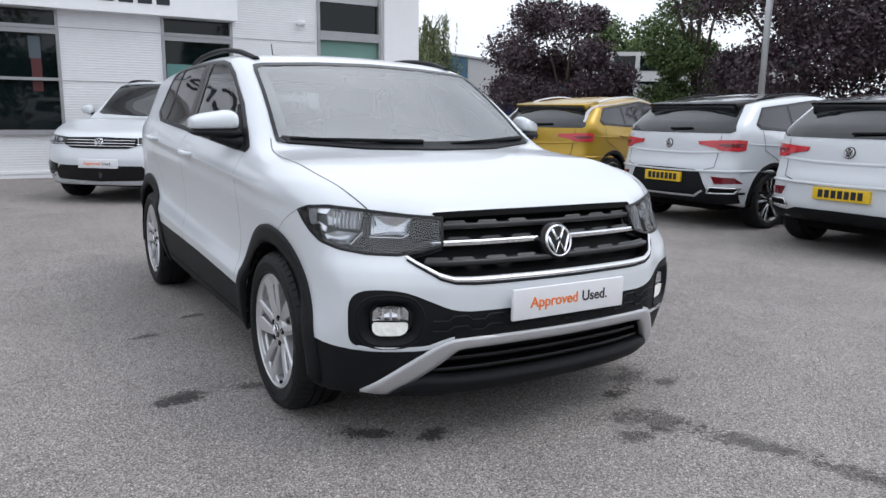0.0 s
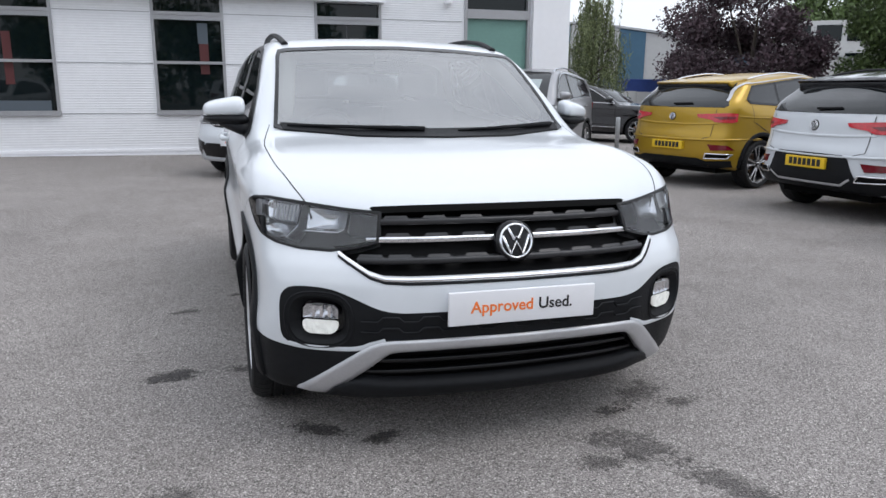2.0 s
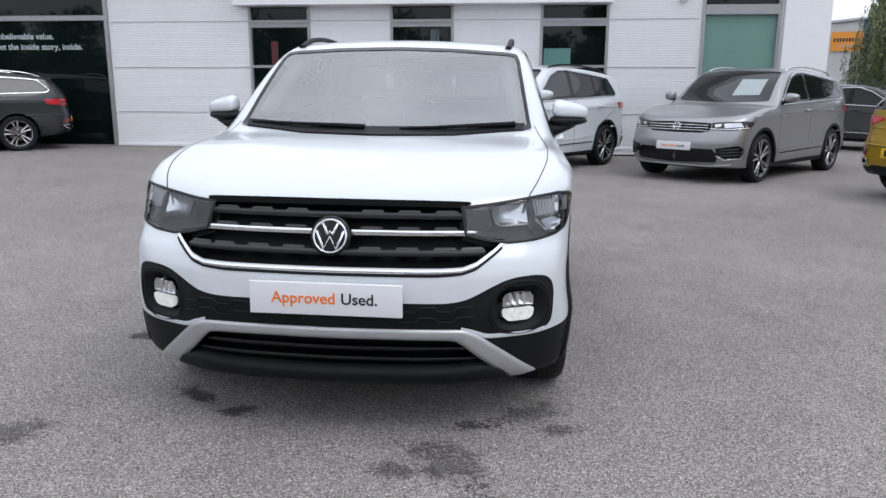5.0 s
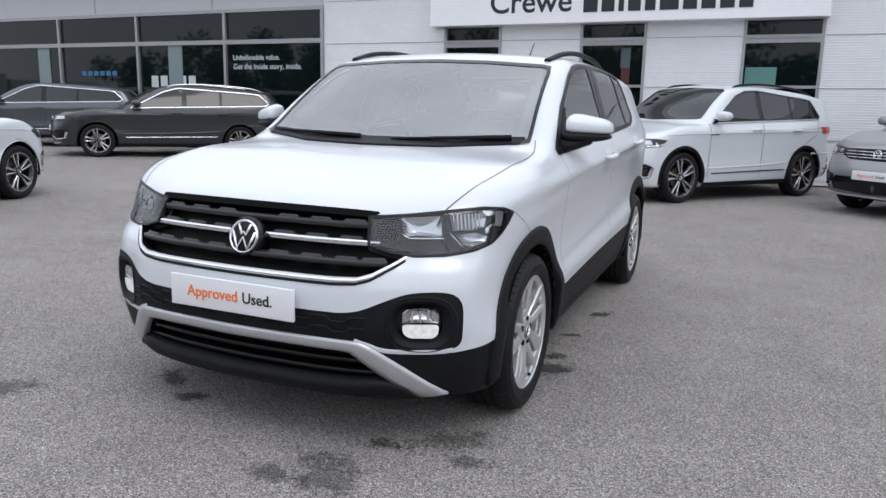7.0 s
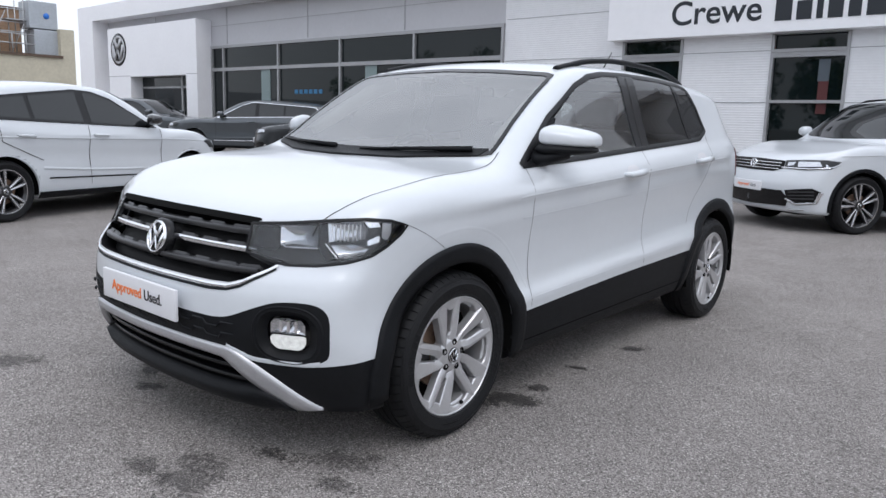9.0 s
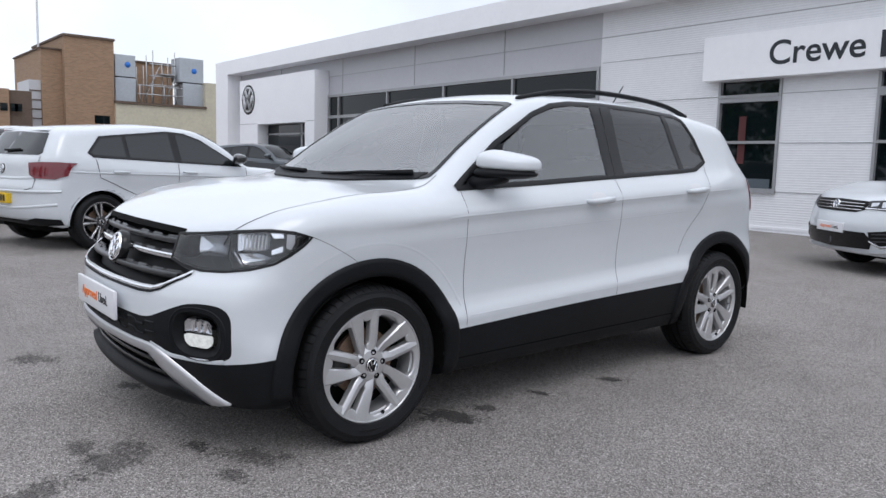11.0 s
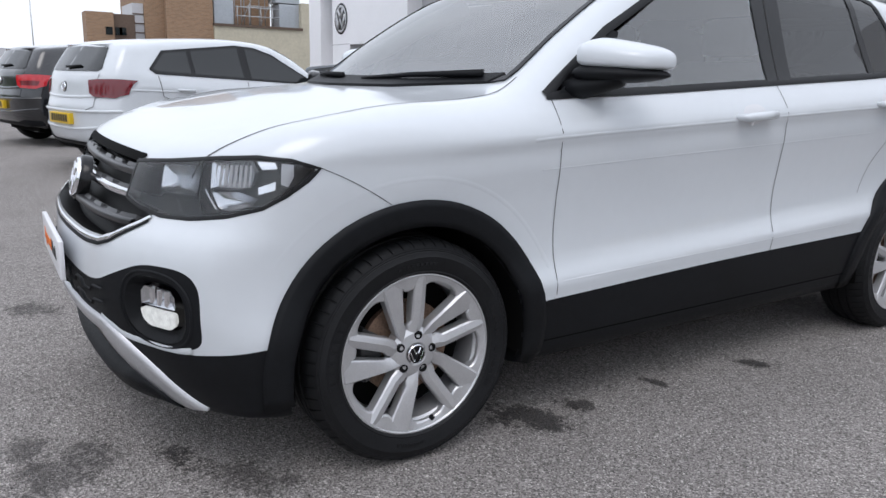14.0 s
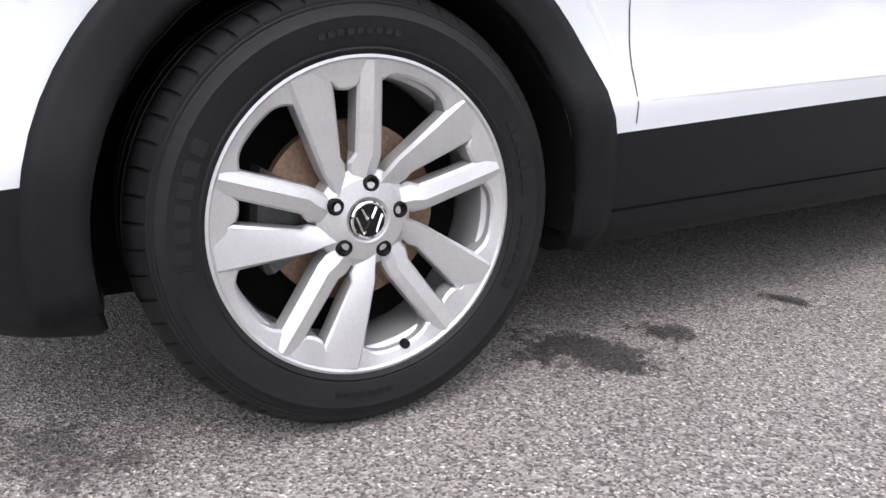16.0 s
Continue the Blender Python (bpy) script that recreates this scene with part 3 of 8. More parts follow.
def wheel(parent, y, side, radius=0.325, rim_r=0.232, width=0.205, x=0.85, style="alloy", name="wheel"):
    """Tyre, rim with spokes, brake disc, hub cap and bolts as parts of one wheel."""
    key = (round(radius, 3), round(rim_r, 3), style)
    if key not in WHEEL_DATA:
        d = {}
        bm = bmesh.new()
        k = rim_r
        rows = [(k - 0.006, -0.012), (k + 0.001, 0.001), (k + 0.008, 0.008), (k + 0.011, 0.0065), (k + 0.016, 0.009), (k + 0.045, 0.012), (k + 0.050, 0.0135), (k + 0.053, 0.0115), (radius - 0.030, 0.0085), (radius - 0.028, 0.0065), (radius - 0.025, 0.0070), (radius - 0.023, 0.0045), (radius - 0.020, 0.0048), (radius - 0.018, 0.001), (radius - 0.012, -0.005), (radius - 0.005, -0.018)]
        prof = rows + [(radius, -0.03), (radius, -0.058), (radius - 0.007, -0.060), (radius - 0.007, -0.068), (radius, -0.070), (radius + 0.001, -0.098), (radius - 0.007, -0.100), (radius - 0.007, -0.108), (radius + 0.001, -0.110), (radius, -0.14), (radius - 0.007, -0.142), (radius - 0.007, -0.150), (radius, -0.152), (radius, -0.18), (radius - 0.014, -0.2), (radius - 0.04, -0.212), (k + 0.02, -0.205), (k - 0.006, -0.195)]
        # a sipe between every two shoulder blocks
        turns = [(i + f) / 58 for i in range(58) for f in (0.0, 0.03, 0.13, 0.16)]
        n = len(turns)
        rings = []
        for r, xx in prof:
            ring = []
            for s, a in enumerate(turns):
                rr = r - 0.0045 if s % 4 in (1, 2) and r > radius - 0.017 and xx > -0.058 else r
                a += 0.004 * max(0.0, -xx - 0.01) / 0.05
                ring.append(bm.verts.new((xx, rr * math.cos(a * math.tau), rr * math.sin(a * math.tau))))
            rings.append(ring)
        for a, b in zip(rings, rings[1:]):
            for s in range(n):
                bm.faces.new((a[s], b[s], b[(s + 1) % n], a[(s + 1) % n]))
        bmesh.ops.recalc_face_normals(bm, faces=bm.faces)
        d["tyre"] = bm
        bm = bmesh.new()
        lathe(bm, [(k - 0.004, -0.19), (k - 0.02, -0.17), (k - 0.03, -0.06), (k - 0.028, -0.03), (k - 0.012, -0.010), (k - 0.005, 0.0), (k - 0.003, 0.003), (k + 0.001, 0.002), (k + 0.001, -0.012)], 90)
        lathe(bm, [(0.026, -0.014), (0.034, -0.010), (0.060, -0.016), (0.074, -0.026), (0.076, -0.06)], 40)
        for i in range(5):
            a = 72 * i + 9.6
            if style == "alloy":
                twin_spoke(bm, a + 36.4, k)
            elif style == "dark":
                spoke(bm, 0.05, k - 0.012, (a - 8, a + 18), (a + 3, a + 15), -0.017, -0.009)
                spoke(bm, 0.05, k - 0.012, (a + 20, a + 46), (a + 24, a + 36), -0.017, -0.009)
        if style == "alloy":
            # outer face between the spokes: shallow webs that round off the openings
            seg = 180
            webs = []
            for s in range(seg):
                q = (s * 360 / seg - 9.6) % 72
                r_in = 0.86
                if 11.0 < q < 22.0:
                    r_in = 0.825 - 0.02 * math.cos((q - 16.5) / 5.5 * math.pi / 2)
                elif 40 < q < 74 or q < 2:
                    w = (q if q > 3 else q + 72) - 57
                    r_in = 0.905 - 0.07 * (abs(w) / 17) ** 4
                ang = s / seg * math.tau
                webs.append([bm.verts.new((xx, rr * math.cos(ang), rr * math.sin(ang))) for rr, xx in ((k * r_in, -0.040), (k * r_in, -0.011), (k * r_in + 0.004, -0.0065), (k - 0.004, -0.0008))])
            for p_, q_ in zip(webs, webs[1:] + webs[:1]):
                for j in range(3):
                    bm.faces.new((p_[j], q_[j], q_[j + 1], p_[j + 1]))
        bmesh.ops.recalc_face_normals(bm, faces=bm.faces)
        d["rim"] = bm
        if style == "dark":
            # machined spoke faces and rim edge over the dark alloy
            bm = bmesh.new()
            for i in range(5):
                a = 72 * i + 9.6
                spoke(bm, 0.055, k - 0.012, (a - 2, a + 15), (a + 5, a + 12.5), -0.012, -0.004, depth=0.006)
                spoke(bm, 0.055, k - 0.012, (a + 23, a + 40), (a + 26.5, a + 34), -0.012, -0.004, depth=0.006)
            lathe(bm, [(k - 0.010, 0.0005), (k - 0.004, 0.002), (k + 0.0005, 0.0025)], 60)
            bmesh.ops.recalc_face_normals(bm, faces=bm.faces)
            d["spoke_face"] = bm
        bm = bmesh.new()
        lathe(bm, [(0.06, -0.075), (0.138, -0.075), (0.138, -0.095), (0.06, -0.095)], 40)
        d["brake_disc"] = bm
        bm = bmesh.new()
        ring = [[bm.verts.new((xx, *polar(rr, 150 + 10 * i))) for rr, xx in ((0.085, -0.060), (0.150, -0.056), (0.158, -0.066), (0.158, -0.110), (0.085, -0.110))] for i in range(7)]
        for u, w in zip(ring, ring[1:]):
            for j in range(5):
                bm.faces.new((u[j], w[j], w[(j + 1) % 5], u[(j + 1) % 5]))
        bm.faces.new(ring[0])
        bm.faces.new(ring[-1][::-1])
        bmesh.ops.recalc_face_normals(bm, faces=bm.faces)
        d["brake_caliper"] = bm
        bm = bmesh.new()
        lathe(bm, [(0.0005, -0.006), (0.024, -0.007), (0.029, -0.012), (0.030, -0.02)], 28)
        d["hub_cap"] = bm
        bm = bmesh.new()
        lathe(bm, [(0.0245, -0.0060), (0.0265, -0.0055), (0.0285, -0.0075)], 28)
        for pts in ([(-0.42, 0.72), (-0.13, 0.08), (0.0, 0.30), (0.13, 0.08), (0.42, 0.72)], [(-0.76, 0.30), (-0.36, -0.72), (0.0, 0.0), (0.36, -0.72), (0.76, 0.30)]):
            tube(bm, [(-0.0045, p * 0.0265, q * 0.0265) for p, q in pts], 0.0024, 4)
        d["cap_ring"] = bm
        bm = bmesh.new()
        lathe(bm, [(0.0005, -0.017), (0.006, -0.0165), (0.0095, -0.012), (0.0125, -0.0145), (0.0135, -0.03)], 14)
        d["wheel_bolt"] = bm
        bm = bmesh.new()
        lathe(bm, [(0.0005, 0.002), (0.004, 0.002), (0.0045, -0.001), (0.0075, -0.002), (0.008, -0.01)], 12)
        d["valve"] = bm
        # raised maker's and size marks on the sidewall, as plain bars
        bm = bmesh.new()
        marks = [(150 + 6.2 * i, 4.4, 0.020) for i in range(7)] + [(330 + 4.6 * i, 3.2, 0.014) for i in range(6)] + [(4 + 4.6 * i, 3.2, 0.014) for i in range(6)] + [(80 + 3.0 * i, 2.0, 0.008) for i in range(9)] + [(255 + 3.0 * i, 2.0, 0.008) for i in range(7)]
        for a0, da, hgt in marks:
            rm = k + 0.031
            q4 = []
            for rr, aa in ((rm - hgt / 2, a0), (rm - hgt / 2, a0 + da), (rm + hgt / 2, a0 + da), (rm + hgt / 2, a0)):
                q4.append((rr * math.cos(radians(aa)), rr * math.sin(radians(aa))))
            up = [bm.verts.new((0.0122, *q)) for q in q4]
            dn = [bm.verts.new((0.006, *q)) for q in q4]
            bm.faces.new(up)
            for i in range(4):
                bm.faces.new((up[i], dn[i], dn[(i + 1) % 4], up[(i + 1) % 4]))
        bmesh.ops.recalc_face_normals(bm, faces=bm.faces)
        d["sidewall_mark"] = bm
        bm = bmesh.new()
        lathe(bm, [(0.0005, -0.11), (k - 0.03, -0.11), (k - 0.03, -0.15), (0.0005, -0.15)], 32)
        d["wheel_well"] = bm
        for nm, b in d.items():
            me = bpy.data.meshes.new(nm)
            b.normal_update()
            b.to_mesh(me)
            b.free()
            me.materials.append({"tyre": RUBBER, "rim": ALLOY if style == "alloy" else DARKALLOY, "spoke_face": POLISHED, "brake_disc": RUST, "brake_caliper": CALIPER, "hub_cap": GLOSSBLACK, "cap_ring": CHROME, "wheel_bolt": GRILLE, "valve": CLAD, "wheel_well": LINER, "sidewall_mark": RUBBER}[nm])
            me.polygons.foreach_set("use_smooth", [True] * len(me.polygons))
            me.set_sharp_from_angle(angle=radians(18 if nm == "rim" else 28))
            d[nm] = me
        WHEEL_DATA[key] = d
    d = WHEEL_DATA[key]
    w = new(name, d["tyre"])
    w.name = name
    w.parent = parent
    w.matrix_local = Matrix.Translation((x * side, y, radius - 0.003)) @ (Matrix.Identity(4) if side > 0 else Matrix.Rotation(math.pi, 4, "Z"))
    tagged(w, label="black rubber tyre with grooved tread")
    for nm in ("rim", "brake_disc", "brake_caliper", "hub_cap", "cap_ring", "wheel_well") + (("sidewall_mark",) if style == "alloy" else ("spoke_face",)):
        o = new(nm, d[nm])
        o.parent = w
        if nm == "sidewall_mark":
            tagged(o, kind="stuff")
    if style == "alloy":
        for i in range(5):
            o = new("wheel_bolt", d["wheel_bolt"])
            o.parent = w
            yy, zz = polar(0.053, 72 * i + 10)
            o.location = (0.002, yy, zz)
        o = new("valve", d["valve"])
        o.parent = w
        o.location = (-0.001, *polar(0.210, -75))
    return w


POLISHED = material("polished_alloy", (0.55, 0.55, 0.56), 0.25, metal=0.8, vary=0.1, scale=20)


def badge(parent, place, r, normal_m, mat=CHROME):
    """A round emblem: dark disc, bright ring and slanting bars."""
    bm = bmesh.new()
    lathe(bm, [(0.0005, 0.003), (r * 0.9, 0.003), (r * 1.06, 0.002), (r * 1.16, -0.004), (r * 1.18, -0.03)], 40)
    ob = part("badge", bm, GLOSSBLACK, parent)
    ob.matrix_local = Matrix.Translation(place) @ normal_m
    bm = bmesh.new()
    lathe(bm, [(r * 0.84, 0.004), (r * 0.86, 0.010), (r * 0.92, 0.012), (r * 0.97, 0.009), (r * 1.0, 0.0)], 40)
    q = r * 0.12
    for pts in ([(-0.42, 0.72), (-0.13, 0.08), (0.0, 0.30), (0.13, 0.08), (0.42, 0.72)], [(-0.76, 0.30), (-0.36, -0.72), (0.0, 0.0), (0.36, -0.72), (0.76, 0.30)]):
        tube(bm, [(0.006, a * r, b * r) for a, b in pts], q * 1.0, 4)
    o = part("emblem", bm, mat, ob)
    return ob


FACE_FRONT = Matrix(((0, -1, 0, 0), (-1, 0, 0, 0), (0, 0, 1, 0), (0, 0, 0, 1)))   # local x to -y
FACE_REAR = Matrix(((0, 1, 0, 0), (1, 0, 0, 0), (0, 0, 1, 0), (0, 0, 0, 1)))     # local x to +y


def arch_ring(cy, cz, r0, r1, a0=-12, a1=192, n=40):
    out = [(cy + r1 * math.cos(radians(a0 + (a1 - a0) * i / n)), cz + r1 * math.sin(radians(a0 + (a1 - a0) * i / n))) for i in range(n + 1)]
    inn = [(cy + r0 * math.cos(radians(a0 + (a1 - a0) * i / n)), cz + r0 * math.sin(radians(a0 + (a1 - a0) * i / n))) for i in range(n + 1)]
    return out, inn


def strip_panel(shell, outer, inner, axis, off, thick=0.03, deep=None):
    """A curved band on the body between two lines of equal count, with a rolled edge."""
    n = len(outer)
    lanes = 4
    uv = []
    for i in range(n):
        for k in range(lanes + 1):
            t = k / lanes
            uv.append((outer[i][0] * (1 - t) + inner[i][0] * t, outer[i][1] * (1 - t) + inner[i][1] * t))
    p, nrm, ok = shell.project(uv, axis, shell.base, deep)
    bm = bmesh.new()
    grid = []
    for i in range(n):
        row = []
        for k in range(-1, lanes + 2):
            j = i * (lanes + 1) + min(max(k, 0), lanes)
            h = off * (1 - 0.25 * abs(k - lanes / 2) / (lanes / 2)) if 0 <= k <= lanes else off - thick
            row.append(bm.verts.new(Vector(p[j] + nrm[j] * h)))
        grid.append(row)
    for a, b in zip(grid, grid[1:]):
        for k in range(len(a) - 1):
            bm.faces.new((a[k], a[k + 1], b[k + 1], b[k]))
    bm.faces.new(grid[0])
    bm.faces.new(grid[-1][::-1])
    bmesh.ops.recalc_face_normals(bm, faces=bm.faces)
    return bm


def arch_liners(car, ya, yb, z, ra, rb, x):
    """Black plastic shells that line the wheel openings."""
    for cy, r in ((ya, ra), (yb, rb)):
        for sx in (1, -1):
            bm = bmesh.new()
            rows = []
            for xx, rr in ((sx * (x - 0.012), r), (sx * 0.60, r), (sx * 0.56, r * 0.9), (sx * 0.56, 0.05)):
                rows.append([bm.verts.new((xx, cy + rr * math.cos(radians(a)), z + rr * math.sin(radians(a)))) for a in range(-10, 191, 10)])
            for a, b in zip(rows, rows[1:]):
                for k in range(len(a) - 1):
                    bm.faces.new((a[k], a[k + 1], b[k + 1], b[k]))
            part("arch_liner", bm, LINER, car)


def cut_side(poly, d=0.015):
    return lambda m: (inside_poly(poly, m[:, 1], m[:, 2]) < -d) & (np.abs(m[:, 0]) > 0.45)


def cut_front(poly, d=0.015):
    return lambda m: (inside_poly(poly, m[:, 0], m[:, 2]) < -d) & (m[:, 1] < 1.3) & (m[:, 1] > 0.0)


def text_part(parent, words, size, mat, m, name="lettering"):
    me = text_mesh(words, size, 0.0008, name)
    me.materials.append(mat)
    o = new(name, me)
    o.parent = parent
    o.matrix_local = m
    return o


def bar_text(parent, width, height, count, mat, m, name="lettering"):
    """Unreadable or private writing as a row of plain bars."""
    bm = bmesh.new()
    w = width / (count * 1.35)
    for i in range(count):
        x = -width / 2 + (i + 0.5) * width / count
        box(bm, x - w / 2, x + w / 2, -height / 2, height / 2, 0, 0.002)
    o = part(name, bm, mat, parent, smooth=False)
    o.matrix_local = m
    return o


# ---- the white car in the middle ----
def hero_shell():
    return Shell(
        top=[(-0.95, 0.74), (-0.70, 0.84), (-0.62, 0.885), (-0.50, 0.93), (-0.35, 0.97), (-0.15, 1.005), (0.05, 1.032), (0.17, 1.052), (0.25, 1.082), (0.50, 1.240), (0.72, 1.368), (0.88, 1.447), (1.0, 1.488), (1.2, 1.520), (1.55, 1.532), (2.0, 1.520), (2.4, 1.490), (2.7, 1.452), (2.9, 1.415), (3.4, 1.30)],
        front=[(0.1, -0.66), (0.22, -0.715), (0.30, -0.752), (0.42, -0.785), (0.50, -0.795), (0.60, -0.790), (0.66, -0.772), (0.72, -0.728), (0.80, -0.690), (0.86, -0.668), (0.95, -0.60), (1.1, -0.45)],
        nose=[(-0.1, 0.0), (0.0, 0.0), (0.26, 0.012), (0.47, 0.046), (0.60, 0.108), (0.70, 0.160), (0.78, 0.225), (0.84, 0.315), (0.875, 0.44), (0.90, 0.7), (1.2, 2.5)],
        rear=[(0.1, 3.05), (0.3, 3.20), (0.45, 3.265), (0.62, 3.27), (0.75, 3.235), (0.95, 3.215), (1.07, 3.16), (1.18, 3.04), (1.30, 2.94), (1.42, 2.86), (1.6, 2.76)],
        tail=[(-0.1, 0.0), (0.0, 0.0), (0.4, 0.03), (0.6, 0.09), (0.7, 0.15), (0.78, 0.22), (0.84, 0.33), (0.88, 0.5), (0.91, 0.8), (1.2, 2.5)],
        plan=[(-1.0, 0.865), (-0.3, 0.872), (0.0, 0.882), (0.5, 0.874), (1.5, 0.877), (2.3, 0.882), (2.6, 0.884), (3.0, 0.872), (3.4, 0.84)],
        flank=[(0.1, 0.10), (0.22, 0.045), (0.32, 0.018), (0.42, 0.006), (0.452, 0.0035), (0.494, 0.0), (0.515, 0.006), (0.55, 0.020), (0.59, 0.030), (0.66, 0.035), (0.76, 0.029), (0.825, 0.0200), (0.862, 0.0145), (0.905, 0.0125), (0.945, 0.0035), (0.965, 0.0085), (1.00, 0.026), (1.05, 0.058), (1.10, 0.080), (1.44, 0.200), (1.60, 0.275)],
        bottom=[(-0.9, 0.215), (-0.4, 0.20), (0.5, 0.215), (2.4, 0.22), (3.3, 0.28)],
        crown=[(-1.0, 0.02), (-0.5, 0.045), (0.1, 0.02), (0.5, 0.05), (1.0, 0.075), (3.4, 0.09)],
        bend=[(-1.0, 0.0), (-0.1, 0.0), (0.2, 0.11), (0.4, 0.10), (0.95, 0.03), (1.3, 0.0), (3.4, 0.0)],
        lift=0.055, arch=(0.372, 0.382), wheelbase=2.551, axle=0.322)


def half(pts):
    """An outline given for x >= 0 from the middle outwards and back, closed over the middle."""
    return pts + [(-u, v) for u, v in pts[::-1] if u > 1e-6]


def one_side(me):
    """Splits a mesh that covers both flanks into its left and its right half."""
    out = []
    for s in (1, -1):
        half_me = me.copy()
        bm = bmesh.new()
        bm.from_mesh(half_me)
        bmesh.ops.delete(bm, geom=[v for v in bm.verts if v.co.x * s < 0], context="VERTS")
        bm.to_mesh(half_me)
        bm.free()
        out.append(half_me)
    return out


def bar_along(shell, z, hw, width, front, thick):
    """A solid bar that follows the nose at one height."""
    xs = [-hw + 2 * hw * i / 40 for i in range(41)]
    p, n, _ = shell.project([(x, z) for x in xs], "front", shell.base, 0.0)
    bm = bmesh.new()
    rows = []
    for q, w in zip(p, n):
        w = Vector((w[0], w[1], 0)).normalized()
        q = Vector(q) + w * front
        rows.append([bm.verts.new(v) for v in (q - w * thick - Vector((0, 0, width / 2)), q - w * 0.003 - Vector((0, 0, width / 2)), q - Vector((0, 0, width / 2 - 0.004)), q + Vector((0, 0, width / 2 - 0.004)), q - w * 0.003 + Vector((0, 0, width / 2)), q - w * thick + Vector((0, 0, width / 2)))])
    for a, b in zip(rows, rows[1:]):
        for k in range(5):
            bm.faces.new((a[k], a[k + 1], b[k + 1], b[k]))
    bmesh.ops.recalc_face_normals(bm, faces=bm.faces)
    return bm


def hero_car():
    car = empty("white_suv", pose(0, 0, 0), "white compact SUV with black plastic cladding and silver alloys", "car")
    S = hero_shell()
    grille = [(0.0, 0.852), (0.30, 0.850), (0.452, 0.846), (0.462, 0.760), (0.60, 0.732), (0.575, 0.712), (0.505, 0.668), (0.46, 0.653), (0.38, 0.650), (0.0, 0.650)]
    lamp = [(-0.128, 0.843), (0.0, 0.853), (0.161, 0.871), (0.26, 0.878), (0.34, 0.872), (0.398, 0.853), (0.372, 0.822), (0.33, 0.787), (0.281, 0.758), (0.20, 0.737), (0.10, 0.724), (-0.003, 0.720), (-0.08, 0.733), (-0.143, 0.752)]
    band = [(0.0, 0.532), (0.40, 0.530), (0.47, 0.541), (0.56, 0.580), (0.62, 0.602), (0.69, 0.609), (0.745, 0.602), (0.772, 0.575), (0.780, 0.53), (0.778, 0.45), (0.768, 0.418), (0.740, 0.401), (0.70, 0.380), (0.47, 0.380), (0.0, 0.380)]
    band = [band[0]] + smooth_line(band[1:14], 3) + band[14:]
    fog = [(0.615, 0.545), (0.665, 0.553), (0.705, 0.545), (0.722, 0.52), (0.722, 0.470), (0.705, 0.445), (0.665, 0.437), (0.615, 0.445), (0.597, 0.468), (0.597, 0.520)]
    fog_hole = smooth_poly(inset(fog, -0.026), 3)
    intake = [(0.0, 0.392), (0.42, 0.390), (0.47, 0.372), (0.565, 0.288), (0.53, 0.272), (0.40, 0.262), (0.0, 0.258)]
    screen = half([(0.0, 1.052), (0.35, 1.055), (0.66, 1.062), (0.700, 1.072), (0.690, 1.12), (0.638, 1.395), (0.622, 1.430), (0.58, 1.440), (0.3, 1.456), (0.0, 1.463)])
    dlo = [(0.435, 1.032), (0.94, 1.058), (1.49, 1.092), (2.12, 1.130), (2.27, 1.142), (2.385, 1.190), (2.33, 1.32), (2.25, 1.425), (2.19, 1.447), (1.90, 1.462), (1.55, 1.466), (1.30, 1.458), (1.15, 1.437), (1.00, 1.385), (0.72, 1.235)]
    sill_top = curve((-1.0, 0.38), (0.30, 0.418), (0.44, 0.425), (1.3, 0.468), (2.10, 0.494), (2.4, 0.505), (3.5, 0.53))
    lower_top = curve((-0.2, 0.44), (0.0, 0.44), (0.44, 0.434), (0.535, 0.398), (0.60, 0.391), (0.75, 0.390), (0.98, 0.402), (1.15, 0.414), (3.0, 0.414))
    gap_a, gap_b = curve((0.2, 0.476), (0.44, 0.474), (0.80, 0.470), (0.93, 0.462), (1.03, 0.452), (1.6, 0.452)), curve((0.2, 1.515), (0.475, 1.518), (0.62, 1.530), (0.80, 1.542), (0.95, 1.532), (1.09, 1.515), (1.6, 1.515))
    gap_c = curve((0.2, 2.08), (0.60, 2.08), (0.66, 2.10), (0.78, 2.17), (0.90, 2.28), (1.02, 2.345), (1.18, 2.372), (1.6, 2.372))
    bonnet_side = curve((-1.0, 0.50), (-0.66, 0.60), (-0.545, 0.662), (-0.42, 0.715), (-0.22, 0.752), (0.05, 0.762), (0.28, 0.745), (0.40, 0.715), (0.6, 0.70))
    side_of = lambda poly: lambda x, y, z: np.maximum(inside_poly(poly, y, z), 0.45 - np.abs(x))
    front_of = lambda poly, far=0.0: lambda x, y, z: np.maximum(inside_poly(poly, x, z), y - far)
    corner_of = lambda poly: lambda x, y, z: np.maximum(np.maximum(inside_poly(poly, (np.abs(x) + y) * 0.70711, z), y - 0.25), 0.3 - np.abs(x))
    door = lambda g0, g1: lambda x, y, z: np.maximum(np.maximum(np.maximum(g0(z) - y, y - g1(z)), sill_top(y) - z), np.maximum(0.45 - np.abs(x), z - 1.475))
    rear_poly = half([(0.0, 1.10), (0.50, 1.12), (0.58, 1.16), (0.50, 1.36), (0.0, 1.385)])
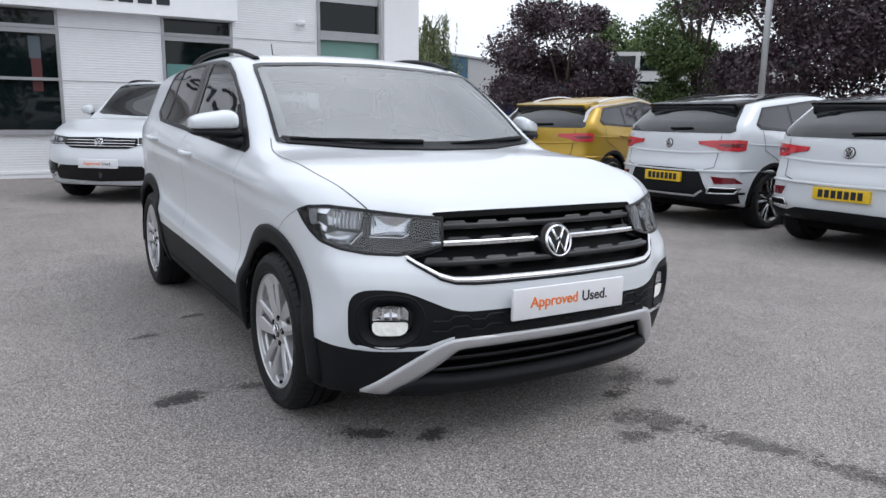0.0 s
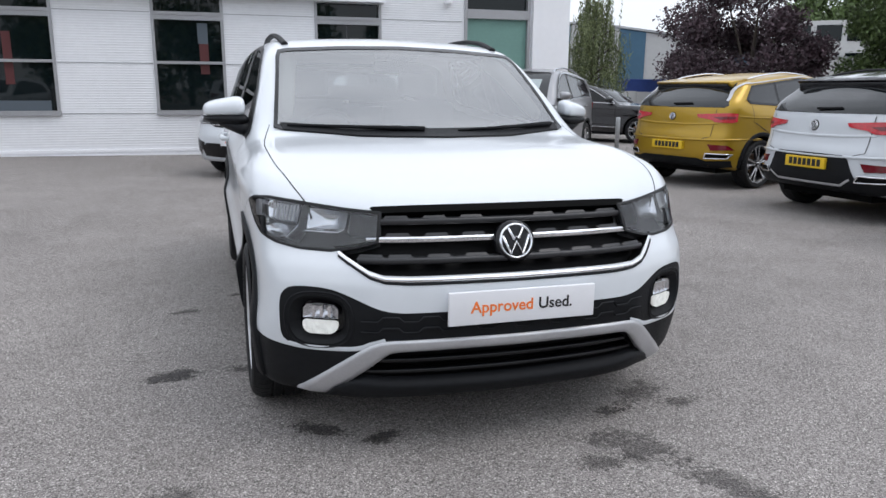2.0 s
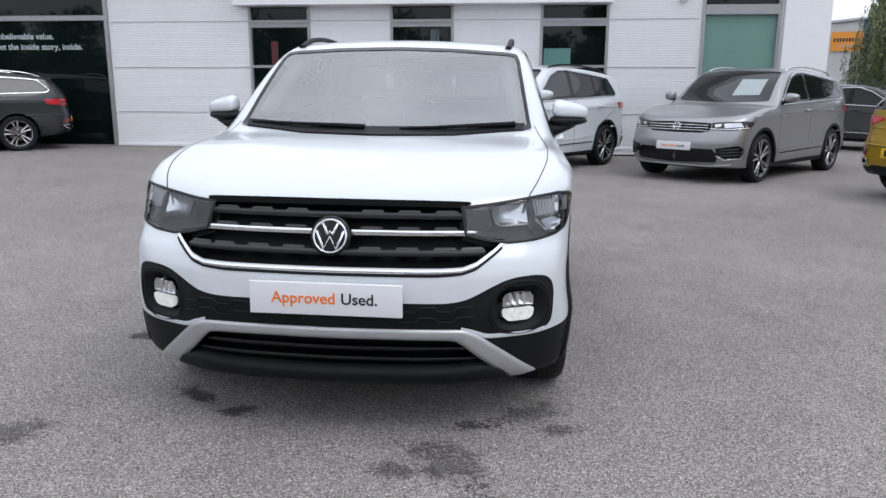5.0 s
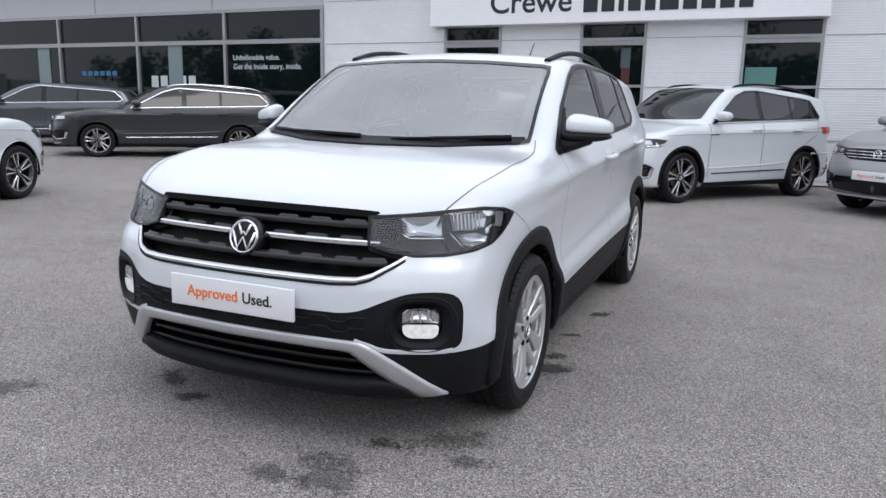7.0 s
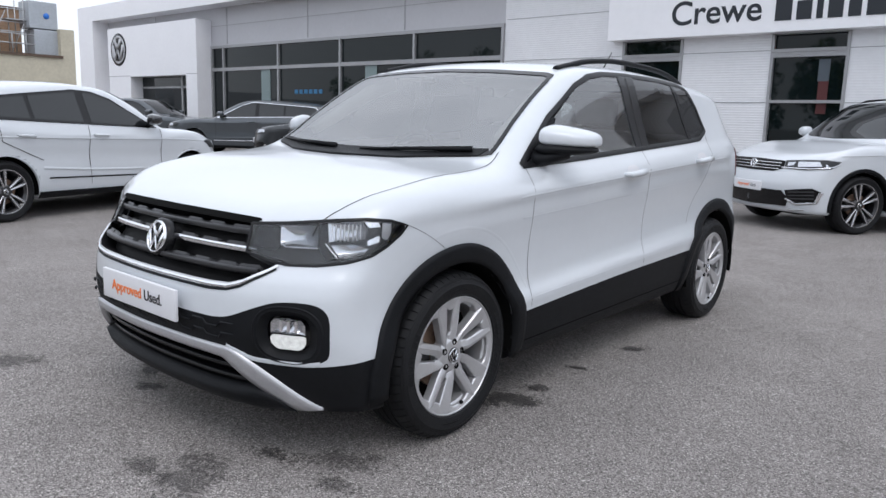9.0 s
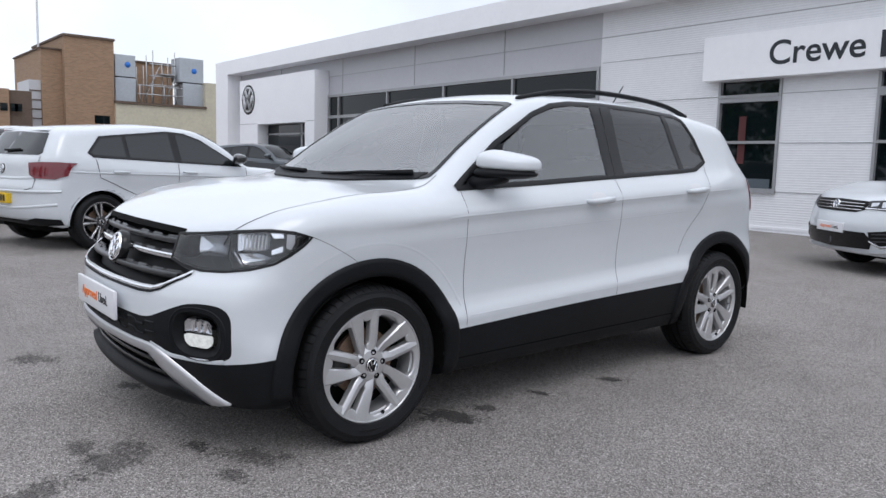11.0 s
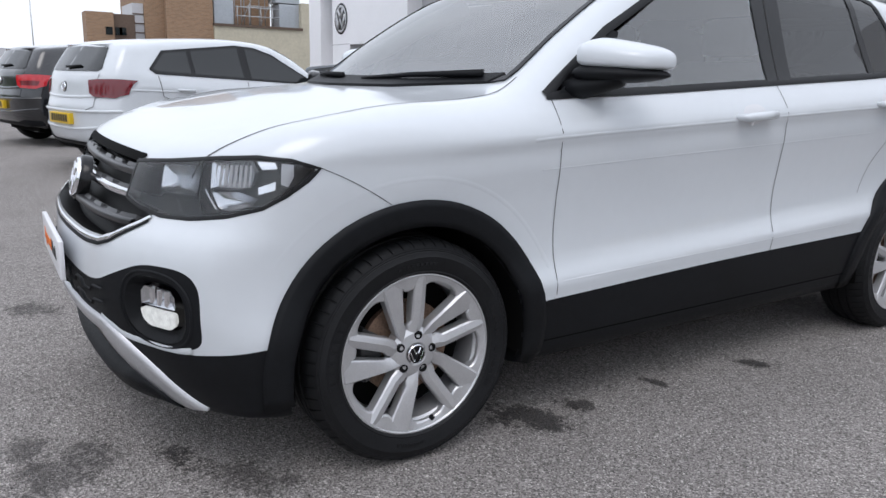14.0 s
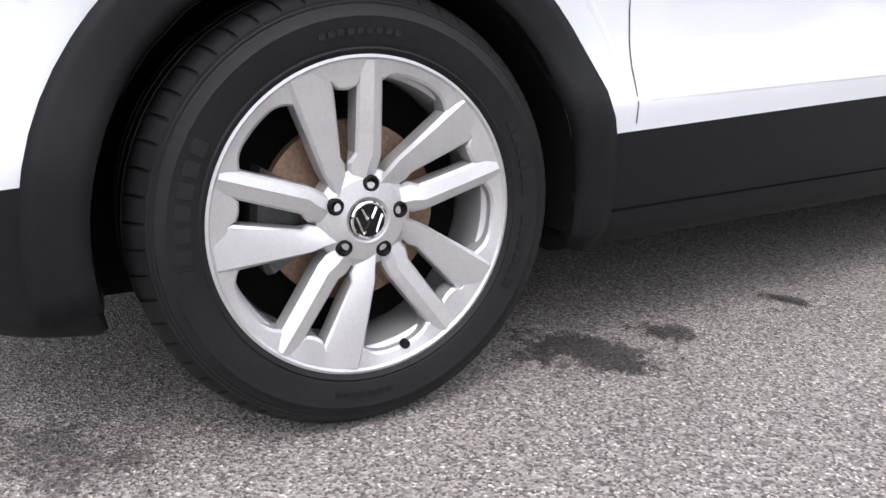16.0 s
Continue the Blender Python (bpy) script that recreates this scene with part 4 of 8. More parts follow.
    pieces = [
        ("side_opening", side_of(dlo)), ("screen_opening", lambda x, y, z: np.maximum(np.maximum(inside_poly(screen, x, z), y - 1.35), 0.1 - y)),
        ("rear_opening", lambda x, y, z: np.maximum(inside_poly(rear_poly, x, z), 2.6 - y)),
        ("grille_opening", front_of(half(grille))), ("lamp_opening", corner_of(lamp)), ("fog_opening", lambda x, y, z: np.maximum(inside_poly(fog_hole, np.abs(x), z), y + 0.2)),
        ("intake_opening", front_of(half(intake))),
        ("lower_bumper", lambda x, y, z: np.maximum(z - lower_top(np.abs(x) + np.maximum(0, y + 0.66)), y + 0.30)),
        ("bumper_band", lambda x, y, z: np.maximum(inside_poly(band + [(-0.3, 0.380), (-0.3, 0.532)], np.abs(x), z), y + 0.2)),
        ("sill_cladding", lambda x, y, z: np.maximum(np.maximum(z - sill_top(y), 0.29 + 0.012 * (y - 0.4) - z), np.maximum(0.2 - y, y - 2.35))),
        ("sill", lambda x, y, z: np.maximum(np.maximum(z - 0.29 - 0.012 * (y - 0.4), 0.5 - np.abs(x)), np.maximum(0.2 - y, y - 2.35))),
        ("underbody_shell", lambda x, y, z: z - 0.30),
        ("bonnet", lambda x, y, z: np.maximum(np.maximum(np.abs(x) - bonnet_side(y), y - 0.42), 0.849 - z)),
        ("front_door", door(gap_a, gap_b)), ("rear_door", door(gap_b, gap_c)),
        ("front_bumper", lambda x, y, z: np.maximum(np.maximum(z - 0.875, z - 0.868 + 0.655 * (y + 0.262)), y + 0.05)),
    ]
    shell_mesh = S.mesh("body", 0.016, (-0.96, -0.9, 0.15), (0.96, 3.4, 1.62), pieces=pieces)
    part("body", shell_mesh["body"], WHITE, car, "glossy white painted bodyshell")
    for nm, mat_, lab in (("bonnet", WHITE, "white bonnet"), ("front_bumper", WHITE, "white painted bumper"), ("bumper_band", CLAD, "black textured fog lamp band"), ("lower_bumper", CLAD, "unpainted black lower bumper"), ("underbody_shell", LINER, "black underbody")):
        part(nm, shell_mesh[nm], mat_, car, lab)
    for nm, mat_, lab in (("front_door", WHITE, "white painted front door"), ("rear_door", WHITE, "white painted rear door"), ("sill_cladding", CLAD, "black door cladding"), ("sill", CLAD, "black sill")):
        for me in one_side(shell_mesh[nm]):
            part(nm, me, mat_, car, lab)
    part("cabin_shell", S.mesh("cabin_shell", 0.035, (-0.95, 0.1, 0.4), (0.95, 3.3, 1.6), shrink=0.05, cuts=[cut_side(dlo, -0.04), cut_front(screen, -0.04), lambda m: m[:, 2] < 0.5, lambda m: (inside_poly(rear_poly, m[:, 0], m[:, 2]) < 0.04) & (m[:, 1] > 2.5)]), CABIN, car, "dark cabin lining")
    wind = part("windscreen", S.sheet([(-0.700, 1.064), (-0.35, 1.050), (0.0, 1.047), (0.35, 1.050), (0.700, 1.064)], [(-0.618, 1.432), (-0.3, 1.458), (0.0, 1.465), (0.3, 1.458), (0.618, 1.432)], "front", 0.003), WSGLASS, car, "tinted windscreen reflecting grey sky")
    wind.visible_shadow = False
    part("windscreen_surround", S.panel(screen, "front", 0.006, 0.05, 0.006, S.base, hole=inset(screen, 0.016)), GLOSSBLACK, car, "black painted glass border")
    # side windows
    fd = [(0.60, 1.045), (0.94, 1.064), (1.462, 1.096), (1.445, 1.448), (1.30, 1.444), (1.16, 1.424), (1.01, 1.376), (0.76, 1.228)]
    rd = [(1.600, 1.104), (2.125, 1.138), (2.06, 1.444), (1.90, 1.450), (1.605, 1.453)]
    qw = [(2.155, 1.141), (2.265, 1.150), (2.37, 1.195), (2.32, 1.312), (2.24, 1.415), (2.18, 1.436), (2.09, 1.441)]
    for side in ("left", "right"):
        g = part("front_door_glass", S.panel(fd, side, 0.001, 0.06, 0.004, S.base), SIDEGLASS, car, "clear green-tinted door glass")
        g.visible_shadow = False
        part("rear_door_glass", S.panel(rd, side, 0.001, 0.06, 0.004, S.base), PRIVACY, car, "dark privacy glass")
        part("quarter_glass", S.panel(qw, side, 0.001, 0.06, 0.004, S.base), PRIVACY, car, "dark privacy glass")
        part("window_trim", S.line(dlo, side, 0.024, 0.003, 0.03, S.base, closed=True, height=0.003), TRIMBLACK, car, "black window surround")
        part("door_pillar", S.panel([(1.462, 1.09), (1.602, 1.10), (1.605, 1.457), (1.445, 1.455)], side, 0.0045, 0.05, 0.012, S.base), GLOSSBLACK, car, "gloss black centre pillar")
        part("quarter_divider", S.panel([(2.12, 1.135), (2.158, 1.139), (2.092, 1.445), (2.055, 1.447)], side, 0.004, 0.05, 0.012, S.base), GLOSSBLACK, car)
        part("mirror_sail", S.panel([(0.475, 1.032), (0.64, 1.045), (0.77, 1.23), (0.745, 1.235)], side, 0.005, 0.05, 0.012, S.base), CLAD, car)
        part("pillar_seam", S.line([(1.525, 1.10), (1.522, 1.45)], side, 0.006, 0.0055, 0.03, S.base), SEAM, car)
    # lower cladding
    for zz, amp in ((0.502, 0.008), (0.466, 0.008)):
        pts, x0 = [], -0.53
        while x0 < 0.42:
            pts += [(x0, zz), (x0 + 0.05, zz), (x0 + 0.065, zz + 0.016), (x0 + 0.115, zz + 0.016)]
            x0 += 0.13
        part("band_rib", S.line(pts, "front", 0.007, 0.0065, 0.03, S.base, deep=0.0, height=0.007), CLAD, car)
    skid_top = [(0.0, 0.438), (0.25, 0.4375), (0.44, 0.434), (0.485, 0.425), (0.52, 0.405), (0.56, 0.372), (0.64, 0.303), (0.70, 0.250), (0.722, 0.231)]
    skid_low = [(0.0, 0.402), (0.25, 0.4015), (0.415, 0.397), (0.448, 0.386), (0.472, 0.366), (0.502, 0.336), (0.57, 0.268), (0.612, 0.226), (0.622, 0.217)]
    sym = lambda pts: smooth_line([(-u, v) for u, v in pts[:0:-1]] + pts, 4)
    part("skid_trim", strip_panel(S, sym(skid_top), sym(skid_low), "front", 0.014, 0.03, 0.0), SATIN, car, "matt silver skid plate trim")
    part("intake_back", S.panel(half(inset(intake, -0.01)), "front", -0.09, 0.06, 0.004, S.base, deep=0.0), GRILLE, car)
    part("intake_wall", S.well(half(intake), "front", 0.09, 0.0), GRILLE, car)
    for zz, hw in ((0.350, 0.475), (0.305, 0.52)):
        part("intake_bar", bar_along(S, zz, hw, 0.016, -0.022, 0.03), GLOSSBLACK, car)
    part("front_lip", strip_panel(S, sym([(0.0, 0.268), (0.3, 0.270), (0.44, 0.274), (0.535, 0.284), (0.60, 0.255)]), sym([(0.0, 0.206), (0.3, 0.206), (0.44, 0.208), (0.56, 0.213), (0.63, 0.218)]), "front", 0.022, 0.05, 0.0), CLAD, car, "black front lip")
    # grille
    part("grille_back", S.panel(half(inset(grille, -0.012)), "front", -0.06, 0.05, 0.004, S.base, deep=0.0), GRILLE, car, "black radiator grille")
    part("grille_wall", S.well(half(grille), "front", 0.06, 0.0), GRILLE, car)
    for zz, hw, m_, wd in ((0.812, 0.458, SLAT, 0.020), (0.756, 0.500, CHROME, 0.021), (0.692, 0.535, SLAT, 0.020)):
        part("grille_bar", bar_along(S, zz, hw, wd, -0.004, 0.035), m_, car, "chrome grille bar" if m_ is CHROME else "")
        for sx in (-1, 1):
            for c in (0.135, 0.265, 0.395) + ((0.49,) if hw > 0.53 else ()):
                poly = [(sx * (c - 0.047), zz + wd * 0.52), (sx * (c + 0.047), zz + wd * 0.52), (sx * (c + 0.034), zz + wd * 0.52 + 0.014), (sx * (c - 0.034), zz + wd * 0.52 + 0.014)]
                part("grille_fin", S.panel(poly, "front", -0.010, 0.04, 0.03, S.base, deep=0.0), SLAT, car)
    part("bonnet_gap", S.line(smooth_line([(-0.47, 0.849), (-0.45, 0.851), (-0.30, 0.854), (0.0, 0.855), (0.30, 0.854), (0.45, 0.851), (0.47, 0.849)]), "front", 0.020, 0.0015, 0.02, S.base, deep=0.2, height=0.0005), LINER, car, "dark shut line under the bonnet")
    edge = [(0.588, 0.716), (0.565, 0.698), (0.50, 0.655), (0.455, 0.641), (0.38, 0.638), (0.0, 0.638)]
    edge = edge + [(-u, v) for u, v in edge[-2::-1]]
    part("grille_trim", S.line(edge, "front", 0.012, 0.003, 0.02, S.base, deep=0.0, height=0.005), CHROME, car, "chrome strip under the grille")
    part("grille_gasket", S.line([(u, v - 0.012 if abs(u) < 0.45 else v - 0.010) for u, v in edge], "front", 0.010, 0.003, 0.02, S.base, deep=0.0, height=0.002), CLAD, car)
    badge(car, (0.0, -0.732, 0.747), 0.062, Matrix.Rotation(radians(-14), 4, "X") @ FACE_FRONT)
    # headlamps and fog lamps
    for side, sx in (("left", 1), ("right", -1)):
        fl = lambda pts: [(sx * u, v) for u, v in pts]
        cn = lambda bm: bm if sx > 0 else flipped(bm)
        hl = part("headlamp", cn(S.panel(inset(lamp, -0.008), "corner", -0.034, 0.03, 0.004, S.base)), LAMPDARK, car, "dark headlamp with clear cover")
        part("lamp_wall", cn(S.well(lamp, "corner", 0.034)), LAMPDARK, hl)
        blk = lambda nm, poly, off, mat_, lab="", th=0.02: part(nm, cn(S.panel(poly, "corner", off, 0.03, th, S.base)), mat_, hl, lab)
        blk("lamp_block", [(-0.135, 0.838), (-0.038, 0.848), (-0.038, 0.782), (-0.055, 0.768), (-0.139, 0.772)], -0.014, GLOSSBLACK, "gloss black inner block")
        part("reflector", cn(S.dish(round_poly([(-0.030, 0.846), (0.100, 0.855), (0.097, 0.784), (-0.010, 0.780), (-0.030, 0.790)], 0.008, 2), "corner", -0.010, 0.013, rings=6)), REFLECTOR, hl, "square main beam reflector")
        part("reflector_edge", cn(S.line([(-0.030, 0.790), (-0.010, 0.777), (0.102, 0.780)], "corner", 0.005, -0.006, 0.02, S.base, height=0.002)), CHROME, hl)
        blk("lamp_divider", [(0.103, 0.862), (0.125, 0.866), (0.130, 0.800), (0.168, 0.752), (0.125, 0.742), (0.103, 0.775)], -0.010, GLOSSBLACK)
        part("reflector", cn(S.dish([(0.130, 0.866), (0.246, 0.873), (0.265, 0.846), (0.256, 0.812), (0.215, 0.800), (0.136, 0.800)], "corner", -0.010, 0.018, rings=3)), REFLECTOR, hl, "dipped beam bowl", smooth=False)
        for j in range(8):
            u = 0.142 + 0.014 * j
            blk("reflector_rib", [(u, 0.808), (u + 0.003, 0.808), (u + 0.003, 0.862), (u, 0.862)], -0.014, SATIN, "", 0.008)
        part("reflector", cn(S.dish([(0.143, 0.792), (0.217, 0.797), (0.269, 0.782), (0.256, 0.764), (0.202, 0.752), (0.168, 0.757)], "corner", -0.010, 0.012, rings=2)), REFLECTOR, hl, "pale lower reflector")
        part("reflector_edge", cn(S.line([(0.125, 0.796), (0.165, 0.752)], "corner", 0.005, -0.005, 0.02, S.base, height=0.002)), CHROME, hl)
        blk("lamp_chrome", [(0.256, 0.872), (0.302, 0.869), (0.309, 0.853), (0.272, 0.852)], -0.008, CHROME, "", 0.012)
        blk("lamp_chrome", [(0.267, 0.808), (0.307, 0.822), (0.307, 0.802), (0.269, 0.792)], -0.008, CHROME, "", 0.012)
        blk("lamp_chrome", [(0.318, 0.866), (0.345, 0.862), (0.346, 0.832), (0.334, 0.808), (0.319, 0.815)], -0.007, SATIN, "", 0.012)
        blk("lamp_visor", [(0.174, 0.746), (0.288, 0.766), (0.343, 0.806), (0.352, 0.800), (0.296, 0.756), (0.195, 0.738)], -0.008, GLOSSBLACK, "", 0.02)
        for j in range(4):
            z_ = 0.740 + 0.0075 * j
            blk("indicator", [(-0.030 - 0.002 * j, z_), (0.044 - 0.006 * j, z_), (0.044 - 0.006 * j, z_ + 0.004), (-0.030 - 0.002 * j, z_ + 0.004)], -0.012, SLAT, "", 0.012)
        cov = part("lamp_cover", cn(S.panel(lamp, "corner", 0.001, 0.03, 0.004, S.base)), CLEAR, hl, "clear plastic cover")
        cov.visible_shadow = False
        part("lamp_gasket", cn(S.line(lamp, "corner", 0.009, 0.0015, 0.02, S.base, closed=True, height=0.001)), TRIMBLACK, hl)
        part("bumper_strip", S.line(fl(smooth_line([(0.455, 0.436), (0.50, 0.421), (0.535, 0.405), (0.58, 0.398), (0.66, 0.397), (0.725, 0.399), (0.752, 0.404)])), "front", 0.017, 0.0015, 0.02, S.base, deep=0.4, height=0.003), WHITE, car, "thin white bumper edge")
        part("fog_bezel", S.well(fl(fog_hole), "front", 0.030, 0.6, 0.022), CLAD, car, "black fog lamp recess")
        part("bezel_edge", S.line(fl(inset(fog_hole, -0.012)), "front", 0.008, 0.001, 0.02, S.base, deep=0.6, closed=True, height=0.004), CLAD, car)
        fg = part("fog_lamp", S.panel(fl(fog_hole), "front", -0.040, 0.03, 0.004, S.base, deep=0.6), GLOSSBLACK, car, "fog lamp with lit strip")
        upper = [(0.606, 0.498), (0.605, 0.532), (0.618, 0.547), (0.660, 0.552), (0.702, 0.546), (0.715, 0.530), (0.716, 0.498)]
        part("reflector", S.dish(fl(upper), "front", -0.016, 0.022, 0.6), REFLECTOR, fg, "faceted fog reflector", smooth=False)
        for u in (0.635, 0.66, 0.685):
            part("reflector_rib", S.panel(fl([(u - 0.004, 0.503), (u + 0.004, 0.503), (u + 0.003, 0.540), (u - 0.003, 0.540)]), "front", -0.020, 0.03, 0.01, S.base, deep=0.6), CHROME, fg)
        part("running_light", S.panel(fl(round_poly([(0.605, 0.490), (0.717, 0.490), (0.714, 0.458), (0.698, 0.442), (0.625, 0.442), (0.607, 0.458)], 0.012)), "front", -0.012, 0.03, 0.012, S.base, deep=0.6), DRL, fg, "lit white running light")
    # plate
    pl = part("number_plate", boxes((-0.263, 0.263, -0.822, -0.808, 0.490, 0.603), bevel=0.003), PLATEW, car, "white display plate")
    fm = Matrix(((1, 0, 0, 0), (0, 0, -1, 0), (0, 1, 0, 0), (0, 0, 0, 1)))
    text_part(pl, "Approved", 0.055, ORANGE, Matrix.Translation((-0.076, -0.823, 0.548)) @ fm)
    text_part(pl, "Used.", 0.055, INK, Matrix.Translation((0.116, -0.823, 0.548)) @ fm)
    # sills, arches, doors
    for side, sx in (("left", 1), ("right", -1)):
        part("sill_seam", S.line([(0.42, 0.290), (1.3, 0.301), (2.12, 0.311)], side, 0.005, 0.001, 0.05, S.base), LINER, car)
        part("body_crease", S.line(smooth_line([(0.36, 0.908), (0.48, 0.917), (0.94, 0.943), (1.5, 0.974), (2.1, 1.006), (2.6, 1.03)]), side, 0.012, -0.0005, 0.04, S.base, height=0.003), WHITE, car)
        for ln in ([(0.40, 0.821), (0.47, 0.825), (1.0, 0.851), (1.527, 0.876), (2.12, 0.906)], [(0.50, 0.479), (1.0, 0.500), (1.513, 0.520), (2.05, 0.542)]):
            part("door_crease", S.line(smooth_line(ln), side, 0.007, -0.0004, 0.04, S.base, height=0.0016), WHITE, car)
        part("fender_flare", S.line([(0.496 * math.cos(radians(q)), 0.322 + 0.496 * math.sin(radians(q))) for q in range(24, 146, 3)], side, 0.022, -0.0008, 0.04, S.base, height=0.0020), WHITE, car, "rounded fender flare over the arch")
        o, i = arch_ring(0.0, 0.322, 0.366, 0.438, -13, 191)
        part("wheel_arch", strip_panel(S, o, i, side, 0.014), CLAD, car, "black wheel arch trim")
        o, i = arch_ring(2.551, 0.322, 0.380, 0.452, -10, 190)
        part("wheel_arch", strip_panel(S, o, i, side, 0.014), CLAD, car, "black wheel arch trim")
        for ln in ([(0.452, 1.03), (0.462, 0.93), (0.470, 0.80), (0.474, 0.44)], smooth_line([(1.512, 1.09), (1.532, 0.95), (1.542, 0.80), (1.530, 0.62), (1.518, 0.475)]), smooth_line([(2.372, 1.18), (2.345, 1.02), (2.28, 0.90), (2.17, 0.78), (2.10, 0.66)]), smooth_line([(-0.288, 0.856), (-0.22, 0.826), (-0.15, 0.788), (-0.092, 0.752)])):
            part("panel_gap", S.line(ln, side, 0.0026 if ln[0][0] > 0 else 0.0018, 0.0010, 0.03, S.base), SEAM, car)
        for yy, zz in ((1.338, 0.978), (2.205, 1.028)):
            p, n, _ = S.project([(yy, zz)], side, S.base)
            bm = bmesh.new()
            tube(bm, [(p[0][0] - sx * 0.01, yy - 0.095, zz - 0.008), (p[0][0] + sx * 0.028, yy - 0.075, zz - 0.006), (p[0][0] + sx * 0.034, yy, zz), (p[0][0] + sx * 0.028, yy + 0.075, zz + 0.004), (p[0][0] - sx * 0.01, yy + 0.095, zz + 0.006)], [0.010, 0.015, 0.016, 0.015, 0.010], 10)
            h = part("door_handle", bm, WHITE, car, "body-coloured door handle")
            part("handle_recess", S.panel(smooth_poly([(yy - 0.06, zz - 0.01), (yy, zz - 0.035), (yy + 0.06, zz - 0.002), (yy + 0.04, zz + 0.035), (yy - 0.04, zz + 0.03)]), side, 0.0012, 0.02, 0.003, S.base), HOLLOW, h)
        # door mirrors
        bm = bmesh.new()
        bmesh.ops.create_uvsphere(bm, u_segments=28, v_segments=18, radius=1)
        for v in bm.verts:
            x, y, z = v.co
            q = lambda a, e: math.copysign(abs(a) ** e, a)
            x, y, z = q(x, 0.50), q(y, 0.62), q(z, 0.62)
            taper = (1 - 0.34 * (0.5 + 0.5 * x)) * (0.60 if z < 0 else 1.12 - 0.30 * max(0.0, -y))
            v.co = (sx * (0.902 + 0.094 * x), 0.660 + 0.085 * y + 0.065 * x, 1.142 + 0.058 * z * taper - 0.008 * x)
        mir = part("door_mirror", bm, WHITE, car, "white-capped door mirror on a black base")
        bm = bmesh.new()
        bmesh.ops.create_uvsphere(bm, u_segments=24, v_segments=12, radius=1)
        for v in bm.verts:
            x, y, z = v.co
            x, y = math.copysign(abs(x) ** 0.7, x), math.copysign(abs(y) ** 0.75, y)
            v.co = (sx * (0.893 + 0.100 * x), 0.652 + 0.092 * y + 0.065 * x, 1.101 + 0.027 * z * (1 - 0.3 * x))
        part("mirror_base", bm, CLAD, mir, "black mirror base")
        bm = bmesh.new()
        tube(bm, [(sx * 0.77, 0.57, 1.050), (sx * 0.83, 0.60, 1.066), (sx * 0.90, 0.65, 1.090)], [0.075, 0.06, 0.05], 10, 0.55)
        part("mirror_arm", bm, CLAD, mir)
        # roof rails
        bm = bmesh.new()
        tube(bm, smooth_line([(sx * 0.575, 1.02, 1.468), (sx * 0.582, 1.13, 1.492), (sx * 0.588, 1.30, 1.522), (sx * 0.590, 1.6, 1.543), (sx * 0.585, 2.0, 1.537), (sx * 0.570, 2.3, 1.515), (sx * 0.548, 2.54, 1.470)]), 0.017, 10, 0.8)
        part("roof_rail", bm, CLAD, car, "black roof rail")
        part("bonnet_gap", S.line(smooth_line([(sx * 0.662, -0.545), (sx * 0.715, -0.42), (sx * 0.752, -0.22), (sx * 0.762, 0.05), (sx * 0.745, 0.28), (sx * 0.715, 0.40)]), "top", 0.0038, 0.0010, 0.03, S.base), SEAM, car)
        part("tail_lamp", S.panel([(2.86, 1.085), (2.97, 1.085), (3.08, 1.05), (3.10, 0.95), (3.0, 0.885), (2.955, 0.90), (2.90, 1.0)], side, 0.006, 0.03, 0.02, S.base), DARKRED, car, "dark red tail lamp")
        part("roof_seam", S.line([(sx * 0.560, 1.05), (sx * 0.555, 2.75)], "top", 0.012, -0.0005, 0.05, S.base), SEAM, car)
    part("rear_window", S.panel(rear_poly, "rear", 0.003, 0.06, 0.006, S.base), REARGLASS, car, "dark rear window")
    part("rear_bumper", S.panel(half([(0.0, 0.55), (0.6, 0.52), (0.80, 0.50), (0.88, 0.50), (0.88, 0.30), (0.0, 0.28)]), "rear", 0.008, 0.05, 0.012, S.base), CLAD, car, "black rear bumper")
    part("roof_spoiler", boxes((-0.50, 0.50, 2.70, 2.90, 1.400, 1.425), bevel=0.01), WHITE, car)
    bm = bmesh.new()
    tube(bm, [(0.0, 2.42, 1.48), (0.01, 2.46, 1.52), (0.03, 2.58, 1.69)], [0.014, 0.006, 0.003], 6)
    part("aerial", bm, CLAD, car, "short black roof aerial")
    for a, b in (((-0.06, 1.058), (-0.64, 1.076)), ((0.62, 1.076), (0.10, 1.058))):
        p, n, _ = S.project([a, b, ((a[0] + b[0]) / 2, (a[1] + b[1]) / 2 - 0.006)], "front", S.base)
        bm = bmesh.new()
        tube(bm, [p[0] + n[0] * 0.020, p[2] + n[2] * 0.024, p[1] + n[1] * 0.012], [0.013, 0.009, 0.006], 6)
        part("wiper", bm, CLAD, car, "black wiper")
    part("scuttle", S.panel(half([(0.0, 1.040), (0.35, 1.043), (0.66, 1.062), (0.67, 1.09), (0.35, 1.074), (0.0, 1.070)]), "front", 0.009, 0.04, 0.012, S.base), CLAD, car, "black scuttle panel")
    # cabin
    dash = boxes((-0.66, 0.66, 0.50, 0.86, 0.72, 1.02), bevel=0.05)
    part("dashboard", dash, CABIN, car, "dark grey dashboard")
    for sx in (-0.36, 0.36):
        st = part("front_seat", boxes((sx - 0.25, sx + 0.25, 1.30, 1.80, 0.45, 0.62), (sx - 0.24, sx + 0.24, 1.72, 1.88, 0.55, 1.18), bevel=0.06), CABIN, car, "dark cloth front seat")
        part("headrest", boxes((sx - 0.13, sx + 0.13, 1.78, 1.88, 1.20, 1.36), bevel=0.04), CABIN, st)
